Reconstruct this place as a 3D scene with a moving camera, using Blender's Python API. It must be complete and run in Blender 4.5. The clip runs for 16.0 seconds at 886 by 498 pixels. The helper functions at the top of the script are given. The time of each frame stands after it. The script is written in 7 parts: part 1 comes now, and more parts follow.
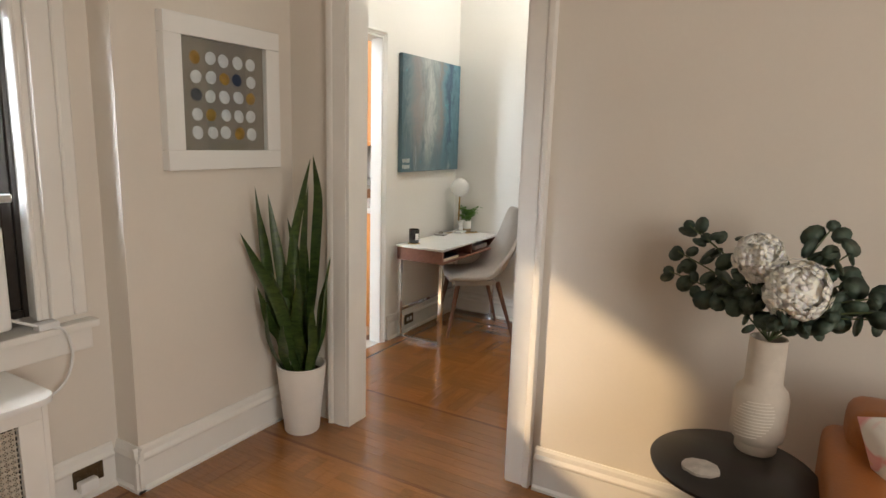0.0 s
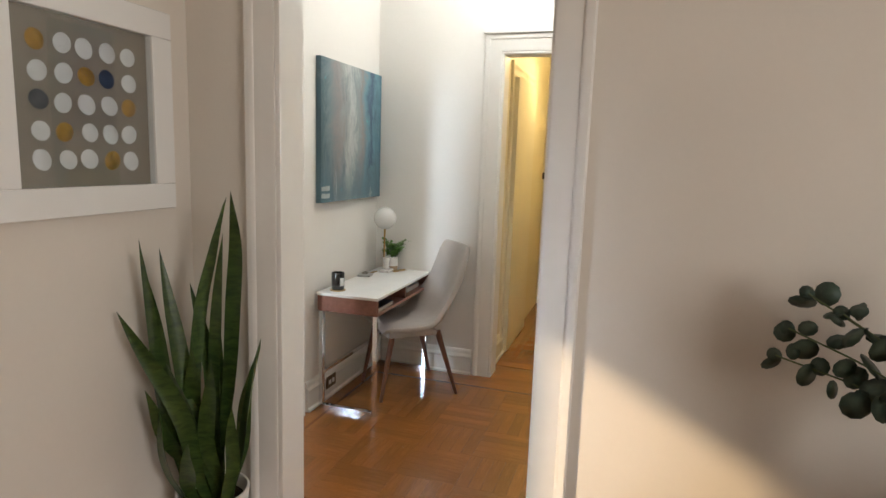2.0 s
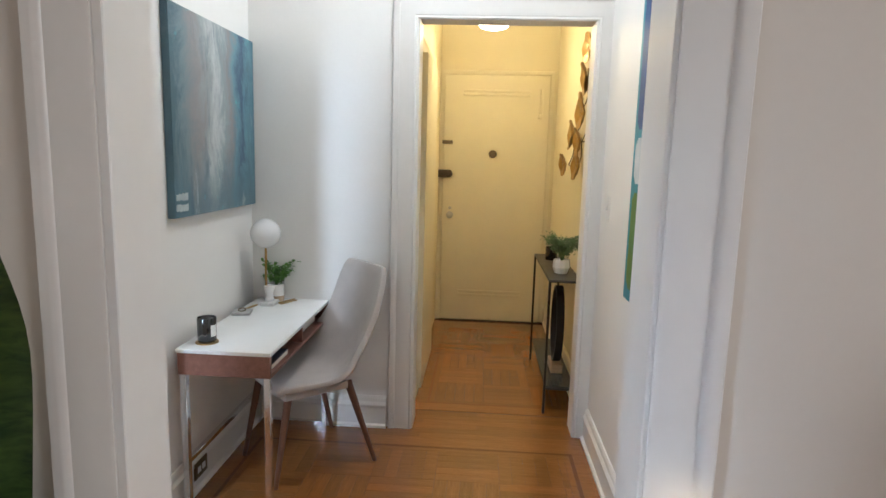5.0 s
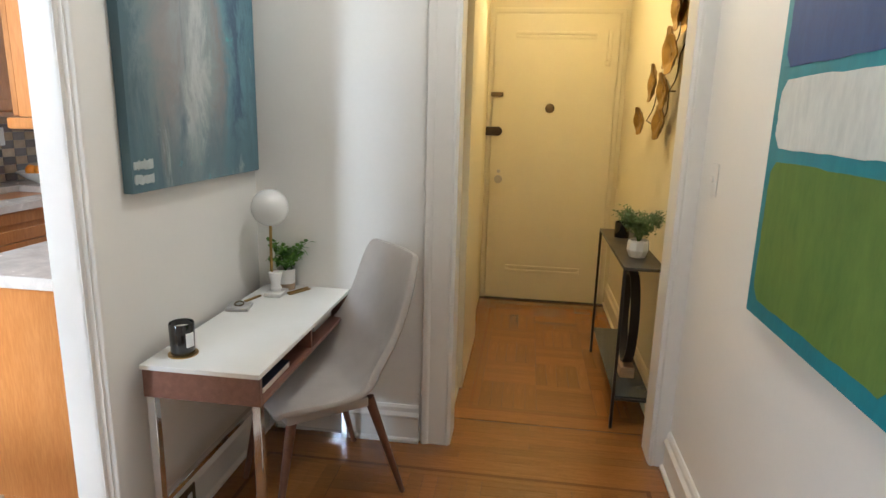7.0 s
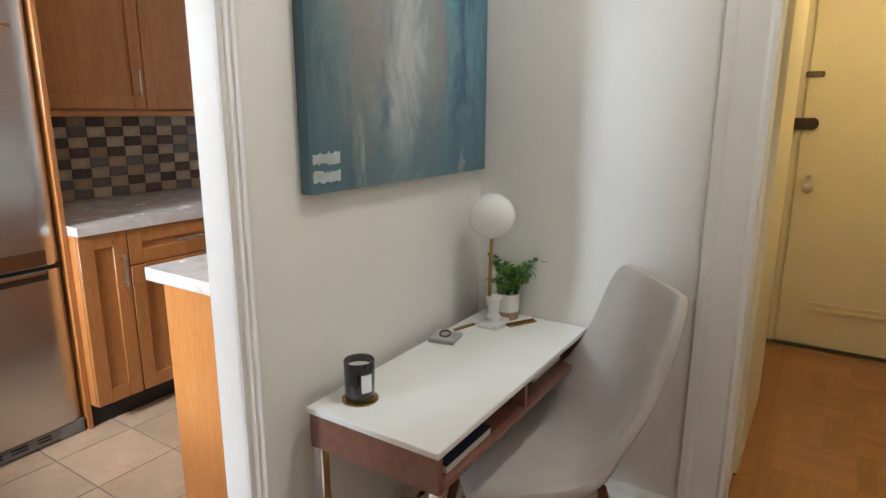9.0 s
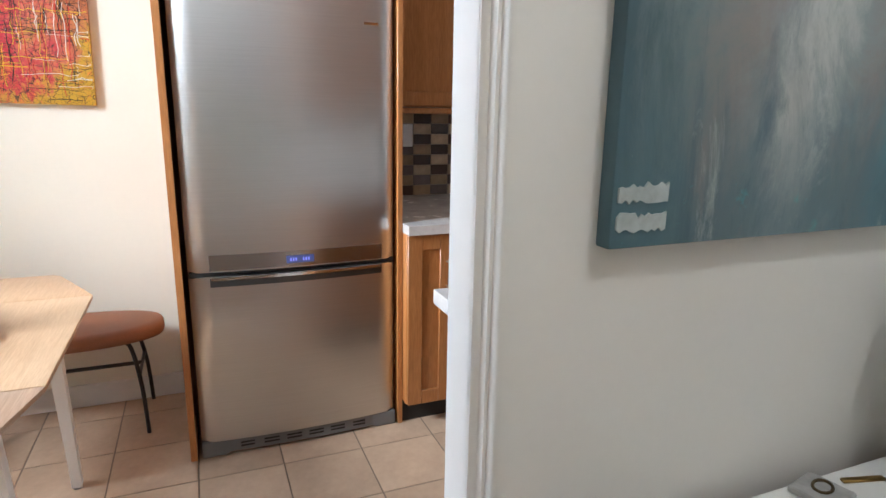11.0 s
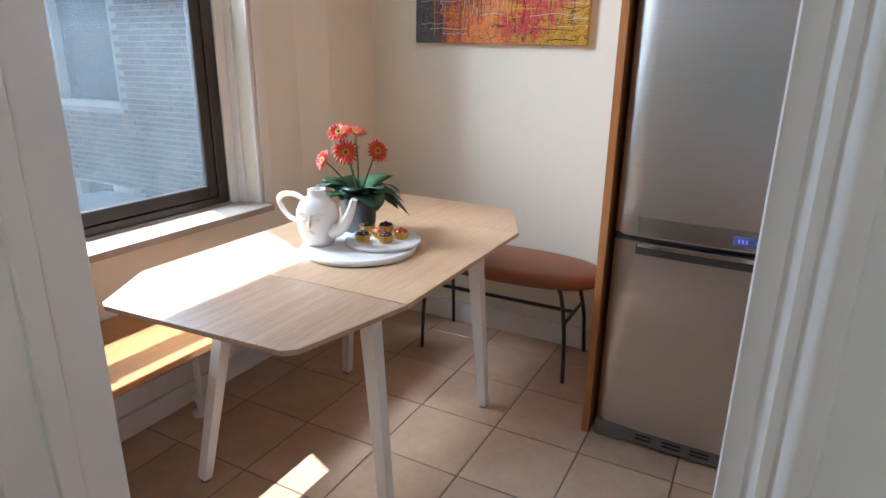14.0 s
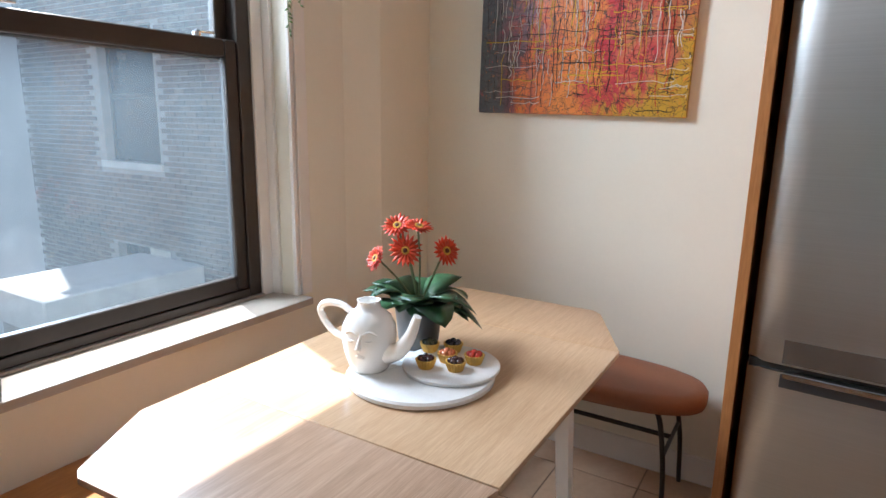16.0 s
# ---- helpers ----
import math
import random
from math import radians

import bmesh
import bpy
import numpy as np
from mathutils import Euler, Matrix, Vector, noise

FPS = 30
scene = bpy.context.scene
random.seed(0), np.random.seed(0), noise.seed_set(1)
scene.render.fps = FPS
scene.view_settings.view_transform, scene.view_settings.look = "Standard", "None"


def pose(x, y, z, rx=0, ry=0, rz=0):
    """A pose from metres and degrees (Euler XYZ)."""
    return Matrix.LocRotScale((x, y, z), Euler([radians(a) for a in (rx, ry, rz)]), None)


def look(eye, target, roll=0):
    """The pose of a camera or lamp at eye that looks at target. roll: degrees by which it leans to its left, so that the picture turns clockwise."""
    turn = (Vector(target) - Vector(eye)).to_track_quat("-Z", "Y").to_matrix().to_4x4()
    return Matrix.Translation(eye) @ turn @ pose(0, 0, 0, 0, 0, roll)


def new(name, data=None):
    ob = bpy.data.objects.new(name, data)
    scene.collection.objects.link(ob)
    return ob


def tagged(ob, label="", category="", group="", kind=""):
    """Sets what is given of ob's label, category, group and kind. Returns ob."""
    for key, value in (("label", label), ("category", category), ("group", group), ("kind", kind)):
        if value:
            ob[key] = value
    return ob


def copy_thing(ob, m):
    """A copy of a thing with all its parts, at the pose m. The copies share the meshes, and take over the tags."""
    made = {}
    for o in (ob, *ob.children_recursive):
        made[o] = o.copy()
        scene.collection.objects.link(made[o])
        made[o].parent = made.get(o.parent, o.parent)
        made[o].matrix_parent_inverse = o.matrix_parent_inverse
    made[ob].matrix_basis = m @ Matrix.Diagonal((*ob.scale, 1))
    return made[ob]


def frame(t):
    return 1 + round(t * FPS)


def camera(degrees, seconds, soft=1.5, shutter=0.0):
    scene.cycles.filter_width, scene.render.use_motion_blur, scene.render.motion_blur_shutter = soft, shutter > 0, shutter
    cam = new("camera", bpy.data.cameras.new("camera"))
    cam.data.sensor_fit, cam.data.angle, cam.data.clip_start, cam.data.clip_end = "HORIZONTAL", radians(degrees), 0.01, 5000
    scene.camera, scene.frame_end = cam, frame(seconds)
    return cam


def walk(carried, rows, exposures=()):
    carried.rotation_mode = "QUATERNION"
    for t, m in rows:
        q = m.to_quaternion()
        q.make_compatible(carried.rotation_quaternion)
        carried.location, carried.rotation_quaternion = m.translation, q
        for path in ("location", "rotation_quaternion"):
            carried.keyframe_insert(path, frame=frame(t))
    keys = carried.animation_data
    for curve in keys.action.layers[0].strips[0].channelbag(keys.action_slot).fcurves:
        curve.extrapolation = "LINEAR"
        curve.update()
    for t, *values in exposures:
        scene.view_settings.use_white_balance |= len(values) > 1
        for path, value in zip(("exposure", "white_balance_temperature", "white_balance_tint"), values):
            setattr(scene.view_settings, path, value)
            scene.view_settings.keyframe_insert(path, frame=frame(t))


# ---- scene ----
cam = camera(72.9, 16.0)
PATH = [
    (0, (0.244, 0.529, 1.417), (-0.728, 2.239, 1.053), 1.7),
    (0.5, (0.052, 0.668, 1.413), (-0.86, 2.412, 1.057), 1.9),
    (1, (-0.122, 0.784, 1.428), (-0.948, 2.573, 1.084), 1.9),
    (1.5, (-0.266, 0.889, 1.431), (-0.983, 2.727, 1.107), 1.9),
    (2, (-0.416, 1.027, 1.448), (-1.011, 2.912, 1.147), 1.9),
    (2.5, (-0.535, 1.155, 1.434), (-1.008, 3.077, 1.15), 1.9),
    (3, (-0.648, 1.345, 1.442), (-1.005, 3.293, 1.167), 2.0),
    (3.5, (-0.731, 1.485, 1.417), (-0.993, 3.45, 1.149), 1.9),
    (4, (-0.847, 1.587, 1.429), (-1.025, 3.561, 1.157), 1.9),
    (4.2, (-0.912, 1.613, 1.425), (-1.052, 3.589, 1.153), 1.7),
    (6.3, (-0.93, 2.239, 1.446), (-1.044, 4.197, 1.054), 1.5),
    (6.5, (-0.941, 2.299, 1.448), (-1.088, 4.252, 1.04), 1.5),
    (7, (-0.973, 2.441, 1.42), (-1.238, 4.374, 0.98), 1.5),
    (7.5, (-1.011, 2.566, 1.376), (-1.43, 4.467, 0.917), 1.4),
    (8, (-1.065, 2.717, 1.367), (-1.661, 4.568, 0.902), 1.4),
    (8.2, (-1.075, 2.771, 1.367), (-1.746, 4.596, 0.901), 1.2),
    (10.3, (-1.284, 3.292, 1.338), (-2.853, 4.453, 0.901), 1.2),
    (10.5, (-1.347, 3.295, 1.369), (-2.962, 4.384, 0.915), 1.7),
    (11, (-1.387, 3.451, 1.371), (-3.187, 4.189, 0.908), 1.0),
    (11.5, (-1.483, 3.524, 1.359), (-3.385, 3.925, 0.888), 0.7),
    (12, (-1.612, 3.554, 1.337), (-3.55, 3.642, 0.852), 0.9),
    (12.5, (-1.675, 3.613, 1.338), (-3.588, 3.381, 0.804), 0.8),
    (12.7, (-1.672, 3.636, 1.343), (-3.561, 3.279, 0.791), 0.2),
    (13, (-1.697, 3.683, 1.326), (-3.547, 3.175, 0.76), 0.7),
    (13.5, (-1.715, 3.755, 1.313), (-3.48, 3.025, 0.72), 0.7),
    (14, (-1.77, 3.781, 1.29), (-3.453, 2.886, 0.686), 0.7),
    (14.5, (-1.844, 3.727, 1.274), (-3.475, 2.735, 0.677), 0.7),
    (15, (-1.93, 3.628, 1.268), (-3.542, 2.589, 0.699), 0.8),
    (15.5, (-1.996, 3.543, 1.29), (-3.623, 2.497, 0.78), 0.9),
    (16, (-2.082, 3.468, 1.327), (-3.753, 2.452, 0.908), 0.9),
]
EXPOSURES = [(0.0, 2.05, 6700, 10), (2.5, 2.12, 6150, 10), (4.2, 2.13, 5600, 10), (6.3, 2.05, 5850, 10), (7.5, 1.98, 6250, 10), (8.2, 1.93, 6300, 10), (10.3, 1.85, 6000, 10), (11.0, 1.78, 5850, 10), (12.5, 1.38, 5500, 10), (14.0, 1.22, 5500, 10), (16.0, 1.1, 5700, 10)]
KITCHEN_DAY, LIVING_DAY, SIDE_FILL, FOYER_W, PATCH_SPOT, HALL_W = 70.0, 115.0, 19.0, 3.4, 900.0, 1.4
KITCHEN_HEAD = 2.86
CHAIR_TURN = -48.0
NEIGHBOUR_TOP = 8.0
walk(cam, [(t, look(eye, target, roll)) for t, eye, target, roll in PATH], EXPOSURES)

# ---- light: sky, sun, daylight lamps, added spot, side and foyer lamps, the hall lamp ----
SUN_DIR = Vector((0.40, 1.0, -2.2)).normalized()
world = bpy.data.worlds.new("sky")
scene.world = world
world.use_nodes = True
wn = world.node_tree.nodes
sky = wn.new("ShaderNodeTexSky")
sky.sky_type, sky.sun_disc = "NISHITA", False
sky.sun_elevation = math.asin(-SUN_DIR.z)
sky.sun_rotation = math.atan2(-SUN_DIR.x, -SUN_DIR.y)
wn["Background"].inputs["Strength"].default_value = 0.06
world.node_tree.links.new(sky.outputs["Color"], wn["Background"].inputs["Color"])


def lamp(name, kind, m, energy, color, **settings):
    data = bpy.data.lights.new(name, kind)
    data.energy, data.color = energy, color
    if kind == "AREA":
        data.shape, data.size, data.size_y = "RECTANGLE", settings["size"], settings["size_y"]
    elif kind == "SUN":
        data.angle = settings["angle"]
    else:
        data.shadow_soft_size = settings["size"]
    ob = new(name, data)
    ob.matrix_world = m
    return ob


lamp("sun", "SUN", look((0, 0, 0), SUN_DIR), 5.0, (1.0, 0.94, 0.85), angle=radians(0.5))
# area lamps stand for the sky at both court windows; the side lamp is added
lamp("kitchen_daylight", "AREA", look((-2.75, 0.85, 2.60), (-4.2, 3.0, 1.0)), KITCHEN_DAY, (0.91, 0.96, 1.0), size=1.0, size_y=0.8)
lamp("living_daylight", "AREA", look((-3.15, -0.75, 2.15), (-0.6, 3.9, 0.6)), LIVING_DAY, (0.74, 0.87, 1.0), size=1.5, size_y=1.0)
lamp("side_fill", "AREA", look((3.30, -0.35, 1.65), (-1.9, 1.4, 1.2)), SIDE_FILL, (1.0, 0.93, 0.84), size=1.7, size_y=1.7)
# spot lamp added outside to make the warm wall patch; stands for reflected sun
patch_spot = lamp("wall_patch_spot", "SPOT", look((-6.6, -2.40, 4.24), (-0.2, 2.7, 0.35)), PATCH_SPOT, (1.0, 0.72, 0.42), size=0.12)
patch_spot.data.spot_size, patch_spot.data.spot_blend = radians(13), 0.25
# bulb added overhead to light the foyer; its fixture is out of view
lamp("added_foyer_bulb", "POINT", pose(-1.12, 4.30, 2.86), FOYER_W, (0.88, 0.97, 1.0), size=0.09)
lamp("hall_bulb", "POINT", pose(-0.88, 6.05, 2.28), HALL_W, (1.0, 0.74, 0.38), size=0.07)


# ---- materials ----
def nodes_of(name):
    m = bpy.data.materials.new(name)
    m.use_nodes = True
    nt = m.node_tree
    return m, nt, nt.nodes["Principled BSDF"]


def link(nt, a, b):
    nt.links.new(a, b)


def noise_node(nt, scale, detail=4.0, stretch=(1, 1, 1), rough=0.55, distort=0.0, turn=(0, 0, 0)):
    co = nt.nodes.new("ShaderNodeTexCoord")
    mp = nt.nodes.new("ShaderNodeMapping")
    mp.inputs["Scale"].default_value = stretch
    mp.inputs["Rotation"].default_value = turn
    no = nt.nodes.new("ShaderNodeTexNoise")
    no.inputs["Scale"].default_value = scale
    no.inputs["Detail"].default_value = detail
    no.inputs["Roughness"].default_value = rough
    no.inputs["Distortion"].default_value = distort
    link(nt, co.outputs["Object"], mp.inputs["Vector"])
    link(nt, mp.outputs["Vector"], no.inputs["Vector"])
    return no


def ramp(nt, src, stops):
    r = nt.nodes.new("ShaderNodeValToRGB")
    els = r.color_ramp.elements
    while len(els) < len(stops):
        els.new(0.5)
    for e, (p, c) in zip(els, stops):
        e.position, e.color = p, (*c, 1)
    link(nt, src, r.inputs["Fac"])
    return r.outputs["Color"]


def mix(nt, fac, a, b, blend="MIX"):
    n = nt.nodes.new("ShaderNodeMix")
    n.data_type, n.blend_type = "RGBA", blend
    for sock, v in ((n.inputs[0], fac), (n.inputs[6], a), (n.inputs[7], b)):
        if isinstance(v, (int, float)):
            sock.default_value = v
        elif isinstance(v, tuple):
            sock.default_value = (*v, 1)
        else:
            link(nt, v, sock)
    return n.outputs[2]


def shade(c, k):
    return tuple(max(0.0, min(1.0, v * k)) for v in c)


def bumped(nt, bsdf, src, strength, distance=0.002):
    b = nt.nodes.new("ShaderNodeBump")
    b.inputs["Strength"].default_value, b.inputs["Distance"].default_value = strength, distance
    link(nt, src, b.inputs["Height"])
    link(nt, b.outputs["Normal"], bsdf.inputs["Normal"])


def plain(name, color, rough=0.5, metal=0.0, var=0.08, scale=6.0, bump=0.05, fine=90.0, coat=0.0, per_object=0.0, stretch=(1, 1, 1), rough_var=0.08):
    """A surface with broad stains, fine grain and slight relief."""
    m, nt, b = nodes_of(name)
    big = noise_node(nt, scale, 4.0, stretch)
    col = ramp(nt, big.outputs["Fac"], [(0.3, shade(color, 1 - var)), (0.7, shade(color, 1 + var))])
    small = noise_node(nt, fine, 3.0, stretch)
    g = ramp(nt, small.outputs["Fac"], [(0.3, (1 - var / 2,) * 3), (0.7, (1, 1, 1))])
    col = mix(nt, 1.0, col, g, "MULTIPLY")
    if per_object:
        info = nt.nodes.new("ShaderNodeObjectInfo")
        v = ramp(nt, info.outputs["Random"], [(0.0, (1 - per_object,) * 3), (1.0, (1 + per_object,) * 3)])
        col = mix(nt, 1.0, col, v, "MULTIPLY")
    link(nt, col, b.inputs["Base Color"])
    b.inputs["Metallic"].default_value = metal
    rr = nt.nodes.new("ShaderNodeMapRange")
    rr.inputs["To Min"].default_value, rr.inputs["To Max"].default_value = max(0.02, rough - rough_var), min(1.0, rough + rough_var)
    link(nt, big.outputs["Fac"], rr.inputs["Value"])
    link(nt, rr.outputs["Result"], b.inputs["Roughness"])
    b.inputs["Coat Weight"].default_value = coat
    if bump:
        bumped(nt, b, small.outputs["Fac"], bump)
    return m


def wood(name, dark, light, rough=0.35, scale=6.0, stretch=(1, 12, 12), coat=0.2, per_object=0.0, bump=0.06, island=False):
    """Wood with long grain along the stretched axis."""
    m, nt, b = nodes_of(name)
    a = noise_node(nt, scale, 6.0, stretch, 0.6, 0.6)
    col = ramp(nt, a.outputs["Fac"], [(0.28, dark), (0.55, tuple((p + q) / 2 for p, q in zip(dark, light))), (0.75, light)])
    f = noise_node(nt, scale * 9, 3.0, stretch)
    col = mix(nt, 0.35, col, ramp(nt, f.outputs["Fac"], [(0.35, shade(dark, 0.8)), (0.65, light)]))
    if per_object or island:
        src = nt.nodes.new("ShaderNodeNewGeometry").outputs["Random Per Island"] if island else nt.nodes.new("ShaderNodeObjectInfo").outputs["Random"]
        k = per_object or 0.2
        col = mix(nt, 1.0, col, ramp(nt, src, [(0.0, (1 - k,) * 3), (1.0, (1 + k, 1 + k * 0.8, 1 + k * 0.6))]), "MULTIPLY")
    link(nt, col, b.inputs["Base Color"])
    big = noise_node(nt, 2.5, 3.0)
    rr = nt.nodes.new("ShaderNodeMapRange")
    rr.inputs["To Min"].default_value, rr.inputs["To Max"].default_value = rough - 0.08, rough + 0.12
    link(nt, big.outputs["Fac"], rr.inputs["Value"])
    link(nt, rr.outputs["Result"], b.inputs["Roughness"])
    b.inputs["Coat Weight"].default_value, b.inputs["Coat Roughness"].default_value = coat, 0.15
    bumped(nt, b, f.outputs["Fac"], bump, 0.001)
    return m


WALL = plain("wall_paint", (0.81, 0.79, 0.75), 0.55, var=0.025, scale=1.5, bump=0.10, fine=60)
LIVWALL = plain("living_wall_paint", (0.73, 0.68, 0.61), 0.55, var=0.03, scale=1.5, bump=0.12, fine=60)
KWALL = plain("kitchen_wall_paint", (0.80, 0.775, 0.665), 0.5, var=0.03, scale=1.5, bump=0.12, fine=60)
HALLPAINT = plain("hall_paint", (0.76, 0.68, 0.47), 0.5, var=0.025, scale=1.5, bump=0.10, fine=60)
CEIL = plain("ceiling_paint", (0.80, 0.79, 0.76), 0.7, var=0.02, scale=1.5, bump=0.08)
TRIM = plain("trim_paint", (0.80, 0.78, 0.74), 0.35, var=0.03, scale=3, bump=0.10, fine=35)
DOORPAINT = plain("door_paint", (0.76, 0.69, 0.50), 0.38, var=0.03, scale=3, bump=0.08, fine=40)
TILE = plain("floor_tile", (0.55, 0.39, 0.265), 0.20, var=0.10, scale=5, bump=0.04, fine=40, per_object=0.07)
GROUT = plain("grout", (0.22, 0.16, 0.11), 0.85, var=0.12, scale=9, bump=0.2)
CAB = wood("maple_cabinet", (0.34, 0.125, 0.032), (0.50, 0.215, 0.07), 0.32, 3.0, (6, 6, 0.7), 0.25)
CABSIDE = wood("maple_panel", (0.46, 0.165, 0.038), (0.56, 0.24, 0.075), 0.35, 3.0, (6, 6, 0.7), 0.2)
COUNTER = plain("speckled_counter", (0.62, 0.57, 0.52), 0.25, var=0.14, scale=14, bump=0.02, fine=160)
CHROME = plain("chrome", (0.75, 0.75, 0.76), 0.10, 1.0, var=0.03, bump=0.0, rough_var=0.04)
NICKEL = plain("brushed_nickel", (0.55, 0.53, 0.50), 0.3, 1.0, var=0.05, bump=0.03)
BLACKM = plain("black_metal", (0.025, 0.023, 0.022), 0.42, 0.3, var=0.2, bump=0.08)
BRONZEM = plain("dark_bronze_frame", (0.045, 0.036, 0.030), 0.4, 0.35, var=0.2, bump=0.06)
BRASS = plain("aged_brass", (0.42, 0.27, 0.09), 0.38, 1.0, var=0.25, scale=14, bump=0.2)
OLDBRASS = plain("tarnished_brass", (0.16, 0.12, 0.07), 0.45, 0.9, var=0.3, scale=30, bump=0.15)
LACQUER = plain("white_lacquer", (0.82, 0.82, 0.80), 0.22, var=0.015, bump=0.01)
WALNUT = wood("walnut_veneer", (0.17, 0.07, 0.048), (0.30, 0.14, 0.10), 0.36, 5.0, (9, 0.8, 9), 0.15)
LEGWOOD = wood("walnut_leg", (0.12, 0.050, 0.028), (0.22, 0.10, 0.06), 0.4, 5.0, (9, 9, 0.8), 0.1)
FABRIC = plain("beige_fabric", (0.50, 0.455, 0.42), 0.9, var=0.07, scale=8, bump=0.5, fine=420)
TOPWOOD = wood("bamboo_table", (0.44, 0.275, 0.145), (0.60, 0.405, 0.245), 0.38, 5.0, (0.5, 9, 9), 0.15)
LEAFWOOD = wood("bamboo_leaf", (0.36, 0.225, 0.14), (0.57, 0.39, 0.265), 0.36, 5.5, (0.4, 11, 11), 0.2)
BENCHWOOD = wood("bench_wood", (0.42, 0.17, 0.045), (0.58, 0.29, 0.10), 0.4, 5.0, (0.6, 9, 9), 0.1)
WHITEMETAL = plain("white_steel", (0.82, 0.81, 0.78), 0.4, var=0.02, bump=0.03)
LEATHER = plain("tan_leather", (0.24, 0.085, 0.035), 0.45, var=0.12, scale=7, bump=0.3, fine=150)
SOFALEATHER = plain("cognac_leather", (0.38, 0.13, 0.03), 0.42, var=0.15, scale=7, bump=0.3, fine=130)
CERAMIC = plain("white_ceramic", (0.82, 0.80, 0.76), 0.3, var=0.03, scale=8, bump=0.05)
GLAZE = plain("white_glaze", (0.84, 0.83, 0.79), 0.12, var=0.02, scale=8, bump=0.01, coat=0.5)
SOIL = plain("potting_soil", (0.05, 0.032, 0.02), 0.95, var=0.4, scale=30, bump=0.8, fine=80)
DARKTOP = plain("dark_table_top", (0.030, 0.026, 0.024), 0.38, var=0.2, scale=8, bump=0.06)
GREYPOT = plain("grey_pot", (0.10, 0.105, 0.11), 0.4, var=0.12, bump=0.06)
RUBBER = plain("grey_plastic", (0.17, 0.165, 0.16), 0.5, var=0.08)
# near-black for toe kicks, seals and saddle, and for shade in slots and grille
DARKGAP = plain("dark_plinth_and_shade", (0.02, 0.017, 0.014), 0.7, var=0.2)
WHITEPLASTIC = plain("white_plastic", (0.80, 0.80, 0.79), 0.35, var=0.02)
CANDLE = plain("black_glass", (0.012, 0.011, 0.011), 0.10, var=0.2, bump=0.0, coat=0.6)
WAX = plain("candle_wax", (0.75, 0.72, 0.66), 0.5, var=0.04)
MARBLE = plain("white_marble", (0.76, 0.75, 0.73), 0.25, var=0.10, scale=7, bump=0.02)


def steel():
    m, nt, b = nodes_of("brushed_steel")
    n = noise_node(nt, 3.0, 5.0, (1.5, 1.5, 220))
    link(nt, ramp(nt, n.outputs["Fac"], [(0.3, (0.55, 0.54, 0.52)), (0.7, (0.61, 0.60, 0.58))]), b.inputs["Base Color"])
    b.inputs["Metallic"].default_value, b.inputs["Roughness"].default_value = 1.0, 0.30
    b.inputs["Anisotropic"].default_value = 0.7
    bumped(nt, b, n.outputs["Fac"], 0.03, 0.0003)
    return m


STEEL = steel()


def glass(name, film, film_color=(0.60, 0.74, 0.80)):
    """Window glass: clear, with gloss by Fresnel and a thin film of dust."""
    m, nt, b = nodes_of(name)
    nt.nodes.remove(b)
    out = nt.nodes["Material Output"]
    tr = nt.nodes.new("ShaderNodeBsdfTransparent")
    tr.inputs["Color"].default_value = (0.94, 0.96, 0.97, 1)
    gl = nt.nodes.new("ShaderNodeBsdfGlossy")
    gl.inputs["Roughness"].default_value = 0.02
    lw = nt.nodes.new("ShaderNodeLayerWeight")
    lw.inputs["Blend"].default_value = 0.5
    pw = nt.nodes.new("ShaderNodeMath")
    pw.operation = "POWER"
    link(nt, lw.outputs["Facing"], pw.inputs[0])
    pw.inputs[1].default_value = 5.0
    fr = nt.nodes.new("ShaderNodeMapRange")
    fr.inputs["To Min"].default_value = 0.03
    link(nt, pw.outputs["Value"], fr.inputs["Value"])
    a = nt.nodes.new("ShaderNodeMixShader")
    link(nt, fr.outputs["Result"], a.inputs["Fac"])
    link(nt, tr.outputs["BSDF"], a.inputs[1])
    link(nt, gl.outputs["BSDF"], a.inputs[2])
    if not film:
        link(nt, a.outputs["Shader"], out.inputs["Surface"])
        return m
    df = nt.nodes.new("ShaderNodeBsdfTranslucent")
    df.inputs["Color"].default_value = (*film_color, 1)
    n = noise_node(nt, 3.0, 6.0)
    mr = nt.nodes.new("ShaderNodeMapRange")
    mr.inputs["To Min"].default_value, mr.inputs["To Max"].default_value = film * 0.6, film * 1.4
    link(nt, n.outputs["Fac"], mr.inputs["Value"])
    c = nt.nodes.new("ShaderNodeMixShader")
    link(nt, mr.outputs["Result"], c.inputs["Fac"])
    link(nt, a.outputs["Shader"], c.inputs[1])
    link(nt, df.outputs["BSDF"], c.inputs[2])
    link(nt, c.outputs["Shader"], out.inputs["Surface"])
    return m


GLASS = glass("window_glass", 0.028)
CLEAR = glass("clear_glass", 0.0)


def glowing(name, color, strength):
    m, nt, b = nodes_of(name)
    b.inputs["Base Color"].default_value = (*color, 1)
    b.inputs["Emission Color"].default_value = (*color, 1)
    b.inputs["Emission Strength"].default_value = strength
    return m


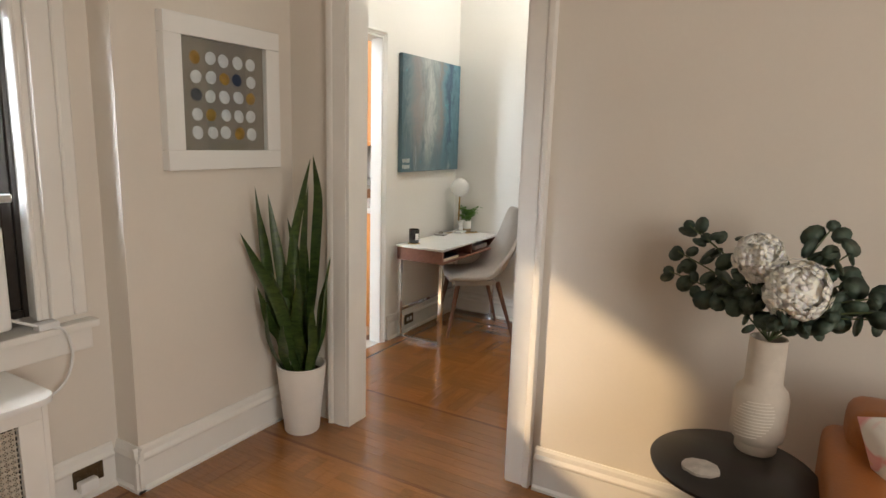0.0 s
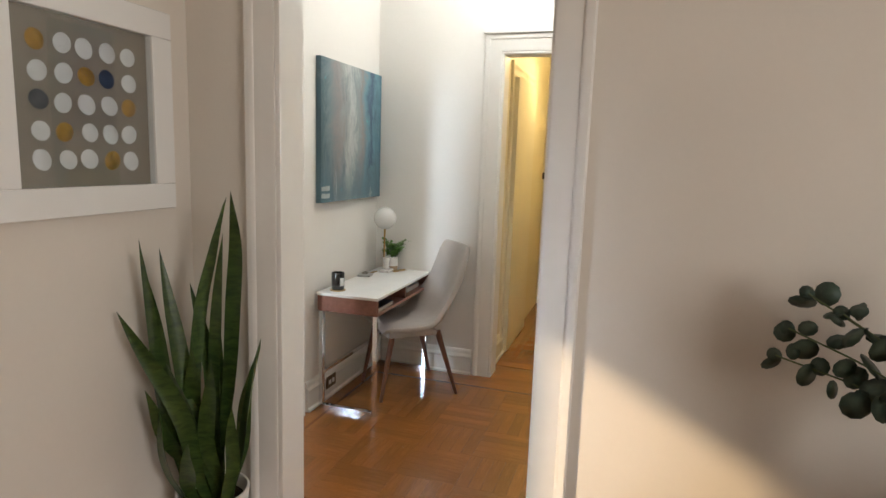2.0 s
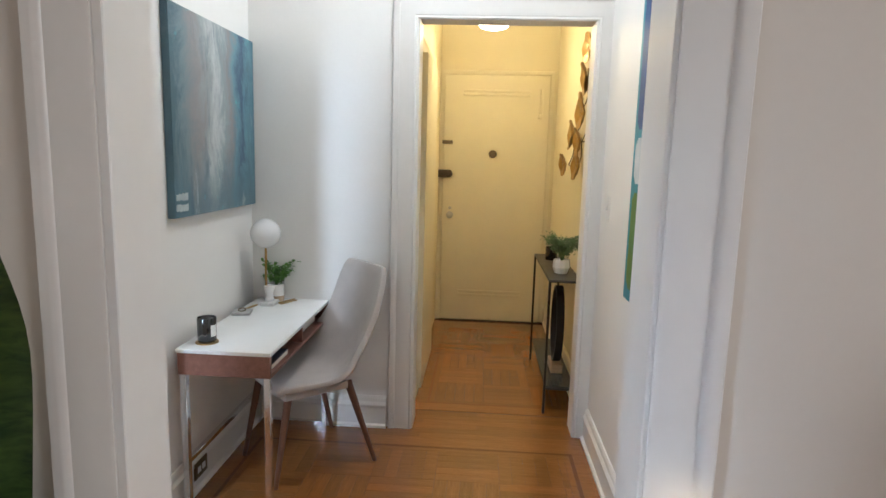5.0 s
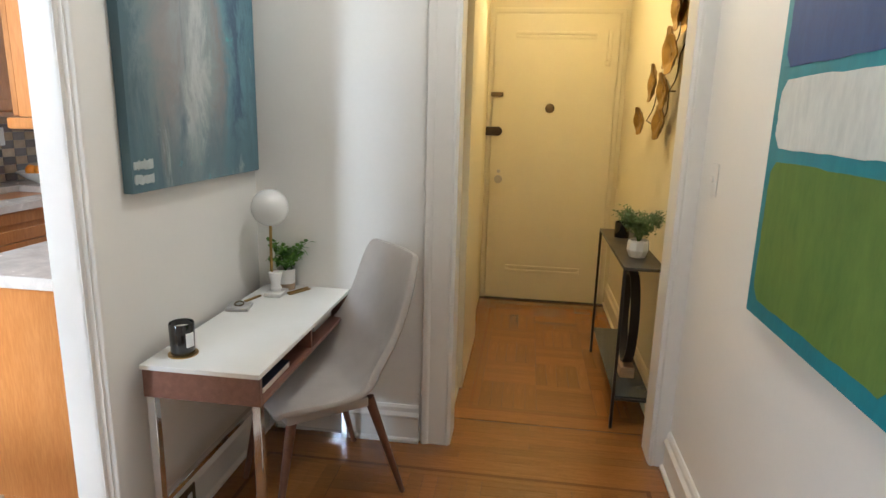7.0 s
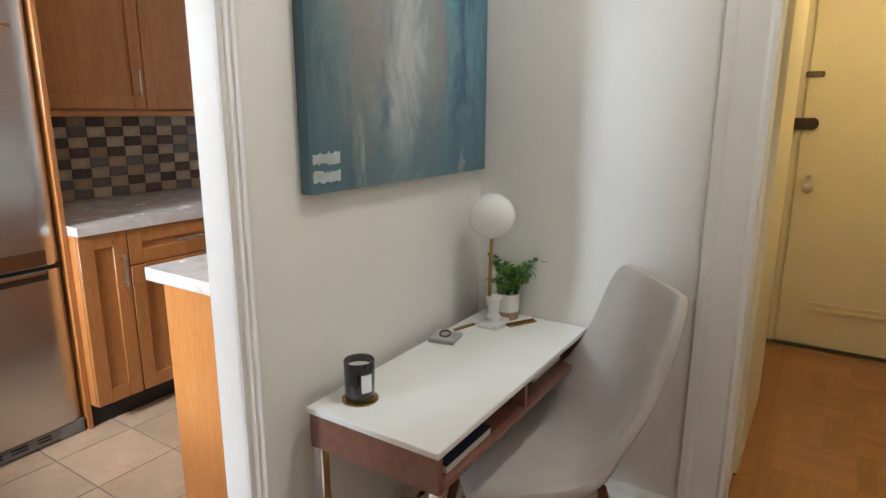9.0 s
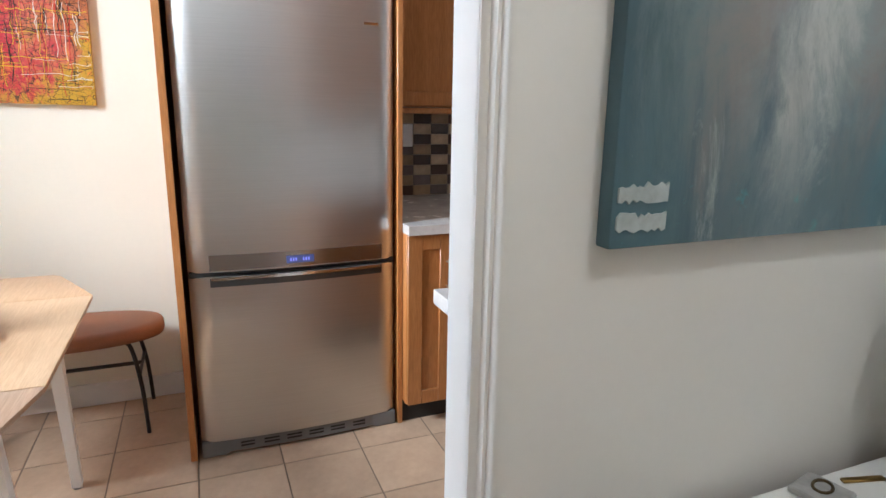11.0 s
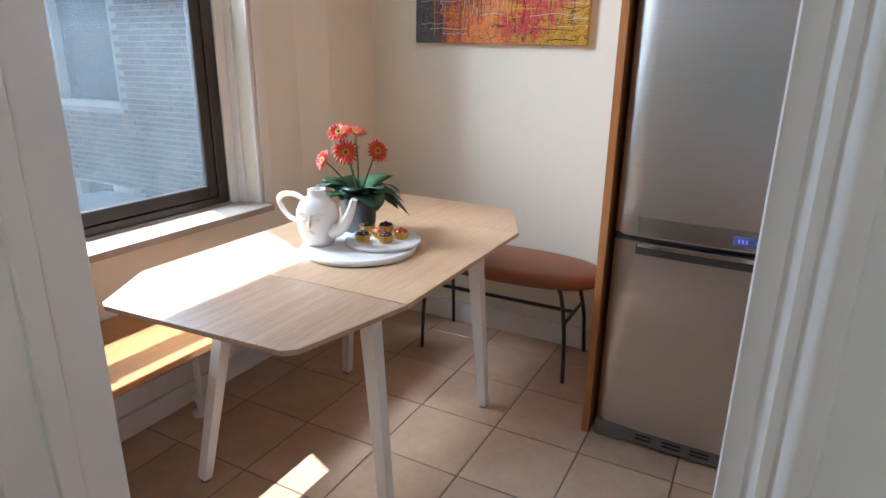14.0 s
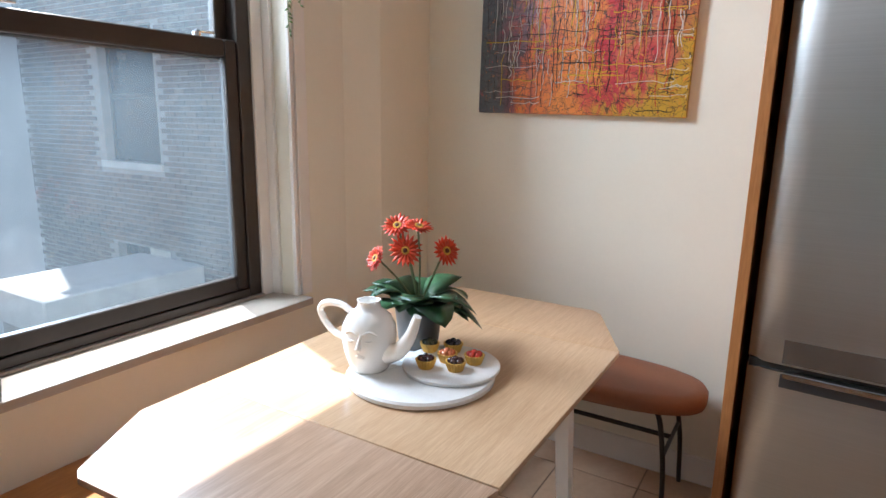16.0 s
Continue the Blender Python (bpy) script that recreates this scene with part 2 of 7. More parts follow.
# ---- mesh helpers ----
def box(bm, x0, x1, y0, y1, z0, z1, bevel=0.0, seg=1):
    t = bmesh.new()
    r = bmesh.ops.create_cube(t, size=1.0)
    bmesh.ops.transform(t, matrix=Matrix.Translation(((x0 + x1) / 2, (y0 + y1) / 2, (z0 + z1) / 2)) @ Matrix.Diagonal((x1 - x0, y1 - y0, z1 - z0, 1)), verts=r["verts"])
    if bevel:
        bmesh.ops.bevel(t, geom=t.edges[:], offset=bevel, segments=seg, profile=0.6, affect="EDGES")
    return merge(bm, t)


def merge(bm, t, m=None):
    if m is not None:
        bmesh.ops.transform(t, matrix=m, verts=t.verts)
    me = bpy.data.meshes.new("tmp")
    t.to_mesh(me)
    t.free()
    bm.from_mesh(me)
    bpy.data.meshes.remove(me)
    return bm


def cube(x0, x1, y0, y1, z0, z1, bevel=0.0, seg=1):
    return box(bmesh.new(), x0, x1, y0, y1, z0, z1, bevel, seg)


def lathe(profile, seg=32, bm=None, m=None):
    """A turned body from (radius, height) pairs; a radius of 0 closes it."""
    t = bmesh.new()
    rings = []
    for r, z in profile:
        if r <= 1e-6:
            rings.append([t.verts.new((0, 0, z))])
        else:
            rings.append([t.verts.new((r * math.cos(2 * math.pi * k / seg), r * math.sin(2 * math.pi * k / seg), z)) for k in range(seg)])
    for a, b in zip(rings, rings[1:]):
        for k in range(seg):
            j = (k + 1) % seg
            if len(a) == 1 and len(b) > 1:
                t.faces.new((a[0], b[j], b[k]))
            elif len(b) == 1 and len(a) > 1:
                t.faces.new((a[k], a[j], b[0]))
            elif len(a) > 1:
                t.faces.new((a[k], a[j], b[j], b[k]))
    bmesh.ops.recalc_face_normals(t, faces=t.faces[:])
    return merge(bm or bmesh.new(), t, m)


def tube(points, r, seg=10, bm=None, square=False):
    """A rod along a line of points; r may be a list."""
    t = bmesh.new()
    pts = [Vector(p) for p in points]
    radii = r if isinstance(r, (list, tuple)) else [r] * len(pts)
    rings, side = [], None
    for k, p in enumerate(pts):
        d = (pts[min(k + 1, len(pts) - 1)] - pts[max(k - 1, 0)]).normalized()
        if side is None:
            side = d.cross(Vector((0, 0, 1)) if abs(d.z) < 0.9 else Vector((0, 1, 0))).normalized()
        side = (side - d * side.dot(d)).normalized()
        up = d.cross(side)
        n, off = (4, math.pi / 4) if square else (seg, 0)
        rings.append([t.verts.new(p + radii[k] * (side * math.cos(off + 2 * math.pi * q / n) + up * math.sin(off + 2 * math.pi * q / n))) for q in range(n)])
    for a, b in zip(rings, rings[1:]):
        for q in range(len(a)):
            t.faces.new((a[q], a[(q + 1) % len(a)], b[(q + 1) % len(a)], b[q]))
    t.faces.new(rings[0][::-1])
    t.faces.new(rings[-1])
    bmesh.ops.recalc_face_normals(t, faces=t.faces[:])
    return merge(bm or bmesh.new(), t)


def arc(points, n=24):
    """A smooth line through the points (Catmull-Rom)."""
    p = [Vector(q) for q in points]
    p = [2 * p[0] - p[1]] + p + [2 * p[-1] - p[-2]]
    out = []
    for k in range(1, len(p) - 2):
        for s in range(n):
            u = s / n
            out.append(0.5 * ((2 * p[k]) + (p[k + 1] - p[k - 1]) * u + (2 * p[k - 1] - 5 * p[k] + 4 * p[k + 1] - p[k + 2]) * u * u + (3 * p[k] - p[k - 1] - 3 * p[k + 1] + p[k + 2]) * u ** 3))
    return out + [p[-2]]


def prism(poly, z0, z1, bevel=0.0, seg=2, bm=None, m=None):
    t = bmesh.new()
    f = t.faces.new([t.verts.new((x, y, z0)) for x, y in poly])
    ext = bmesh.ops.extrude_face_region(t, geom=[f])
    bmesh.ops.translate(t, verts=[v for v in ext["geom"] if isinstance(v, bmesh.types.BMVert)], vec=(0, 0, z1 - z0))
    bmesh.ops.recalc_face_normals(t, faces=t.faces[:])
    if bevel:
        bmesh.ops.bevel(t, geom=t.edges[:], offset=bevel, segments=seg, profile=0.6, affect="EDGES")
    return merge(bm or bmesh.new(), t, m)


def mesh_of(name, bm, material, smooth=True, angle=40):
    me = bpy.data.meshes.new(name)
    if smooth:
        for f in bm.faces:
            f.smooth = True
        for e in bm.edges:
            e.smooth = len(e.link_faces) == 2 and e.calc_face_angle(0) < radians(angle)
    bm.to_mesh(me)
    bm.free()
    me.materials.append(material)
    return me


def part(name, bm, material, parent, label="", smooth=True, angle=40):
    ob = new(name, mesh_of(name, bm, material, smooth, angle))
    ob.parent = parent
    return tagged(ob, label)


def thing(name, m, label, category, group=""):
    """An empty at the base of a thing."""
    ob = new(name)
    ob.empty_display_size = 0.1
    ob.matrix_basis = m
    return tagged(ob, label, category, group)


def solid(name, bm, material, label, category, m=None, group=""):
    """A thing of one mesh."""
    ob = new(name, mesh_of(name, bm, material))
    if m is not None:
        ob.matrix_basis = m
    return tagged(ob, label, category, group)


def structure(name, bm, material, label, category, smooth=False):
    return tagged(new(name, mesh_of(name, bm, material, smooth)), label, category, kind="structure")


# ---- the shell: walls, floors, ceilings ----
H = 3.05


def wall(name, spans, material, label):
    bm = bmesh.new()
    for s in spans:
        box(bm, *s)
    return structure(name, bm, material, label, "wall")


wall("wall_art", [(-2.19, -1.855, 1.84, 2.715, 0, H)], LIVWALL, "warm white plastered wall with a projecting corner")
wall("wall_living_window", [(-2.19, -1.99, -3.4, 1.00, 0, H), (-2.19, -1.99, 1.62, 1.84, 0, H), (-2.19, -1.99, 1.00, 1.62, 0, 0.70), (-2.19, -1.99, 1.00, 1.62, 2.45, H)], LIVWALL, "warm white plastered wall with a sash window")
wall("wall_opening", [(-2.10, -1.50, 2.715, 2.825, 0, H), (-0.64, 3.2, 2.715, 2.825, 0, H), (-1.50, -0.64, 2.715, 2.825, 2.32, H)], LIVWALL, "warm white plastered wall with a cased opening")
wall("wall_living_back", [(-2.19, 3.2, -3.55, -3.4, 0, H)], LIVWALL, "plain warm white wall")
# opening out of view, added so the side lamp can light the living room
wall("wall_living_side", [(3.2, 3.35, -3.55, -1.25, 0, H), (3.2, 3.35, 0.55, 2.825, 0, H), (3.2, 3.35, -1.25, 0.55, 0, 0.75), (3.2, 3.35, -1.25, 0.55, 2.5, H)], LIVWALL, "plain warm white wall with an unseen opening added for fill light")
wall("wall_desk", [(-2.25, -2.10, 2.715, 2.917, 0, H), (-2.25, -2.19, 1.35, 2.715, 0, H), (-2.165, -2.10, 3.802, 3.93, 0, 2.03), (-2.25, -2.10, 3.93, 4.95, 0, H), (-2.25, -2.10, 3.802, 3.93, 2.03, H), (-2.25, -2.10, 2.917, 3.802, 2.03, H)], WALL, "warm white plastered wall with the kitchen doorway")
wall("wall_foyer_side", [(-0.33, -0.18, 2.825, 4.82, 0, H)], WALL, "warm white plastered wall behind the colour field painting")
wall("wall_foyer_back", [(-2.10, -1.25, 4.82, 4.95, 0, H), (-0.40, -0.18, 4.82, 4.95, 0, H), (-1.25, -0.40, 4.82, 4.95, 2.095, H)], WALL, "warm white plastered wall with the doorway to the entrance hall")
wall("wall_hall_closet", [(-1.45, -1.30, 4.95, 7.07, 0, H)], HALLPAINT, "cream painted hall wall with a closet door")
wall("wall_hall_console", [(-0.31, -0.18, 4.95, 7.07, 0, H)], HALLPAINT, "cream painted hall wall above the console table")
wall("wall_entrance", [(-1.45, -1.265, 7.07, 7.2, 0, H), (-0.378, -0.18, 7.07, 7.2, 0, H), (-1.265, -0.378, 7.07, 7.2, 2.14, H), (-1.45, -0.18, 7.2, 7.26, 0, H)], HALLPAINT, "cream painted wall round the entrance door")
wall("wall_kitchen_back", [(-4.57, -4.34, 1.72, 3.345, 0, H), (-4.57, -4.42, 3.345, 6.75, 0, H)], KWALL, "cream plastered kitchen wall")
# the window frame stands between KX0 and KX1, WY is its inner face; KY is the face of the wall
KX0, KX1, KZ0, KZ1, KY, WY = -3.525, -2.60, 0.672, KITCHEN_HEAD, 1.93, 1.83
wall("wall_kitchen_window", [(-4.34, KX0 - 0.06, 1.72, KY, 0, H), (KX1 + 0.06, -2.25, 1.72, KY, 0, H), (KX0 - 0.06, KX1 + 0.06, 1.72, KY, 0, KZ0), (KX0 - 0.06, KX1 + 0.06, 1.72, KY, KZ1, H)], KWALL, "cream plastered kitchen wall with a large sash window")
structure("wall_pilaster", prism([(-4.34, KY), (-3.873, KY), (-3.995, 2.012), (-4.34, 2.012)][::-1], 0, H), KWALL, "cream plastered corner pilaster with a splayed side", "wall")
wall("wall_kitchen_end", [(-4.57, -1.45, 6.6, 6.75, 0, H)], WALL, "plain warm white kitchen end wall")
wall("wall_kitchen_shared", [(-2.25, -2.10, 4.95, 6.6, 0, H)], WALL, "plain warm white kitchen wall behind the peninsula units")
for name, x0, x1, y0, y1 in (("ceiling_living", -2.19, 3.35, -3.55, 2.77), ("ceiling_foyer", -2.25, -0.18, 2.77, 4.95), ("ceiling_hall", -2.1, -0.18, 4.95, 7.2), ("ceiling_kitchen", -4.57, -2.19, 1.72, 6.75)):
    structure(name, cube(x0, x1, y0, y1, H, H + 0.15), CEIL, "flat white painted ceiling", "ceiling")
# ---- trim: baseboards, casings, sills ----
def baseboard(name, axis, face, a, b, sign, h=0.185, material=None, d=0.018):
    """A two-step moulded baseboard along one wall. axis: the way it runs; sign: the way the wall faces."""
    bm = bmesh.new()
    prof = [(0, 0), (d + 0.012, 0), (d + 0.012, 0.012), (d, 0.02), (d, h - 0.06), (d + 0.006, h - 0.052), (d + 0.006, h - 0.045), (d - 0.004, h - 0.03), (d - 0.006, h - 0.012), (d - 0.012, h), (0, h)]
    rows = []
    for s in (a, b):
        rows.append([bm.verts.new((face + sign * (p + 0.0), s, q) if axis == "y" else (s, face + sign * p, q)) for p, q in prof])
    n = len(prof)
    for k in range(n):
        bm.faces.new((rows[0][k], rows[0][(k + 1) % n], rows[1][(k + 1) % n], rows[1][k]))
    bm.faces.new(rows[0])
    bm.faces.new(rows[1][::-1])
    bmesh.ops.recalc_face_normals(bm, faces=bm.faces[:])
    return structure(name, bm, material or TRIM, "white painted two-step moulded baseboard", "baseboard")


baseboard("baseboard_art", "y", -1.855, 1.812, 2.69, 1)
baseboard("baseboard_corner", "x", 1.84, -1.99, -1.825, -1)
baseboard("baseboard_living_window", "y", -1.99, -3.4, 1.81, 1)
baseboard("baseboard_living", "x", 2.715, -0.53, 3.2, -1)
baseboard("baseboard_desk", "y", -2.10, 3.868, 4.82, 1, 0.17)
baseboard("baseboard_foyer_back", "x", 4.82, -2.07, -1.385, -1, 0.17)
baseboard("baseboard_foyer_side", "y", -0.33, 2.845, 4.795, -1, 0.17)
baseboard("baseboard_hall_console", "y", -0.31, 4.975, 7.06, -1, 0.17, DOORPAINT)
baseboard("baseboard_hall_closet", "y", -1.30, 4.975, 5.36, 1, 0.17, DOORPAINT)
structure("baseboard_kitchen_back", cube(-4.34, -4.321, 2.012, 3.34, 0, 0.105, 0.003), TRIM, "low white painted kitchen baseboard", "baseboard")
structure("baseboard_kitchen_window", box(cube(-3.87, -2.262, KY, KY + 0.030, 0, 0.085, 0.003), -3.87, -2.262, KY, KY + 0.018, 0.085, 0.16, 0.004), TRIM, "white painted kitchen baseboard under the bench", "baseboard")


def casing_profile(w, d):
    """A flat casing with a bead at its inner edge and a raised back band."""
    return [(0, 0), (0, d * 0.55), (0.008, d * 0.75), (0.018, d * 0.55), (0.024, d * 0.7), (w - 0.034, d * 0.7), (w - 0.028, d * 0.95), (w - 0.018, d), (w - 0.004, d), (w, d * 0.8), (w, 0)]


def flat_profile(w, d):
    """A flat casing with a rounded back band at its outer edge."""
    return [(0, 0), (0, d * 0.62), (0.006, d * 0.7), (w - 0.032, d * 0.7), (w - 0.027, d * 0.92), (w - 0.018, d), (w - 0.004, d), (w, d * 0.8), (w, 0)]


def stepped_profile(w, d):
    """A casing that rises in rounded steps from the opening to a thick back band."""
    return [(w * u, d * v) for u, v in ((0, 0), (0, 0.25), (0.12, 0.34), (0.28, 0.34), (0.43, 0.62), (0.56, 0.60), (0.69, 0.92), (0.77, 1.0), (0.95, 1.0), (1.0, 0.85), (1.0, 0))]


def casing(name, opening, plane, width, depth, frame_of, label, material=None, shape=casing_profile):
    """Three mitred casing boards round an opening. opening: a0, a1, head; frame_of maps (along, up, out) to the world."""
    a0, a1, head = opening
    prof = shape(width, depth)
    bm = bmesh.new()
    lines = []
    for u, v in prof:
        lines.append([frame_of(a0 - u, 0.0, plane, v), frame_of(a0 - u, head + u, plane, v), frame_of(a1 + u, head + u, plane, v), frame_of(a1 + u, 0.0, plane, v)])
    grid = [[bm.verts.new(p) for p in row] for row in lines]
    n = len(prof)
    for k in range(n):
        for s in range(3):
            bm.faces.new((grid[k][s], grid[k][s + 1], grid[(k + 1) % n][s + 1], grid[(k + 1) % n][s]))
    bm.faces.new([g[0] for g in grid])
    bm.faces.new([g[3] for g in grid][::-1])
    bmesh.ops.recalc_face_normals(bm, faces=bm.faces[:])
    return structure(name, bm, material or TRIM, label, "door casing", True)


to_minus_y = lambda a, z, p, v: (a, p - v, z)
to_plus_y = lambda a, z, p, v: (a, p + v, z)
to_plus_x = lambda a, z, p, v: (p + v, a, z)
to_minus_x = lambda a, z, p, v: (p - v, a, z)
casing("trim_opening_living", (-1.512, -0.650, 2.33), 2.715, 0.105, 0.03, to_minus_y, "wide white painted moulded casing of the opening", None, flat_profile)
casing("trim_opening_foyer", (-1.512, -0.650, 2.33), 2.825, 0.11, 0.022, to_plus_y, "wide white painted moulded casing of the opening")
structure("trim_opening_jamb_a", cube(-1.512, -1.494, 2.70, 2.838, 0, 2.32, 0.002), TRIM, "white painted jamb of the opening", "jamb")
structure("trim_opening_jamb_b", cube(-0.658, -0.640, 2.70, 2.838, 0, 2.32, 0.002), TRIM, "white painted jamb of the opening", "jamb")
casing("trim_kitchen_door", (2.932, 3.786, 2.03), -2.10, 0.042, 0.026, to_plus_x, "white painted moulded casing of the kitchen doorway", None, stepped_profile)
structure("trim_kitchen_jamb_a", cube(-2.262, -2.09, 2.902, 2.932, 0, 2.03, 0.002), TRIM, "white painted jamb of the kitchen doorway", "jamb")
structure("trim_kitchen_jamb_b", cube(-2.182, -2.096, 3.786, 3.802, 0, 2.03, 0.002), TRIM, "white painted jamb of the kitchen doorway", "jamb")
structure("trim_kitchen_stop", cube(-2.19, -2.155, 2.931, 2.944, 0, 2.03, 0.002), TRIM, "white painted door stop beads", "door stop")
casing("trim_hall_door", (-1.25, -0.40, 2.09), 4.82, 0.125, 0.024, to_minus_y, "wide white painted moulded casing of the hall doorway")
bm = cube(-1.385, -0.331, 4.785, 4.82, 2.215, 2.245, 0.004)
structure("trim_hall_cap", bm, TRIM, "white painted cap moulding over the hall doorway", "trim")
structure("trim_hall_jamb", box(cube(-1.255, -1.245, 4.81, 4.955, 0, 2.095, 0.002), -0.405, -0.395, 4.81, 4.955, 0, 2.095, 0.002), TRIM, "white painted jambs of the hall doorway", "jamb")


def sash_window(name, m, width, z0, z1, meet, depth, label, ac=False):
    """A bronze double-hung window in its own frame: x along the wall, y out of the room, z up."""
    w = thing(name, m, label, "window")
    w["kind"] = "structure"
    f, s = (0.052, 0.046) if width > 0.9 else (0.028, 0.037)
    bm = bmesh.new()
    box(bm, 0, f, 0, 0.09, z0, z1, 0.003)
    box(bm, width - f, width, 0, 0.09, z0, z1, 0.003)
    box(bm, f, width - f, 0, 0.09, z1 - f, z1, 0.003)
    box(bm, f, width - f, 0, 0.09, z0, z0 + 0.03, 0.003)
    part("window_frame", bm, BRONZEM, w)
    for nm, y, a, b in (("lower_sash", 0.008, z0 + 0.03, meet + 0.03), ("upper_sash", 0.047, meet - 0.03, z1 - f)):
        bm = bmesh.new()
        box(bm, f, f + s, y, y + 0.032, a, b, 0.004)
        box(bm, width - f - s, width - f, y, y + 0.032, a, b, 0.004)
        box(bm, f + s, width - f - s, y, y + 0.032, a, a + 0.05, 0.004)
        box(bm, f + s, width - f - s, y, y + 0.032, b - 0.055, b, 0.004)
        sash = part(nm, bm, BRONZEM, w)
        pane = part("pane", cube(f + s - 0.008, width - f - s + 0.008, y + 0.014, y + 0.018, a + 0.04, b - 0.045), GLASS, sash, "dusty window pane", False)
        pane.visible_shadow = False
        if nm == "lower_sash":
            for k in (0.2, 0.8):
                lb = lathe([(0, 0), (0.014, 0), (0.014, 0.012), (0.006, 0.02), (0, 0.02)], 12, None, Matrix.Translation((width * k, y + 0.015, b)))
                tube([(width * k, y + 0.015, b + 0.014), (width * k + 0.05, y + 0.0, b + 0.014)], 0.005, 8, lb)
                part("sash_lock", lb, CHROME, sash, "chrome sash lock")
    return w


KW = KX1 - KX0
kitchen_window = sash_window("window_kitchen", pose(KX1, WY, 0, 0, 0, 180), KW, 0.708, KITCHEN_HEAD - 0.005, 1.54, 0.2, "dark bronze double-hung window with dusty panes and a view of brick")
living_window = sash_window("window_living", pose(-2.07, 1.01, 0, 0, 0, 90), 0.60, 0.74, 2.44, 1.82, 0.2, "dark bronze double-hung window with an air conditioner")
# kitchen window reveal boards, head and sill
for nm, edge, way in (("trim_kitchen_window_side", KX0, -1), ("trim_kitchen_window_other", KX1, 1)):
    bm = bmesh.new()
    # boards that step out from the frame to the casing: start and end from the frame, then depth
    for a, b, y0, y1 in ((0.0, 0.045, 1.74, 1.838), (0.045, 0.060, 1.74, 1.872), (0.060, 0.084, KY, 1.938), (0.060, 0.072, 1.938, 1.945), (0.084, 0.134, KY, 1.948)):
        u, v = sorted((edge + way * a, edge + way * b))
        box(bm, u, v, y0, y1, 0.70, KZ1 + 0.05, 0.003, 2)
    structure(nm, bm, TRIM, "white painted stepped window casing", "window casing")
structure("trim_kitchen_window_head", cube(KX0 - 0.134, KX1 + 0.134, KY, 1.948, KZ1 + 0.05, KZ1 + 0.13, 0.004), TRIM, "white painted window head casing", "window casing")
structure("sill_kitchen", box(cube(-3.608, -2.36, 1.742, 2.0, 0.674, 0.70, 0.004, 2), KX0, KX1, 1.742, 1.846, 0.70, 0.708), plain("sill_paint", (0.36, 0.32, 0.27), 0.4, var=0.10), "taupe painted window sill above the bench", "window sill")
# living window casing and stool
bm = bmesh.new()
box(bm, -2.075, -1.985, 1.600, 1.625, 0.74, 2.45, 0.003)
box(bm, -1.99, -1.965, 1.625, 1.70, 0.74, 2.5, 0.004)
box(bm, -1.99, -1.955, 1.70, 1.745, 0.74, 2.55, 0.006)
box(bm, -2.02, -1.985, 1.585, 1.602, 0.74, 2.45, 0.004)
box(bm, -2.075, -1.985, 0.995, 1.015, 0.74, 2.45, 0.003)
box(bm, -1.99, -1.96, 0.88, 0.995, 0.74, 2.5, 0.004)
structure("trim_living_window", bm, TRIM, "white painted layered window casing", "window casing")
bm = cube(-2.07, -1.935, 0.86, 1.775, 0.685, 0.715, 0.008, 2)
box(bm, -1.99, -1.965, 0.88, 1.76, 0.60, 0.685, 0.006, 2)
structure("sill_living", bm, TRIM, "white painted window stool with an apron", "window sill")


# ---- entrance hall ----
def panel_door(name, w, h, label, panels, material):
    """A painted door standing at the origin: x across, y its thickness away, z up; raised panels by frames of moulding."""
    d = thing(name, Matrix(), label, "door")
    d["kind"] = "structure"
    bm = cube(0, w, 0.0, 0.045, 0.008, h, 0.002)
    leaf = part("leaf", bm, material, d)
    for a0, a1, z0, z1 in panels:
        bm = bmesh.new()
        for p, q, r, s in ((a0, a1, z1 - 0.022, z1), (a0, a1, z0, z0 + 0.022), (a0, a0 + 0.022, z0 + 0.022, z1 - 0.022), (a1 - 0.022, a1, z0 + 0.022, z1 - 0.022)):
            box(bm, p, q, -0.008, 0.004, r, s, 0.005, 2)
        part("panel_moulding", bm, material, d)
    return d


door = panel_door("door_entrance", 0.876, 2.132, "cream painted steel entrance door with old locks, closed", [(0.15, 0.72, 0.225, 0.28), (0.15, 0.72, 1.965, 2.015)], DOORPAINT)
door.matrix_basis = pose(-1.258, 7.035, 0)
part("peephole", lathe([(0, 0.0), (0.030, 0.0), (0.034, 0.006), (0.030, 0.010), (0.02, 0.014), (0, 0.014)], 24, None, Matrix.Translation((0.42, 0.0, 1.478)) @ pose(0, 0, 0, 90)), OLDBRASS, door, "round tarnished brass door viewer")
part("latch", cube(-0.015, 0.075, -0.018, 0.0, 1.555, 1.585, 0.004), OLDBRASS, door, "narrow dark brass latch plate")
bm = cube(-0.045, 0.045, -0.03, 0.0, 1.27, 1.335, 0.008, 2)
lathe([(0, 0), (0.034, 0), (0.034, 0.03), (0.02, 0.036), (0, 0.036)], 20, bm, Matrix.Translation((0.045, 0.0, 1.303)) @ pose(0, 0, 0, 90))
part("rim_lock", bm, plain("old_lock", (0.07, 0.05, 0.035), 0.4, 0.7, var=0.2), door, "dark brown rim lock")
part("cylinder", lathe([(0, 0), (0.014, 0), (0.012, 0.012), (0, 0.012)], 16, None, Matrix.Translation((0.065, 0, 1.005)) @ pose(0, 0, 0, 90)), NICKEL, door)
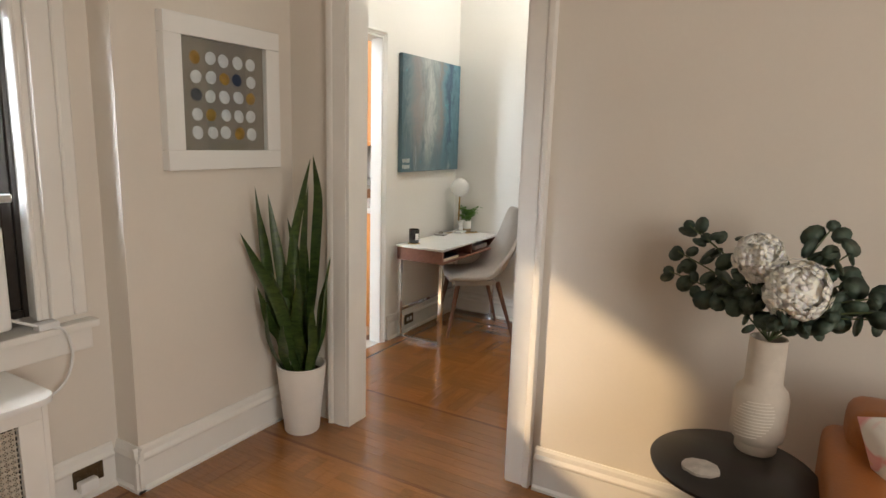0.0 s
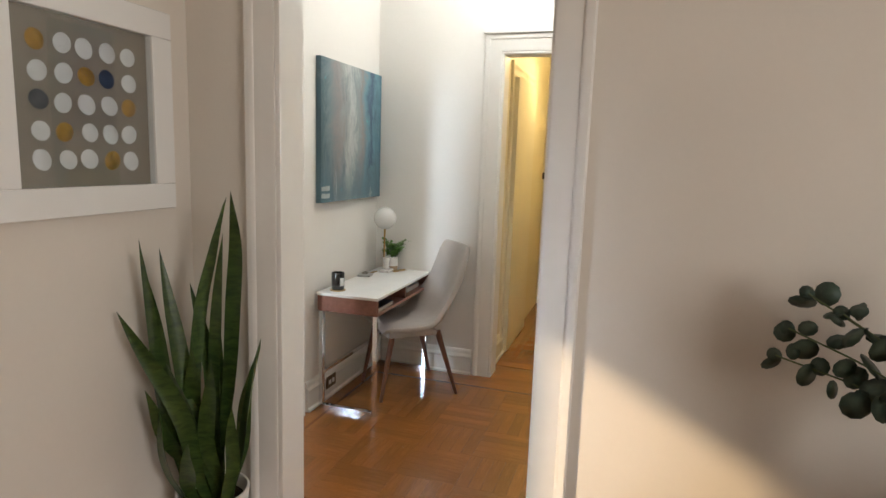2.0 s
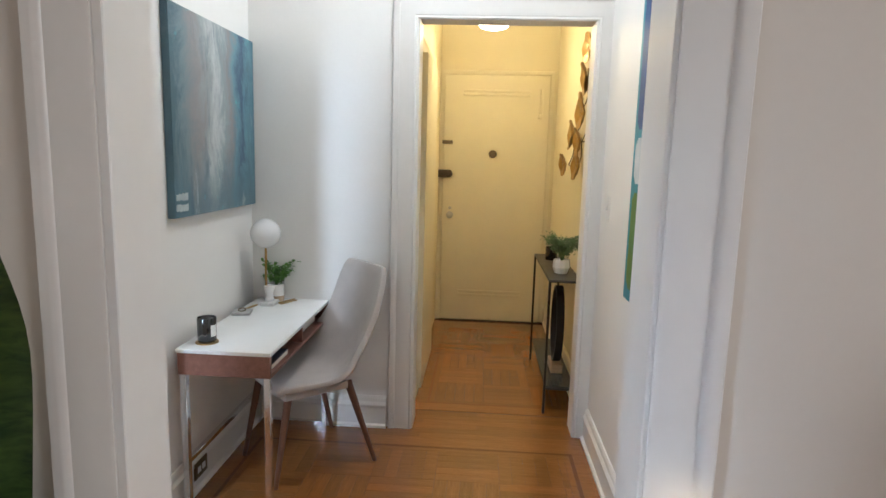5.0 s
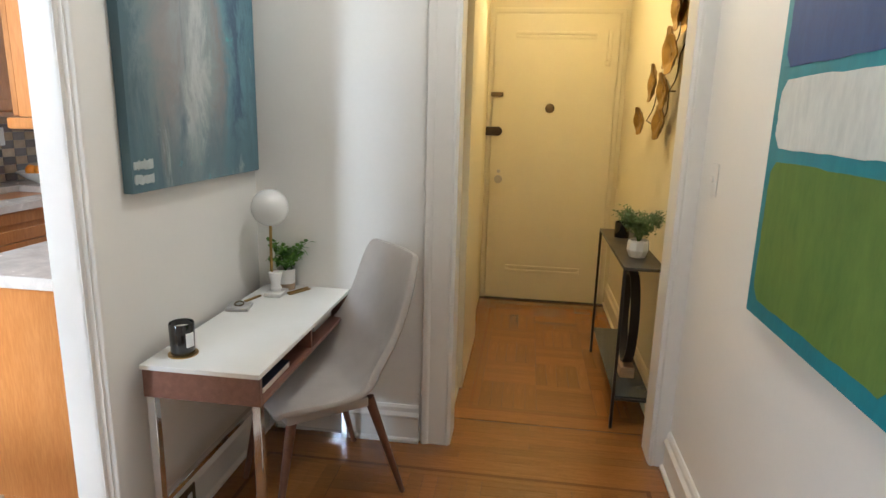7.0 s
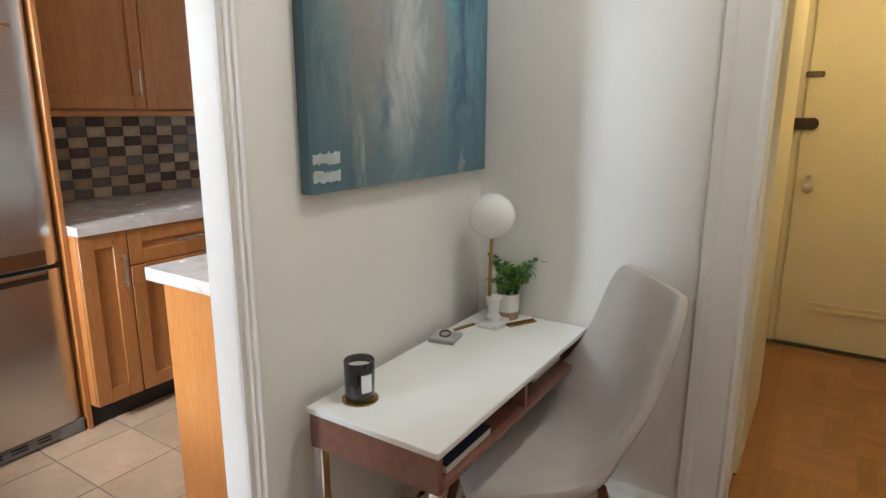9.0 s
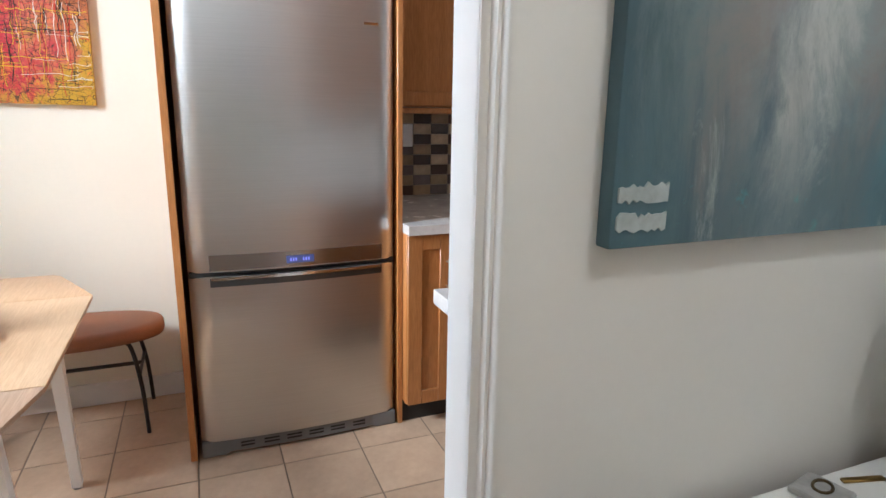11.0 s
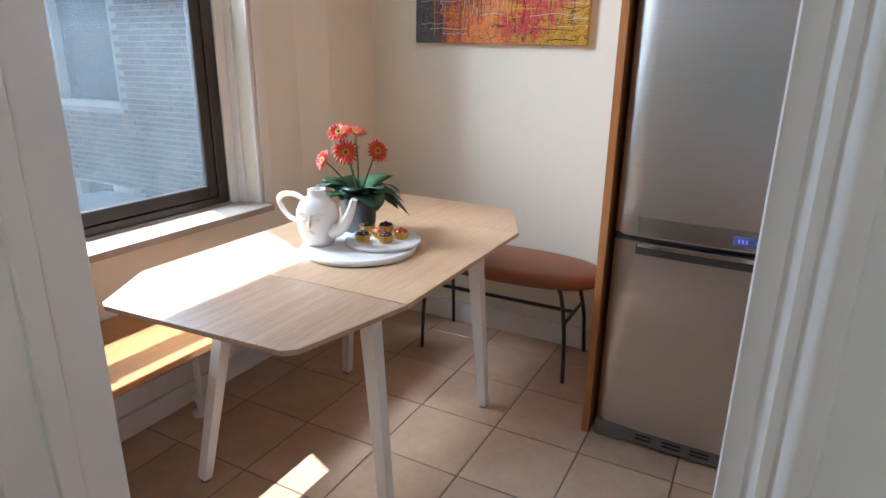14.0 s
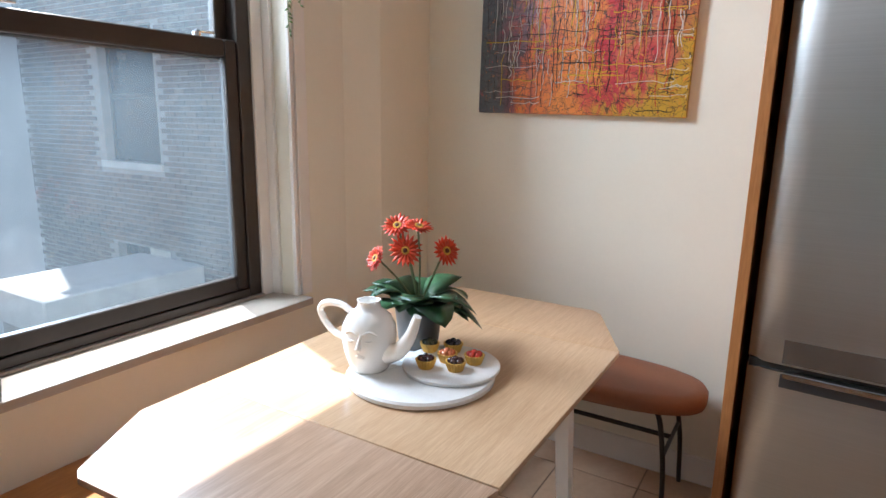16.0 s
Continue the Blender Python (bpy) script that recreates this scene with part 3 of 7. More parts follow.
part("door_knob", lathe([(0, 0), (0.030, 0), (0.030, 0.006), (0.012, 0.012), (0.012, 0.03), (0.025, 0.04), (0.027, 0.052), (0.018, 0.06), (0, 0.062)], 24, None, Matrix.Translation((0.065, 0, 0.945)) @ pose(0, 0, 0, 90)), NICKEL, door, "small worn nickel door knob")
part("door_closer", box(cube(0.80, 0.83, -0.02, 0.0, 1.78, 2.03, 0.006, 2), 0.79, 0.815, -0.035, -0.015, 1.78, 1.82, 0.004), DOORPAINT, door, "painted-over upright chain guard")
casing("trim_entrance", (-1.260, -0.380, 2.136), 7.07, 0.04, 0.02, to_minus_y, "cream painted frame of the entrance door", DOORPAINT)
structure("threshold_entrance", cube(-1.262, -0.335, 7.0, 7.07, 0, 0.006, 0.002), DARKGAP, "dark saddle of the entrance door", "threshold")
closet = panel_door("door_closet", 0.76, 2.03, "cream painted closet door with a small knob, closed", [(0.12, 0.64, 0.22, 0.95), (0.12, 0.64, 1.07, 1.88)], DOORPAINT)
closet.matrix_basis = pose(-1.293, 6.12, 0, 0, 0, -90) @ pose(0, -0.006, 0)
part("door_knob", lathe([(0, 0), (0.024, 0), (0.024, 0.005), (0.010, 0.01), (0.010, 0.03), (0.024, 0.04), (0.022, 0.055), (0, 0.058)], 20, None, Matrix.Translation((0.07, 0, 0.935)) @ pose(0, 0, 0, 90)), NICKEL, closet, "small worn nickel knob")
casing("trim_closet", (5.36, 6.125, 2.045), -1.30, 0.09, 0.02, to_plus_x, "cream painted moulded closet casing", DOORPAINT)
lampt = thing("ceiling_light", pose(-0.88, 6.05, 0), "round frosted glass ceiling light, switched on", "ceiling light")
part("diffuser", lathe([(0, 2.30), (0.05, 2.303), (0.09, 2.315), (0.105, 2.335), (0.105, 2.345), (0, 2.345)], 32), glowing("lit_glass", (1.0, 0.80, 0.45), 9), lampt, "glowing frosted glass bowl").visible_shadow = False
part("stem", lathe([(0.012, 2.345), (0.012, 3.0), (0.06, 3.02), (0.06, 3.05)], 16), NICKEL, lampt)


# unseen fixture added for the foyer bulb, assumed from the shadow below the painting
added_foyer_light = thing("ceiling_light", pose(-1.12, 4.30, 0), "unseen round ceiling light added in the foyer, switched on", "ceiling light")
part("diffuser", lathe([(0, 2.83), (0.06, 2.833), (0.11, 2.85), (0.135, 2.885), (0.14, 2.92), (0, 2.92)], 32), glowing("lit_opal", (1.0, 0.93, 0.83), 6), added_foyer_light, "glowing opal glass bowl").visible_shadow = False
part("pan", lathe([(0.15, 2.92), (0.15, 2.935), (0.05, 2.96), (0.05, 3.05)], 32), NICKEL, added_foyer_light)


def console():
    t = thing("console_table", pose(-0.53, 5.09, 0), "narrow black metal console table with a lower shelf", "console table")
    W, L = 0.185, 0.955
    part("tabletop", cube(0, W, 0, L, 0.765, 0.78, 0.003), DARKTOP, t)
    part("shelf", cube(0.008, W - 0.008, 0.01, L - 0.01, 0.155, 0.163, 0.002), plain("grey_glass_shelf", (0.05, 0.055, 0.055), 0.2, var=0.1), t, "dark grey lower shelf")
    for x in (0.0, W - 0.014):
        for y in (0.0, L - 0.014):
            part("leg", cube(x, x + 0.014, y, y + 0.014, 0, 0.765, 0.002), BLACKM, t)
    for y in (0.0, L - 0.014):
        part("rail", cube(0.014, W - 0.014, y, y + 0.014, 0.143, 0.155, 0.002), BLACKM, t)
    return t


console()


# ---- writing desk and chair ----
def desk():
    t = thing("desk", pose(-2.062, 3.94, 0), "white-topped walnut writing desk on chrome loop legs", "desk")
    D, L, Z = 0.365, 0.872, 0.683
    part("tabletop", cube(-0.004, D + 0.004, -0.006, L + 0.002, Z - 0.016, Z, 0.002), LACQUER, t, "white lacquered top")
    b = Z - 0.016
    part("side_panel", cube(0, D, 0, 0.018, b - 0.088, b, 0.002), WALNUT, t)
    part("side_panel", cube(0, D, L - 0.018, L, b - 0.088, b, 0.002), WALNUT, t)
    part("back_panel", cube(0, 0.014, 0.018, L - 0.018, b - 0.088, b, 0.001), WALNUT, t)
    part("bottom_panel", cube(0.014, D, 0.018, L - 0.018, b - 0.088, b - 0.074, 0.001), WALNUT, t)
    part("divider", cube(0.014, D - 0.006, L * 0.5 - 0.008, L * 0.5 + 0.008, b - 0.074, b, 0.001), WALNUT, t)
    for y in (0.006, L - 0.036):
        bm = bmesh.new()
        q = 0.026
        box(bm, 0.004, 0.004 + q, y, y + q, 0, b - 0.088, 0.002)
        box(bm, D - 0.004 - q, D - 0.004, y, y + q, 0, b - 0.088, 0.002)
        box(bm, 0.004 + q, D - 0.004 - q, y, y + q, 0, q, 0.002)
        part("leg_loop", bm, CHROME, t, "chrome loop leg")
    part("stretcher", cube(0.004, 0.026, 0.032, L - 0.036, 0.20, 0.222, 0.002), CHROME, t)
    return t


desk()


def shell_chair():
    """The upholstered shell in its own frame: front towards -y."""
    t = thing("desk_chair", pose(-1.70, 4.452, 0, 0, 0, CHAIR_TURN), "beige upholstered shell chair on tapered walnut legs", "chair")
    bm = bmesh.new()
    # rows run from the seat's front edge back and up to the top of the backrest
    rows = [(-0.235, 0.405, 0.195, 0.0), (-0.25, 0.440, 0.208, 0.0), (-0.22, 0.462, 0.220, 0.0), (-0.08, 0.452, 0.236, 0.010), (0.06, 0.445, 0.240, 0.026), (0.14, 0.460, 0.240, 0.065), (0.200, 0.52, 0.232, 0.092), (0.232, 0.61, 0.214, 0.048), (0.260, 0.71, 0.203, 0.030), (0.285, 0.81, 0.198, 0.024), (0.303, 0.885, 0.183, 0.020), (0.310, 0.922, 0.158, 0.012)]
    n = 14
    grid = []
    for k, (y, z, w, wrap) in enumerate(rows):
        line = []
        up = k >= 6
        for j in range(n + 1):
            u = -1 + 2 * j / n
            c = abs(u) ** 2.2
            fy = y - (wrap * 1.25 * c if up else wrap * 1.0 * c)
            fz = z + (wrap * 0.6 * c if not up else wrap * 0.2 * c)
            line.append(bm.verts.new((u * w, fy, fz)))
        grid.append(line)
    for a, b in zip(grid, grid[1:]):
        for j in range(n):
            bm.faces.new((a[j], a[j + 1], b[j + 1], b[j]))
    bmesh.ops.recalc_face_normals(bm, faces=bm.faces[:])
    geom = bmesh.ops.solidify(bm, geom=bm.faces[:], thickness=-0.035)
    bmesh.ops.recalc_face_normals(bm, faces=bm.faces[:])
    s = part("shell", bm, FABRIC, t, "seamless beige fabric seat and backrest", True, 75)
    mod = s.modifiers.new("round", "SUBSURF")
    mod.levels = mod.render_levels = 1
    bm = prism([(-0.19, -0.2), (0.19, -0.2), (0.2, 0.1), (-0.2, 0.1)], 0.385, 0.42, 0.006)
    part("seat_frame", bm, FABRIC, t)
    for sx in (-1, 1):
        for fy, ty in ((-0.245, -0.17), (0.235, 0.12)):
            part("leg", tube([(sx * 0.16, ty, 0.40), (sx * (0.185 if fy < 0 else 0.215), fy, 0.0)], [0.019, 0.010], 14), LEGWOOD, t, "tapered walnut leg")
    return t


shell_chair()


# ---- paintings ----
def canvas(name, m, w, h, d, label, material):
    """A stretched canvas: x across, z up, its back on y = 0 and its face towards -y."""
    t = thing(name, m, label, "painting")
    part("canvas", cube(0, w, -d, 0, 0, h, 0.004, 2), material, t)
    return t


def teal_paint():
    m, nt, b = nodes_of("teal_abstract_paint")
    co = nt.nodes.new("ShaderNodeTexCoord")
    xyz = nt.nodes.new("ShaderNodeSeparateXYZ")
    link(nt, co.outputs["Object"], xyz.inputs["Vector"])

    def warped(axis, noise, amount, scale):
        w = nt.nodes.new("ShaderNodeMath")
        w.operation = "MULTIPLY_ADD"
        link(nt, noise.outputs["Fac"], w.inputs[0])
        w.inputs[1].default_value = amount
        link(nt, xyz.outputs[axis], w.inputs[2])
        k = nt.nodes.new("ShaderNodeMath")
        k.operation = "MULTIPLY_ADD"
        link(nt, w.outputs["Value"], k.inputs[0])
        k.inputs[1].default_value, k.inputs[2].default_value = scale, -amount * 0.5 * scale
        return k.outputs["Value"]

    broad = noise_node(nt, 3.2, 8.0, (1.6, 1, 1.0), 0.72, 0.6)
    # columns from one side to the other: dark teal, taupe, pale, taupe, teal, navy, teal
    base = ramp(nt, warped("X", broad, 0.42, 1.24), [(0.02, (0.07, 0.13, 0.16)), (0.12, (0.17, 0.23, 0.25)), (0.25, (0.27, 0.255, 0.25)), (0.36, (0.30, 0.33, 0.34)), (0.46, (0.50, 0.53, 0.52)), (0.54, (0.27, 0.32, 0.33)), (0.62, (0.27, 0.25, 0.24)), (0.72, (0.14, 0.29, 0.35)), (0.83, (0.045, 0.09, 0.16)), (0.91, (0.13, 0.28, 0.34)), (1.0, (0.07, 0.17, 0.23))])
    low = noise_node(nt, 4.0, 6.0, (2.5, 1, 0.7), 0.7, 0.4)
    base = mix(nt, ramp(nt, warped("Z", low, 0.5, 1.26), [(0.10, (0.75, 0.75, 0.75)), (0.36, (0, 0, 0))]), base, (0.10, 0.19, 0.235))
    drag = noise_node(nt, 3.2, 8.0, (3.6, 1, 0.9), 0.7, 0.4)
    col = mix(nt, ramp(nt, drag.outputs["Fac"], [(0.54, (0, 0, 0)), (0.68, (0.55, 0.55, 0.55))]), base, (0.06, 0.12, 0.17))
    d2 = noise_node(nt, 2.8, 8.0, (3.0, 2, 1.2), 0.75, 0.5, (0, 0.05, 0))
    col = mix(nt, ramp(nt, d2.outputs["Fac"], [(0.60, (0, 0, 0)), (0.70, (0.6, 0.6, 0.6))]), col, (0.52, 0.57, 0.57))
    d3 = noise_node(nt, 5.0, 6.0, (2.0, 3, 1.4), 0.7, 0.8)
    col = mix(nt, ramp(nt, d3.outputs["Fac"], [(0.62, (0, 0, 0)), (0.74, (0.4, 0.4, 0.4))]), col, (0.28, 0.25, 0.24))
    d4 = noise_node(nt, 4.0, 6.0, (1.6, 5, 1.8), 0.7, 0.4)
    col = mix(nt, ramp(nt, d4.outputs["Fac"], [(0.64, (0, 0, 0)), (0.72, (0.7, 0.7, 0.7))]), col, (0.10, 0.42, 0.47))
    link(nt, col, b.inputs["Base Color"])
    b.inputs["Roughness"].default_value = 0.5
    bumped(nt, b, drag.outputs["Fac"], 0.35, 0.003)
    return m


teal = canvas("teal_painting", pose(-2.10, 3.985, 1.175, 0, 0, 90), 0.808, 0.793, 0.032, "square abstract canvas in teal, grey and white strokes", teal_paint())
WHITEPAINT = plain("thick_white_paint", (0.46, 0.52, 0.52), 0.5, var=0.15, scale=20, bump=0.5)
for z in (0.036, 0.079):
    bm = bmesh.new()
    rng = random.Random(int(z * 1000))
    top = [(0.008 + 0.088 * k / 14, z + 0.012 + rng.uniform(-0.004, 0.006)) for k in range(15)]
    low = [(x, z - 0.010 + rng.uniform(-0.004, 0.004)) for x, _ in top]
    prism([(x, q) for x, q in top] + low[::-1], 0.0, 0.0035, 0, 1, bm, pose(0, -0.032, 0, 90))
    part("brush_stroke", bm, WHITEPAINT, teal, "thick white horizontal brush stroke")


def field_paint(name, c, c2):
    m, nt, b = nodes_of(name)
    n = noise_node(nt, 4.0, 7.0, (1.5, 1, 0.8), 0.65, 0.5)
    f = noise_node(nt, 22.0, 5.0, (2, 1, 0.6), 0.7)
    col = ramp(nt, n.outputs["Fac"], [(0.3, c), (0.7, c2)])
    col = mix(nt, 0.3, col, ramp(nt, f.outputs["Fac"], [(0.3, shade(c, 0.75)), (0.7, shade(c2, 1.15))]))
    link(nt, col, b.inputs["Base Color"])
    b.inputs["Roughness"].default_value = 0.55
    bumped(nt, b, f.outputs["Fac"], 0.25, 0.002)
    return m


def ragged(w0, w1, z0, z1, seed, amp=0.0025, r=0.03):
    """A block of paint with a wavering outline and soft corners."""
    rng = random.Random(seed)
    pts = []
    for (ax, az), (bx, bz) in (((w0 + r, z0), (w1 - r, z0)), ((w1, z0 + r), (w1, z1 - r)), ((w1 - r, z1), (w0 + r, z1)), ((w0, z1 - r), (w0, z0 + r))):
        nx, nz = (bz - az), -(bx - ax)
        ln = math.hypot(nx, nz)
        for k in range(14):
            u = k / 13
            o = rng.uniform(-amp, amp)
            pts.append((ax + (bx - ax) * u + nx / ln * o, az + (bz - az) * u + nz / ln * o))
    return pts


cf = canvas("colour_field_painting", pose(-0.33, 4.115, 0.92, 0, 0, -90), 0.70, 1.16, 0.03, "tall colour field canvas with blue, white and green blocks on turquoise", field_paint("turquoise_paint", (0.008, 0.20, 0.27), (0.015, 0.27, 0.34)))
for nm, z0, z1, c, c2 in (("green_block", 0.045, 0.405, (0.075, 0.17, 0.035), (0.14, 0.24, 0.05)), ("white_block", 0.437, 0.603, (0.55, 0.60, 0.60), (0.72, 0.74, 0.72)), ("blue_block", 0.631, 1.12, (0.012, 0.055, 0.19), (0.02, 0.085, 0.26))):
    part(nm, prism(ragged(0.035, 0.665, z0, z1, len(nm)), 0.0, 0.001, 0, 1, None, pose(0, -0.03, 0, 90)), field_paint(nm + "_paint", c, c2), cf, "block of " + nm.split("_")[0] + " paint")


def drip_paint():
    m, nt, b = nodes_of("orange_drip_paint")
    a = noise_node(nt, 5.0, 7.0, (1.6, 1, 1.0), 0.7, 0.9)
    co = nt.nodes.new("ShaderNodeTexCoord")
    xyz = nt.nodes.new("ShaderNodeSeparateXYZ")
    link(nt, co.outputs["Object"], xyz.inputs["Vector"])
    warp = nt.nodes.new("ShaderNodeMath")
    warp.operation = "MULTIPLY_ADD"
    link(nt, a.outputs["Fac"], warp.inputs[0])
    warp.inputs[1].default_value = 0.60
    link(nt, xyz.outputs["X"], warp.inputs[2])
    # slate on one side, then orange, then crimson, then rust
    col = ramp(nt, warp.outputs["Value"], [(0.36, (0.08, 0.10, 0.12)), (0.46, (0.20, 0.07, 0.09)), (0.53, (0.62, 0.14, 0.03)), (0.66, (0.78, 0.27, 0.05)), (0.76, (0.72, 0.24, 0.05)), (0.84, (0.50, 0.025, 0.06)), (0.94, (0.60, 0.17, 0.10)), (1.0, (0.46, 0.16, 0.07))])
    # yellow in one lower corner
    corner = nt.nodes.new("ShaderNodeVectorMath")
    corner.operation = "DOT_PRODUCT"
    link(nt, co.outputs["Object"], corner.inputs[0])
    corner.inputs[1].default_value = (1.0, 0.0, -0.75)
    edge = nt.nodes.new("ShaderNodeMath")
    edge.operation = "MULTIPLY_ADD"
    link(nt, a.outputs["Fac"], edge.inputs[0])
    edge.inputs[1].default_value = 0.8
    link(nt, corner.outputs["Value"], edge.inputs[2])
    col = mix(nt, ramp(nt, edge.outputs["Value"], [(0.90, (0, 0, 0)), (0.99, (0.9, 0.9, 0.9))]), col, (0.56, 0.36, 0.03))
    for k, (c, lo, sc) in enumerate((((0.75, 0.52, 0.05), 0.645, 9.0), ((0.75, 0.70, 0.64), 0.64, 18.0), ((0.03, 0.03, 0.035), 0.61, 17.0), ((0.62, 0.03, 0.09), 0.62, 10.0), ((0.20, 0.26, 0.30), 0.65, 13.0), ((0.74, 0.22, 0.04), 0.59, 9.0))):
        n = noise_node(nt, sc, 7.0, (1 + k % 2, 1, 2 - k % 2), 0.8, 1.2 + 0.4 * k, (0, 0.5 * k, 0))
        col = mix(nt, ramp(nt, n.outputs["Fac"], [(lo, (0, 0, 0)), (lo + 0.02, (0.9, 0.9, 0.9))]), col, c)
    # a tangle of thin dark lines, denser towards the sides
    for sc, st, wd in ((16.0, (2.2, 1, 0.8), 0.022), (26.0, (0.8, 1, 1.8), 0.03)):
        vo = nt.nodes.new("ShaderNodeTexVoronoi")
        vo.feature = "DISTANCE_TO_EDGE"
        vo.inputs["Scale"].default_value = sc
        mp = nt.nodes.new("ShaderNodeMapping")
        mp.inputs["Scale"].default_value = st
        jit = noise_node(nt, 14.0, 4.0)
        add = nt.nodes.new("ShaderNodeVectorMath")
        add.operation = "MULTIPLY_ADD"
        link(nt, jit.outputs["Color"], add.inputs[0])
        add.inputs[1].default_value = (0.09, 0.0, 0.09)
        link(nt, co.outputs["Object"], add.inputs[2])
        link(nt, add.outputs["Vector"], mp.inputs["Vector"])
        link(nt, mp.outputs["Vector"], vo.inputs["Vector"])
        col = mix(nt, ramp(nt, vo.outputs["Distance"], [(wd * 0.6, (0.8, 0.8, 0.8)), (wd, (0, 0, 0))]), col, (0.03, 0.028, 0.03))
    link(nt, col, b.inputs["Base Color"])
    b.inputs["Roughness"].default_value = 0.4
    f = noise_node(nt, 30.0, 6.0)
    bumped(nt, b, f.outputs["Fac"], 0.7, 0.006)
    return m


op = canvas("orange_painting", pose(-4.34, 2.273, 1.362, 0, 0, 90) @ Matrix.Rotation(radians(1.0), 4, "Y"), 0.805, 0.595, 0.03, "abstract canvas in orange, red and yellow with dark drips", drip_paint())
rng = random.Random(5)
drips = [("dark_drip", (0.02, 0.02, 0.022), 150), ("yellow_drip", (0.75, 0.52, 0.03), 50), ("white_drip", (0.75, 0.74, 0.70), 80), ("red_drip", (0.55, 0.03, 0.03), 35)]
for nm, c, count in drips:
    paint = plain(nm + "_paint", c, 0.35, var=0.1)
    for _ in range(count):
        x, z = rng.uniform(0.02, 0.78), rng.uniform(0.02, 0.55)
        vert = rng.random() < 0.7
        ln = rng.uniform(0.05, 0.25)
        pts = []
        for k in range(7):
            u = k / 6 * ln
            q = (x + (rng.uniform(-0.006, 0.006) if vert else u), z + (u if vert else rng.uniform(-0.006, 0.006)))
            pts.append((min(0.798, max(0.006, q[0])), -0.0305, min(0.588, max(0.006, q[1]))))
        part(nm, tube(pts, rng.uniform(0.0006, 0.0016), 4), paint, op)


# ---- kitchen: refrigerator and units ----
def bowed(y0, y1, z0, z1, x, bow, depth, a=3.388, b=4.182):
    """A door whose face bulges towards +x, on the curve of the whole front from a to b."""
    bm = bmesh.new()
    n = 20
    pts = []
    for k in range(n + 1):
        u = -1 + 2 * (y0 + (y1 - y0) * k / n - a) / (b - a)
        e = max(0.0, abs(u) - 0.90) / 0.10
        pts.append((x + bow * (1 - u * u) - 0.024 * e * e, y0 + (y1 - y0) * k / n))
    poly = pts + [(x - depth, y1), (x - depth, y0)]
    prism(poly, z0, z1, 0, 1, bm)
    return bm


def fridge():
    t = thing("refrigerator", pose(0, 0, 0), "tall brushed steel refrigerator with a bottom freezer drawer", "refrigerator")
    y0, y1, x = 3.388, 4.182, -3.695
    part("body", cube(-4.40, x - 0.062, y0 + 0.006, y1 - 0.006, 0.06, 1.86, 0.004), plain("fridge_side", (0.16, 0.16, 0.16), 0.4, 0.5), t, "dark grey cabinet")
    part("upper_door", bowed(y0, y1, 0.757, 1.86, x, 0.024, 0.06), STEEL, t, "tall brushed steel door", True, 30)
    part("freezer_drawer", bowed(y0, y1, 0.066, 0.738, x, 0.024, 0.06), STEEL, t, "brushed steel freezer drawer", True, 30)
    part("seal", cube(x - 0.05, x - 0.006, y0 + 0.004, y1 - 0.004, 0.736, 0.759), DARKGAP, t, "black door seal")
    bm = bowed(y0 + 0.075, y1 - 0.06, 0.762, 0.822, x + 0.0015, 0.024, 0.02)
    part("control_panel", bm, plain("steel_panel", (0.40, 0.385, 0.37), 0.22, 1.0, var=0.04), t, "smooth steel control strip", True, 30)
    # strip lies on the drawer face; its dark colour stands for a recess's shade
    part("recess_strip", bowed(y0 + 0.075, y1 - 0.06, 0.700, 0.734, x + 0.0015, 0.024, 0.02), plain("recess_shade_steel", (0.10, 0.10, 0.10), 0.35, 0.9), t, "dark strip standing for the shaded handle recess", True, 30)
    part("handle_lip", bowed(y0 + 0.080, y1 - 0.065, 0.726, 0.737, x + 0.007, 0.024, 0.02), CHROME, t, "bright handle lip", True, 30)
    d = part("display", cube(x + 0.026, x + 0.0325, 3.74, 3.845, 0.776, 0.804, 0.001), glowing("display_back", (0.05, 0.06, 0.16), 0.12), t, "small violet-blue display")
    for k in (0, 1):
        bm = bmesh.new()
        for q in range(3):
            box(bm, x + 0.0325, x + 0.0332, 3.753 + 0.048 * k + 0.010 * q, 3.759 + 0.048 * k + 0.010 * q, 0.784, 0.797)
        part("digit_bars", bm, glowing("display_digits", (0.20, 0.22, 0.7), 0.2), d)
    part("name_plate", cube(x + 0.006, x + 0.0125, 4.04, 4.115, 1.660, 1.671, 0.001), CHROME, t, "small bright name plate")
    bm = bowed(y0 + 0.09, y1 - 0.09, 0.012, 0.064, x - 0.004, 0.020, 0.03)
    part("kick_grille", bm, RUBBER, t, "grey plastic toe grille")
    # no openings are cut: near-black strips on the face stand for shaded slots
    for k in range(6):
        for z in (0.028, 0.042):
            u = -1 + 2 * (0.175 + k * 0.09) / (y1 - y0)
            xx = x - 0.004 + 0.020 * (1 - u * u)
            part("slot_shade_strip", cube(xx - 0.004, xx + 0.0012, y0 + 0.145 + k * 0.09, y0 + 0.205 + k * 0.09, z, z + 0.007), DARKGAP, t)
    for y in (y0 + 0.055, y1 - 0.055):
        way = 1 if y < 3.7 else -1
        bm = prism([(-0.055 * way, 0.0), (0.035 * way, 0.0), (0.060 * way, 0.016), (0.075 * way, 0.064), (-0.055 * way, 0.064)][::way], 0.0, 0.05, 0.006, 3, None, Matrix.Translation((x - 0.045, y, 0)) @ Matrix.Rotation(math.pi / 2, 4, "Z") @ Matrix.Rotation(math.pi / 2, 4, "X"))
        part("foot", bm, RUBBER, t, "grey bracket foot")
    return t


fridge()
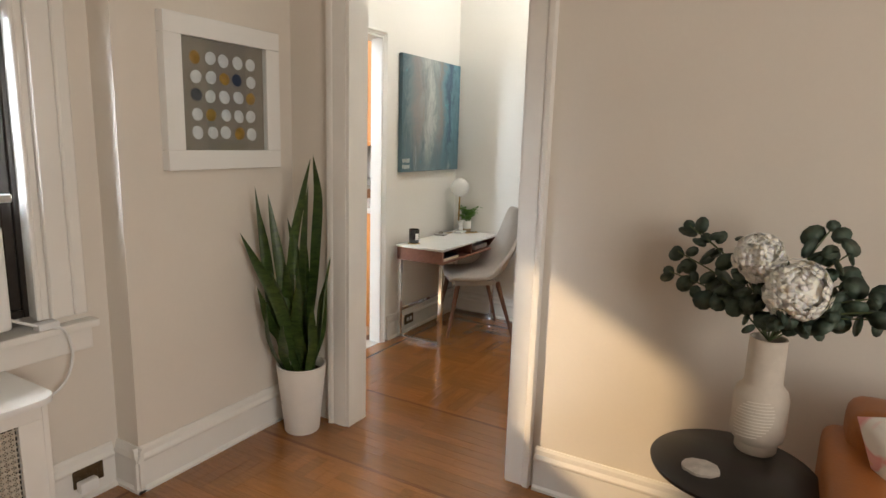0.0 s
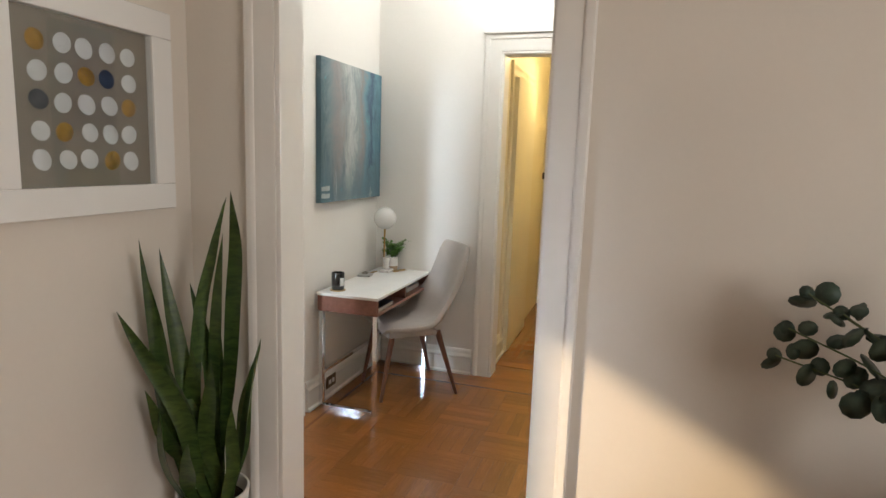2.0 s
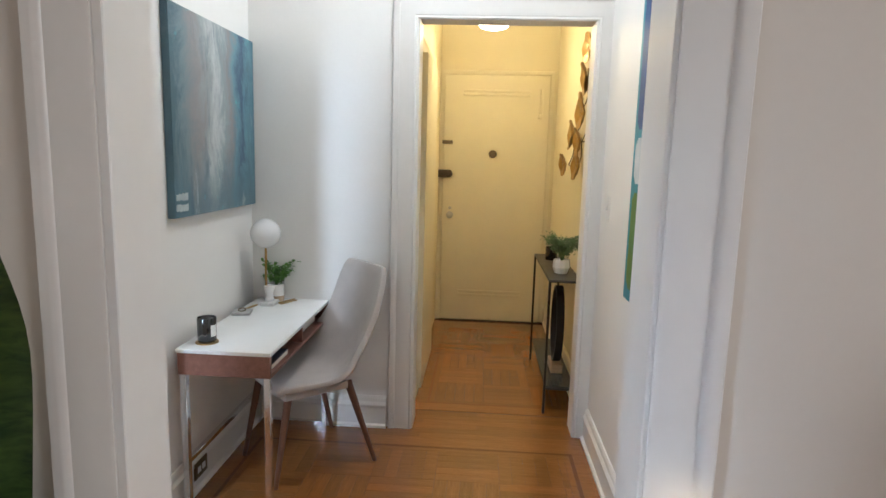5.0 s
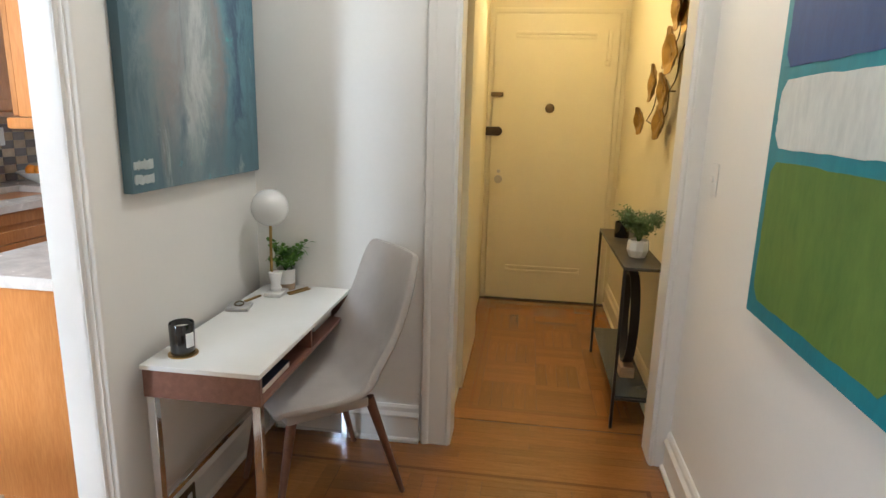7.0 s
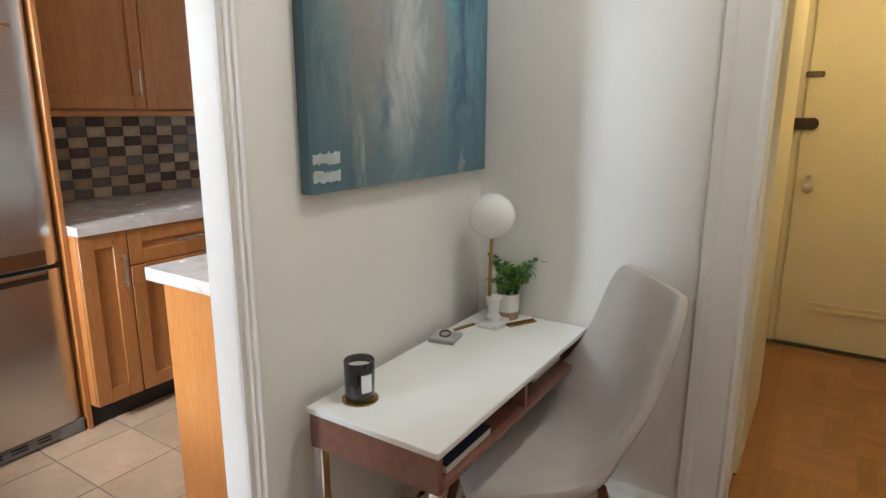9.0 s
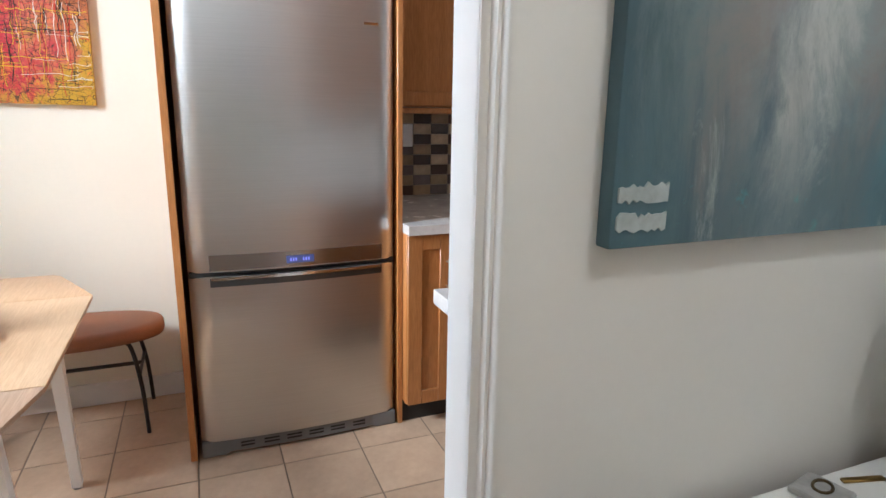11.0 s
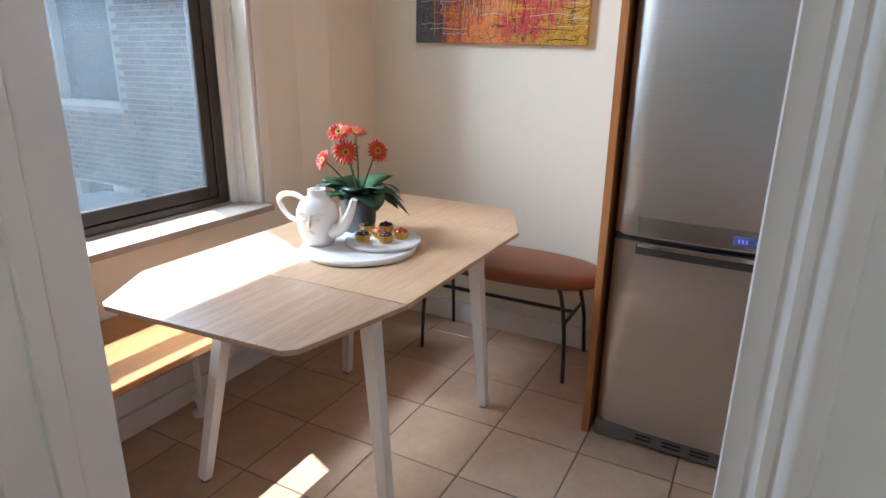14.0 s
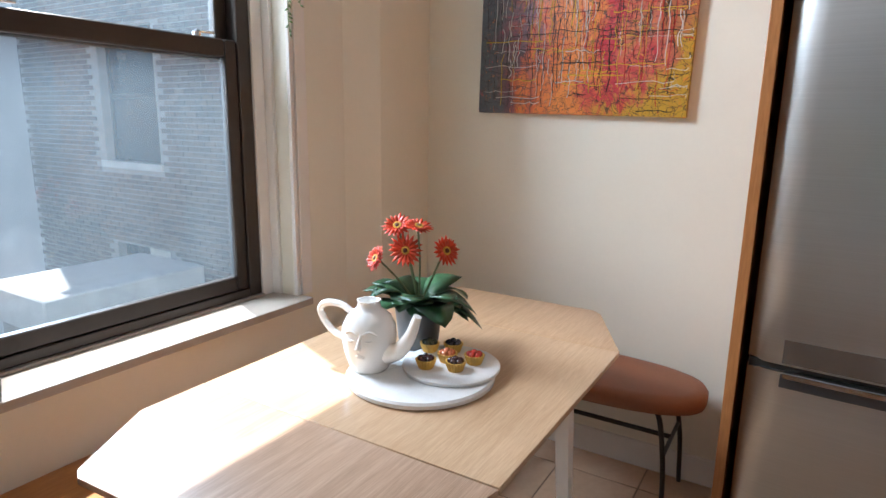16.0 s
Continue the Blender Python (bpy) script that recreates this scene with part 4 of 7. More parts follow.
for y0, y1 in ((3.345, 3.370), (4.192, 4.212)):
    p = thing("tall_panel", Matrix(), "maple veneer panel beside the refrigerator", "cabinet panel", "refrigerator surround")
    part("board", cube(-4.42, -3.687, y0, y1, 0, 2.55, 0.002), CABSIDE, p)
    part("edge_band", cube(-3.687, -3.684, y0, y1, 0, 2.55, 0.001), CAB, p, "thin maple edge band")


def shaker(name, parent, x, y0, y1, z0, z1, face=1):
    """A frame-and-panel door standing on the plane x, facing +x (or -x): the panel, with its stiles and rails."""
    d, s = 0.02 * face, 0.062

    def slab(depth, *r, bevel=0.0):
        return cube(min(x, x + depth), max(x, x + depth), *r, bevel)

    f = part(name, slab(d * 0.5, y0 + s, y1 - s, z0 + s, z1 - s), CAB, parent)
    for a, b in ((y0, y0 + s), (y1 - s, y1)):
        part("stile", slab(d, a, b, z0, z1, bevel=0.002), CAB, f)
    for a, b in ((z0, z0 + s), (z1 - s, z1)):
        part("rail", slab(d, y0 + s, y1 - s, a, b, bevel=0.002), CAB, f)
    return f


def bar_handle(p, q, out):
    p, q, o = Vector(p), Vector(q), Vector(out)
    bm = tube([p + o, q + o], 0.0055, 10)
    for s in (p + (q - p) * 0.12, p + (q - p) * 0.88):
        tube([s, s + o], 0.004, 8, bm)
    return bm


def unit(name, x0, x1, y0, y1, z0, z1, fronts, label, group, face=1):
    """One cabinet unit. fronts: (kind, y0, y1, z0, z1, handle)."""
    t = thing(name, Matrix(), label, "cabinet", group)
    part("body", cube(x0, x1, y0 + 0.001, y1 - 0.001, z0, z1, 0.001), CABSIDE, t)
    x = x1 if face > 0 else x0
    for kind, a, b, c, d, hd in fronts:
        f = shaker(kind, t, x + 0.001 * face, a + 0.0025, b - 0.0025, c + 0.0025, d - 0.0025, face)
        if hd:
            part("handle", bar_handle(*hd, (0.03 * face, 0, 0)), NICKEL, f, "slim brushed nickel bar handle")
    return t


XF = -3.64
xd = XF + 0.02
def vhandle(x, y, z0, z1):
    return ((x, y, z0), (x, y, z1))


G = "maple kitchen units"
unit("base_cabinet", -4.40, XF, 4.213, 4.42, 0.11, 0.862, [("door", 4.213, 4.42, 0.11, 0.862, vhandle(xd, 4.385, 0.62, 0.76))], "maple base cabinet with a narrow frame-and-panel door", G)
unit("base_cabinet", -4.40, XF, 4.42, 4.98, 0.11, 0.862, [("drawer", 4.42, 4.98, 0.70, 0.862, ((xd, 4.63, 0.785), (xd, 4.77, 0.785))), ("door", 4.42, 4.98, 0.11, 0.70, None)], "maple base cabinet with a drawer above a door", G)
unit("base_cabinet", -4.40, XF, 4.98, 5.80, 0.11, 0.862, [("drawer", 4.98, 5.80, 0.70, 0.862, None), ("door", 4.98, 5.39, 0.11, 0.70, vhandle(xd, 5.35, 0.5, 0.64)), ("door", 5.39, 5.80, 0.11, 0.70, vhandle(xd, 5.43, 0.5, 0.64))], "maple sink base cabinet with a false drawer and doors", G)
unit("base_cabinet", -4.40, XF, 5.80, 6.58, 0.11, 0.862, [("drawer", 5.80, 6.58, 0.62, 0.862, None), ("drawer", 5.80, 6.58, 0.36, 0.62, None), ("drawer", 5.80, 6.58, 0.11, 0.36, None)], "maple base cabinet with three deep drawers", G)
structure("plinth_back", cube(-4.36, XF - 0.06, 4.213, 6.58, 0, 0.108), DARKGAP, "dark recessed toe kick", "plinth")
for y0, y1, hs in ((4.213, 4.86, (4.82,)), (4.86, 5.60, (5.19, 5.27)), (5.60, 6.30, (5.91, 5.99))):
    fr = []
    if len(hs) == 1:
        fr = [("door", y0, y1, 1.37, 2.35, vhandle(-4.085, hs[0], 1.43, 1.56))]
    else:
        mid = sum(hs) / 2
        fr = [("door", y0, mid, 1.37, 2.35, vhandle(-4.085, hs[0], 1.43, 1.57)), ("door", mid, y1, 1.37, 2.35, vhandle(-4.085, hs[1], 1.43, 1.57))]
    unit("wall_cabinet", -4.40, -4.105, y0, y1, 1.365, 2.35, fr, "maple wall cabinet with frame-and-panel doors above the backsplash", G)
unit("wall_cabinet", -4.40, -3.80, 3.371, 4.191, 1.92, 2.35, [("door", 3.371, 3.781, 1.92, 2.35, None), ("door", 3.781, 4.191, 1.92, 2.35, None)], "maple wall cabinet above the refrigerator", G)
solid("light_rail", cube(-4.40, -4.075, 4.213, 6.30, 1.335, 1.363, 0.006, 2), CAB, "maple light rail under the wall cabinets", "moulding")
# counter with a sink hole
bm = bmesh.new()
SX0, SX1, SY0, SY1 = -4.20, -3.78, 5.30, 5.86
for s in ((-4.418, XF + 0.035, 4.213, SY0), (-4.418, XF + 0.035, SY1, 6.59), (-4.418, SX0, SY0, SY1), (SX1, XF + 0.035, SY0, SY1)):
    box(bm, *s, 0.864, 0.902, 0.0)
solid("worktop", bm, COUNTER, "pale speckled stone worktop with an undermounted sink", "worktop")
bm = bmesh.new()
box(bm, SX0 - 0.01, SX0, SY0, SY1, 0.70, 0.863)
box(bm, SX1, SX1 + 0.01, SY0, SY1, 0.70, 0.863)
box(bm, SX0, SX1, SY0 - 0.01, SY0, 0.70, 0.863)
box(bm, SX0, SX1, SY1, SY1 + 0.01, 0.70, 0.863)
box(bm, SX0 - 0.01, SX1 + 0.01, SY0 - 0.01, SY1 + 0.01, 0.69, 0.70)
sink = thing("sink", Matrix(), "stainless steel sink bowl under the worktop", "sink")
part("bowl", bm, plain("sink_steel", (0.45, 0.44, 0.43), 0.3, 1.0), sink)
fa = thing("faucet", pose(-4.31, 5.56, 0.902), "brushed nickel arched kitchen faucet with a lever", "faucet")
part("base", lathe([(0, 0), (0.028, 0), (0.028, 0.012), (0.018, 0.03), (0.018, 0.11), (0.02, 0.13), (0, 0.13)], 20), NICKEL, fa)
part("spout", tube(arc([(0, 0, 0.09), (0.01, 0.0, 0.18), (0.08, 0.01, 0.235), (0.16, 0.02, 0.215), (0.20, 0.025, 0.17)], 8), [0.014] * 32 + [0.017], 12), NICKEL, fa)
part("lever", tube([(0, 0, 0.13), (-0.005, 0.02, 0.16), (0.04, 0.05, 0.20)], [0.012, 0.010, 0.006], 10), NICKEL, fa)
part("sprayer", lathe([(0, 0), (0.02, 0), (0.016, 0.02), (0.012, 0.08), (0.018, 0.12), (0, 0.125)], 16, None, Matrix.Translation((0.0, 0.13, 0))), NICKEL, fa, "side sprayer")

# peninsula units along the shared wall
pen = thing("peninsula_cabinet", Matrix(), "maple base cabinet with a plain veneered end panel beside the doorway", "cabinet", G)
bm = cube(-2.755, -2.252, 4.035, 4.055, 0.105, 0.862, 0.002)
box(bm, -2.69, -2.252, 4.036, 4.055, 0.0, 0.105)
part("end_panel", bm, CABSIDE, pen, "pale maple end panel with a toe notch")
part("body", cube(-2.735, -2.255, 4.055, 6.55, 0.11, 0.862, 0.001), CABSIDE, pen)
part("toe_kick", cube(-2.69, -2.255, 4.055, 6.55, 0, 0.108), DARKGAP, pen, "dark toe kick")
for k in range(4):
    a = 4.06 + k * 0.62
    f = shaker("door", pen, -2.736, a, a + 0.615, 0.115, 0.86, -1)
    part("handle", bar_handle((-2.756, a + 0.05, 0.6), (-2.756, a + 0.05, 0.74), (-0.03, 0, 0)), NICKEL, f, "slim nickel handle")
solid("worktop", cube(-2.79, -2.252, 4.0, 6.58, 0.864, 0.905, 0.005, 2), COUNTER, "pale speckled stone worktop of the peninsula", "worktop")
unit("wall_cabinet", -2.46, -2.252, 4.05, 5.4, 1.38, 2.35, [("door", 4.05, 4.7, 1.38, 2.35, None), ("door", 4.7, 5.4, 1.38, 2.35, None)], "maple wall cabinet with a pale end panel by the doorway", G, -1)
solid("light_rail", cube(-2.485, -2.252, 4.03, 5.4, 1.345, 1.378, 0.006, 2), CABSIDE, "maple light rail under the wall cabinet", "moulding")


# ---- kitchen table, bench, stool ----
def table():
    t = thing("dining_table", Matrix(), "bamboo-topped drop-leaf table with clipped corners on white steel legs", "table")
    ZT = 0.737
    xa, xb = -2.885, -3.60      # the seams between the leaves and the middle
    y0, y1 = 2.352, 3.095
    part("middle_top", cube(xb + 0.001, xa - 0.001, y0, y1, ZT - 0.013, ZT, 0.002), TOPWOOD, t, "pale bamboo middle of the top")
    part("near_leaf", prism([(xa + 0.001, y0), (xa + 0.001, y1), (-2.585, 3.025), (-2.562, 3.0), (-2.532, 2.49), (-2.545, 2.465), (-2.73, y0 + 0.002)][::-1], ZT - 0.013, ZT, 0.002), LEAFWOOD, t, "pinkish bamboo leaf with clipped corners")
    part("far_leaf", prism([(xb - 0.001, y0), (xb - 0.001, y1), (-3.89, 2.955), (-3.915, 2.925), (-3.915, 2.43), (-3.89, 2.405)], ZT - 0.013, ZT, 0.002), TOPWOOD, t, "pale bamboo leaf with clipped corners")
    part("apron", box(box(cube(-3.52, -2.93, 2.45, 2.47, 0.66, 0.723, 0.001), -3.52, -2.93, 2.955, 2.975, 0.66, 0.723, 0.001), -3.52, -3.50, 2.47, 2.955, 0.66, 0.723, 0.001), WHITEMETAL, t, "white steel apron")
    for top, foot in (((-2.93, 2.47), (-2.83, 2.37)), ((-2.93, 2.95), (-2.95, 2.985)), ((-3.50, 2.98), (-3.655, 2.965)), ((-3.50, 2.47), (-3.61, 2.345))):
        a, b = Vector((*top, 0.723)), Vector((*foot, 0.012))
        part("leg", tube([a, b], [0.030, 0.022], 4, None, True), WHITEMETAL, t, "splayed white steel leg")
        part("foot_pad", lathe([(0, 0), (0.014, 0), (0.014, 0.014), (0, 0.014)], 14, None, Matrix.Translation((*foot, 0))), RUBBER, t)
    return t


table()
bench = thing("window_bench", Matrix(), "maple-topped bench along the wall under the window", "bench")
part("seat", cube(-3.80, -2.262, KY + 0.002, 2.372, 0.427, 0.45, 0.003), BENCHWOOD, bench, "maple veneered seat board")
for x in (-2.70, -3.09):
    part("leg", lathe([(0, 0), (0.035, 0), (0.035, 0.008), (0.016, 0.016), (0.016, 0.05), (0.022, 0.055), (0.022, 0.075), (0.013, 0.085), (0.013, 0.427), (0, 0.427)], 18, None, Matrix.Translation((x, 2.055, 0))), WHITEMETAL, bench, "white turned post with a round flange")


def stool():
    t = thing("leather_stool", pose(-4.10, 2.84, 0), "oval tan leather bench stool on thin black steel legs", "stool")
    n = 40
    poly = []
    for k in range(n):
        a = 2 * math.pi * k / n
        c, s = math.cos(a), math.sin(a)
        poly.append((0.185 * math.copysign(abs(c) ** 0.75, c), 0.43 * math.copysign(abs(s) ** 0.8, s)))
    bm = bmesh.new()
    prof = [(0.90, 0.412), (0.985, 0.418), (1.0, 0.432), (0.995, 0.452), (0.95, 0.466), (0.80, 0.472), (0.4, 0.474)]
    rings = [[bm.verts.new((x * k, y * (1 - (1 - k) * 0.5), z)) for x, y in poly] for k, z in prof]
    for a, b in zip(rings, rings[1:]):
        for k in range(n):
            bm.faces.new((a[k], a[(k + 1) % n], b[(k + 1) % n], b[k]))
    bm.faces.new(rings[0][::-1])
    bm.faces.new(rings[-1])
    bmesh.ops.recalc_face_normals(bm, faces=bm.faces[:])
    part("seat", bm, LEATHER, t, "padded tan leather seat", True, 60)
    for sy in (-1, 1):
        for sx, fx in ((-1, -0.205), (1, 0.12)):
            part("leg", tube(arc([(sx * 0.09, sy * 0.27, 0.412), (sx * 0.115, sy * 0.305, 0.385), (fx * 0.9 + 0.01, sy * 0.33, 0.22), (fx, sy * 0.34, 0.0)], 6), 0.0085, 10), BLACKM, t, "thin black steel leg")
        part("cross_rail", tube([(-0.15, sy * 0.325, 0.26), (0.105, sy * 0.325, 0.26)], 0.007, 8), BLACKM, t)
    part("long_rail", tube([(-0.03, -0.325, 0.262), (-0.03, 0.325, 0.262)], 0.0085, 10), BLACKM, t)
    return t


stool()
# ---- leaves ----
def leaf_mat(name, dark, light, rough=0.4, veins=False):
    m, nt, b = nodes_of(name)
    n = noise_node(nt, 18.0, 4.0, (1, 1, 3) if veins else (1, 1, 1), 0.6, 0.6)
    col = ramp(nt, n.outputs["Fac"], [(0.35, dark), (0.65, light)])
    isl = nt.nodes.new("ShaderNodeNewGeometry")
    col = mix(nt, 1.0, col, ramp(nt, isl.outputs["Random Per Island"], [(0.0, (0.75, 0.75, 0.75)), (1.0, (1.25, 1.2, 1.1))]), "MULTIPLY")
    link(nt, col, b.inputs["Base Color"])
    b.inputs["Roughness"].default_value = rough
    b.inputs["Subsurface Weight"].default_value = 0.0
    bumped(nt, b, n.outputs["Fac"], 0.15, 0.001)
    return m


SNAKE = leaf_mat("snake_plant_leaf", (0.018, 0.046, 0.010), (0.065, 0.115, 0.024), 0.35, True)
EUCA = leaf_mat("eucalyptus_leaf", (0.038, 0.070, 0.052), (0.080, 0.120, 0.092), 0.5)
GREEN = leaf_mat("bright_leaf", (0.0543, 0.155, 0.0232), (0.155, 0.341, 0.062), 0.4)
FERN = leaf_mat("grey_green_leaf", (0.0775, 0.155, 0.062), (0.186, 0.31, 0.1395), 0.5)
GERB = leaf_mat("gerbera_leaf", (0.015, 0.05, 0.022), (0.035, 0.10, 0.04), 0.4)
STEM = plain("green_stem", (0.10, 0.14, 0.06), 0.5, var=0.2)


def oval_leaf(bm, base, way, normal, length, width, thick=0.0012, droop=0.0, n=6):
    """A thin pointed-oval leaf with a lens-shaped section, laid along a bending midrib."""
    way, normal = Vector(way).normalized(), Vector(normal)
    side = way.cross(normal).normalized()
    normal = side.cross(way).normalized()
    p = Vector(base)
    rows = []
    for k in range(n + 1):
        u = k / n
        w = width * 0.5 * math.sin(math.pi * min(1, u * 0.92 + 0.04)) ** 0.8
        c = p + way * length * u - Vector((0, 0, 1)) * droop * length * u * u
        if k in (0, n):
            rows.append([bm.verts.new(c)])
        else:
            rows.append([bm.verts.new(c - side * w + normal * w * 0.12), bm.verts.new(c + normal * thick), bm.verts.new(c + side * w + normal * w * 0.12), bm.verts.new(c - normal * thick)])
    for a, b in zip(rows, rows[1:]):
        if len(a) == 1:
            for j in range(4):
                bm.faces.new((a[0], b[j], b[(j + 1) % 4]))
        elif len(b) == 1:
            for j in range(4):
                bm.faces.new((a[j], b[0], a[(j + 1) % 4]))
        else:
            for j in range(4):
                bm.faces.new((a[j], b[j], b[(j + 1) % 4], a[(j + 1) % 4]))
    return bm


def disc_leaf(bm, centre, normal, r, squash=1.0, thick=0.0015, n=10):
    normal = Vector(normal).normalized()
    side = normal.orthogonal().normalized()
    up = normal.cross(side)
    c = Vector(centre)
    top, low = bm.verts.new(c + normal * thick * 2.5), bm.verts.new(c + normal * thick * 0.5)
    ring = [bm.verts.new(c + side * r * math.cos(2 * math.pi * k / n) + up * r * squash * math.sin(2 * math.pi * k / n)) for k in range(n)]
    for k in range(n):
        bm.faces.new((ring[k], ring[(k + 1) % n], top))
        bm.faces.new((ring[(k + 1) % n], ring[k], low))
    return bm


# ---- living room ----
def snake_plant():
    t = thing("snake_plant", pose(-1.680, 2.572, 0), "tall snake plant in a tapered white ceramic pot", "potted plant")
    part("pot", lathe([(0, 0), (0.079, 0), (0.083, 0.006), (0.116, 0.325), (0.117, 0.335), (0.110, 0.337), (0.106, 0.325), (0.100, 0.29), (0, 0.29)], 48), CERAMIC, t, "tapered matt white pot")
    part("soil", lathe([(0, 0.297), (0.06, 0.296), (0.1005, 0.293)], 24), SOIL, t)
    tips = [((0.13, -0.05, 1.33), 0.055), ((-0.10, -0.17, 1.19), 0.036), ((-0.07, -0.12, 1.155), 0.055), ((-0.115, -0.245, 0.985), 0.060), ((0.245, -0.06, 0.90), 0.055), ((-0.08, -0.19, 0.735), 0.050), ((-0.10, -0.15, 1.085), 0.045), ((-0.03, -0.05, 1.045), 0.052), ((0.085, -0.03, 1.20), 0.050), ((0.03, 0.03, 1.26), 0.050), ((0.16, 0.0, 0.80), 0.048), ((0.02, -0.10, 0.86), 0.062), ((-0.05, -0.14, 0.80), 0.064), ((0.09, -0.10, 0.83), 0.055), ((0.05, -0.16, 0.58), 0.055), ((-0.06, -0.17, 0.66), 0.050), ((0.12, -0.05, 0.66), 0.045), ((0.0, 0.04, 0.95), 0.05)]
    rng = random.Random(11)
    for k, (tip, w) in enumerate(tips):
        a = rng.uniform(0, 6.28)
        base = Vector((0.045 * math.cos(a) + tip[0] * 0.18, 0.045 * math.sin(a) + tip[1] * 0.18, 0.285))
        end = Vector(tip)
        mid = base.lerp(end, 0.5) + Vector((rng.uniform(-0.025, 0.025), rng.uniform(-0.025, 0.025), 0.0))
        line = arc([base, mid, end], 9)
        if k == 0:
            line = arc([base, (0.045, 0.05, 0.75), (0.06, 0.06, 1.08), end], 6)
        if k == 9:
            line = arc([base, (-0.03, -0.03, 0.66), (-0.022, -0.026, 0.95), (0.035, -0.015, 1.14), (0.12, -0.045, 1.31)], 5)
        bm = bmesh.new()
        turn0, twist = rng.uniform(-0.7, 0.7), rng.uniform(-0.9, 0.9)
        rows = []
        n = len(line) - 1
        for i, c in enumerate(line):
            u = i / n
            ww = w * 0.5 * (0.42 + 1.225 * u if u < 0.4 else (0.91 + 0.09 * math.sin((u - 0.4) * 5)) * max(0.0, 1 - ((u - 0.4) / 0.6) ** 2.6))
            d = (line[min(i + 1, n)] - line[max(i - 1, 0)]).normalized()
            ang = turn0 + twist * u
            view = Vector((0.69 * math.cos(ang) - 0.72 * math.sin(ang) * 0.3, 0.72 * math.cos(ang) * 0.3 + 0.69 * math.sin(ang), 0))
            side = (view - d * view.dot(d)).normalized()
            nor = side.cross(d)
            c = c + side * (0.011 * math.sin(u * 9 + k)) * (1 - u) + nor * 0.008 * math.sin(u * 6 + 2 * k)
            if i == n:
                rows.append([bm.verts.new(c)])
            else:
                rows.append([bm.verts.new(c - side * ww + nor * ww * 0.25), bm.verts.new(c + nor * 0.0), bm.verts.new(c + side * ww + nor * ww * 0.25), bm.verts.new(c - nor * 0.005)])
        for p, q in zip(rows, rows[1:]):
            for j in range(4):
                if len(q) == 1:
                    bm.faces.new((p[j], p[(j + 1) % 4], q[0]))
                else:
                    bm.faces.new((p[j], p[(j + 1) % 4], q[(j + 1) % 4], q[j]))
        bmesh.ops.recalc_face_normals(bm, faces=bm.faces[:])
        part("leaf", bm, SNAKE, t, "", True, 30)
    return t


snake_plant()


def shell_art():
    t = thing("shell_art", pose(-1.855, 2.015, 1.262, 0, 0, 90), "white shadow-box frame with five rows of white, gold and navy discs", "wall art")
    W, Hh, D, B = 0.585, 0.592, 0.042, 0.078
    bm = bmesh.new()
    for s in ((0, W, 0, B), (0, W, Hh - B, Hh), (0, B, B, Hh - B), (W - B, W, B, Hh - B)):
        box(bm, s[0], s[1], -D, 0, s[2], s[3], 0.002)
    part("frame", bm, LACQUER, t, "wide plain white frame")
    part("backing", cube(B - 0.004, W - B + 0.004, -0.016, -0.004, B - 0.004, Hh - B + 0.004), plain("taupe_linen", (0.27, 0.23, 0.185), 0.9, var=0.06, bump=0.4, fine=300), t, "taupe linen backing")
    kinds = {"w": plain("white_disc", (0.72, 0.72, 0.71), 0.45, var=0.06, scale=40, bump=0.2), "g": plain("gold_disc", (0.50, 0.28, 0.05), 0.3, 0.8, var=0.25, scale=40, bump=0.3), "n": plain("navy_disc", (0.02, 0.032, 0.07), 0.4, var=0.2, scale=40), "s": plain("slate_disc", (0.045, 0.05, 0.06), 0.45, var=0.2, scale=40)}
    rng = random.Random(4)
    for r, row in enumerate(("gwwww", "wwgnw", "swwwg", "wgwww", "wwwgw")):
        for c, k in enumerate(row):
            x = B + 0.076 + c * 0.0695 + rng.uniform(-0.004, 0.004)
            z = Hh - B - 0.072 - r * 0.0735 + rng.uniform(-0.003, 0.003)
            bm = lathe([(0, 0.0), (0.024, 0.0), (0.026, 0.003), (0.018, 0.006), (0.008, 0.0085), (0, 0.009)], 20, None, Matrix.Translation((x, -0.016, z)) @ pose(0, 0, 0, 90 + rng.uniform(-8, 8), rng.uniform(-8, 8)) @ Matrix.Diagonal((rng.uniform(0.95, 1.05), rng.uniform(0.95, 1.08), 1, 1)))
            part("disc", bm, kinds[k], t, {"w": "white shell disc", "g": "gold leaf disc", "n": "navy disc", "s": "slate blue disc"}[k])
    pane = part("glass_pane", cube(B - 0.002, W - B + 0.002, -0.036, -0.034, B - 0.002, Hh - B + 0.002), CLEAR, t, "clear glass", False)
    pane.visible_shadow = False
    return t


shell_art()


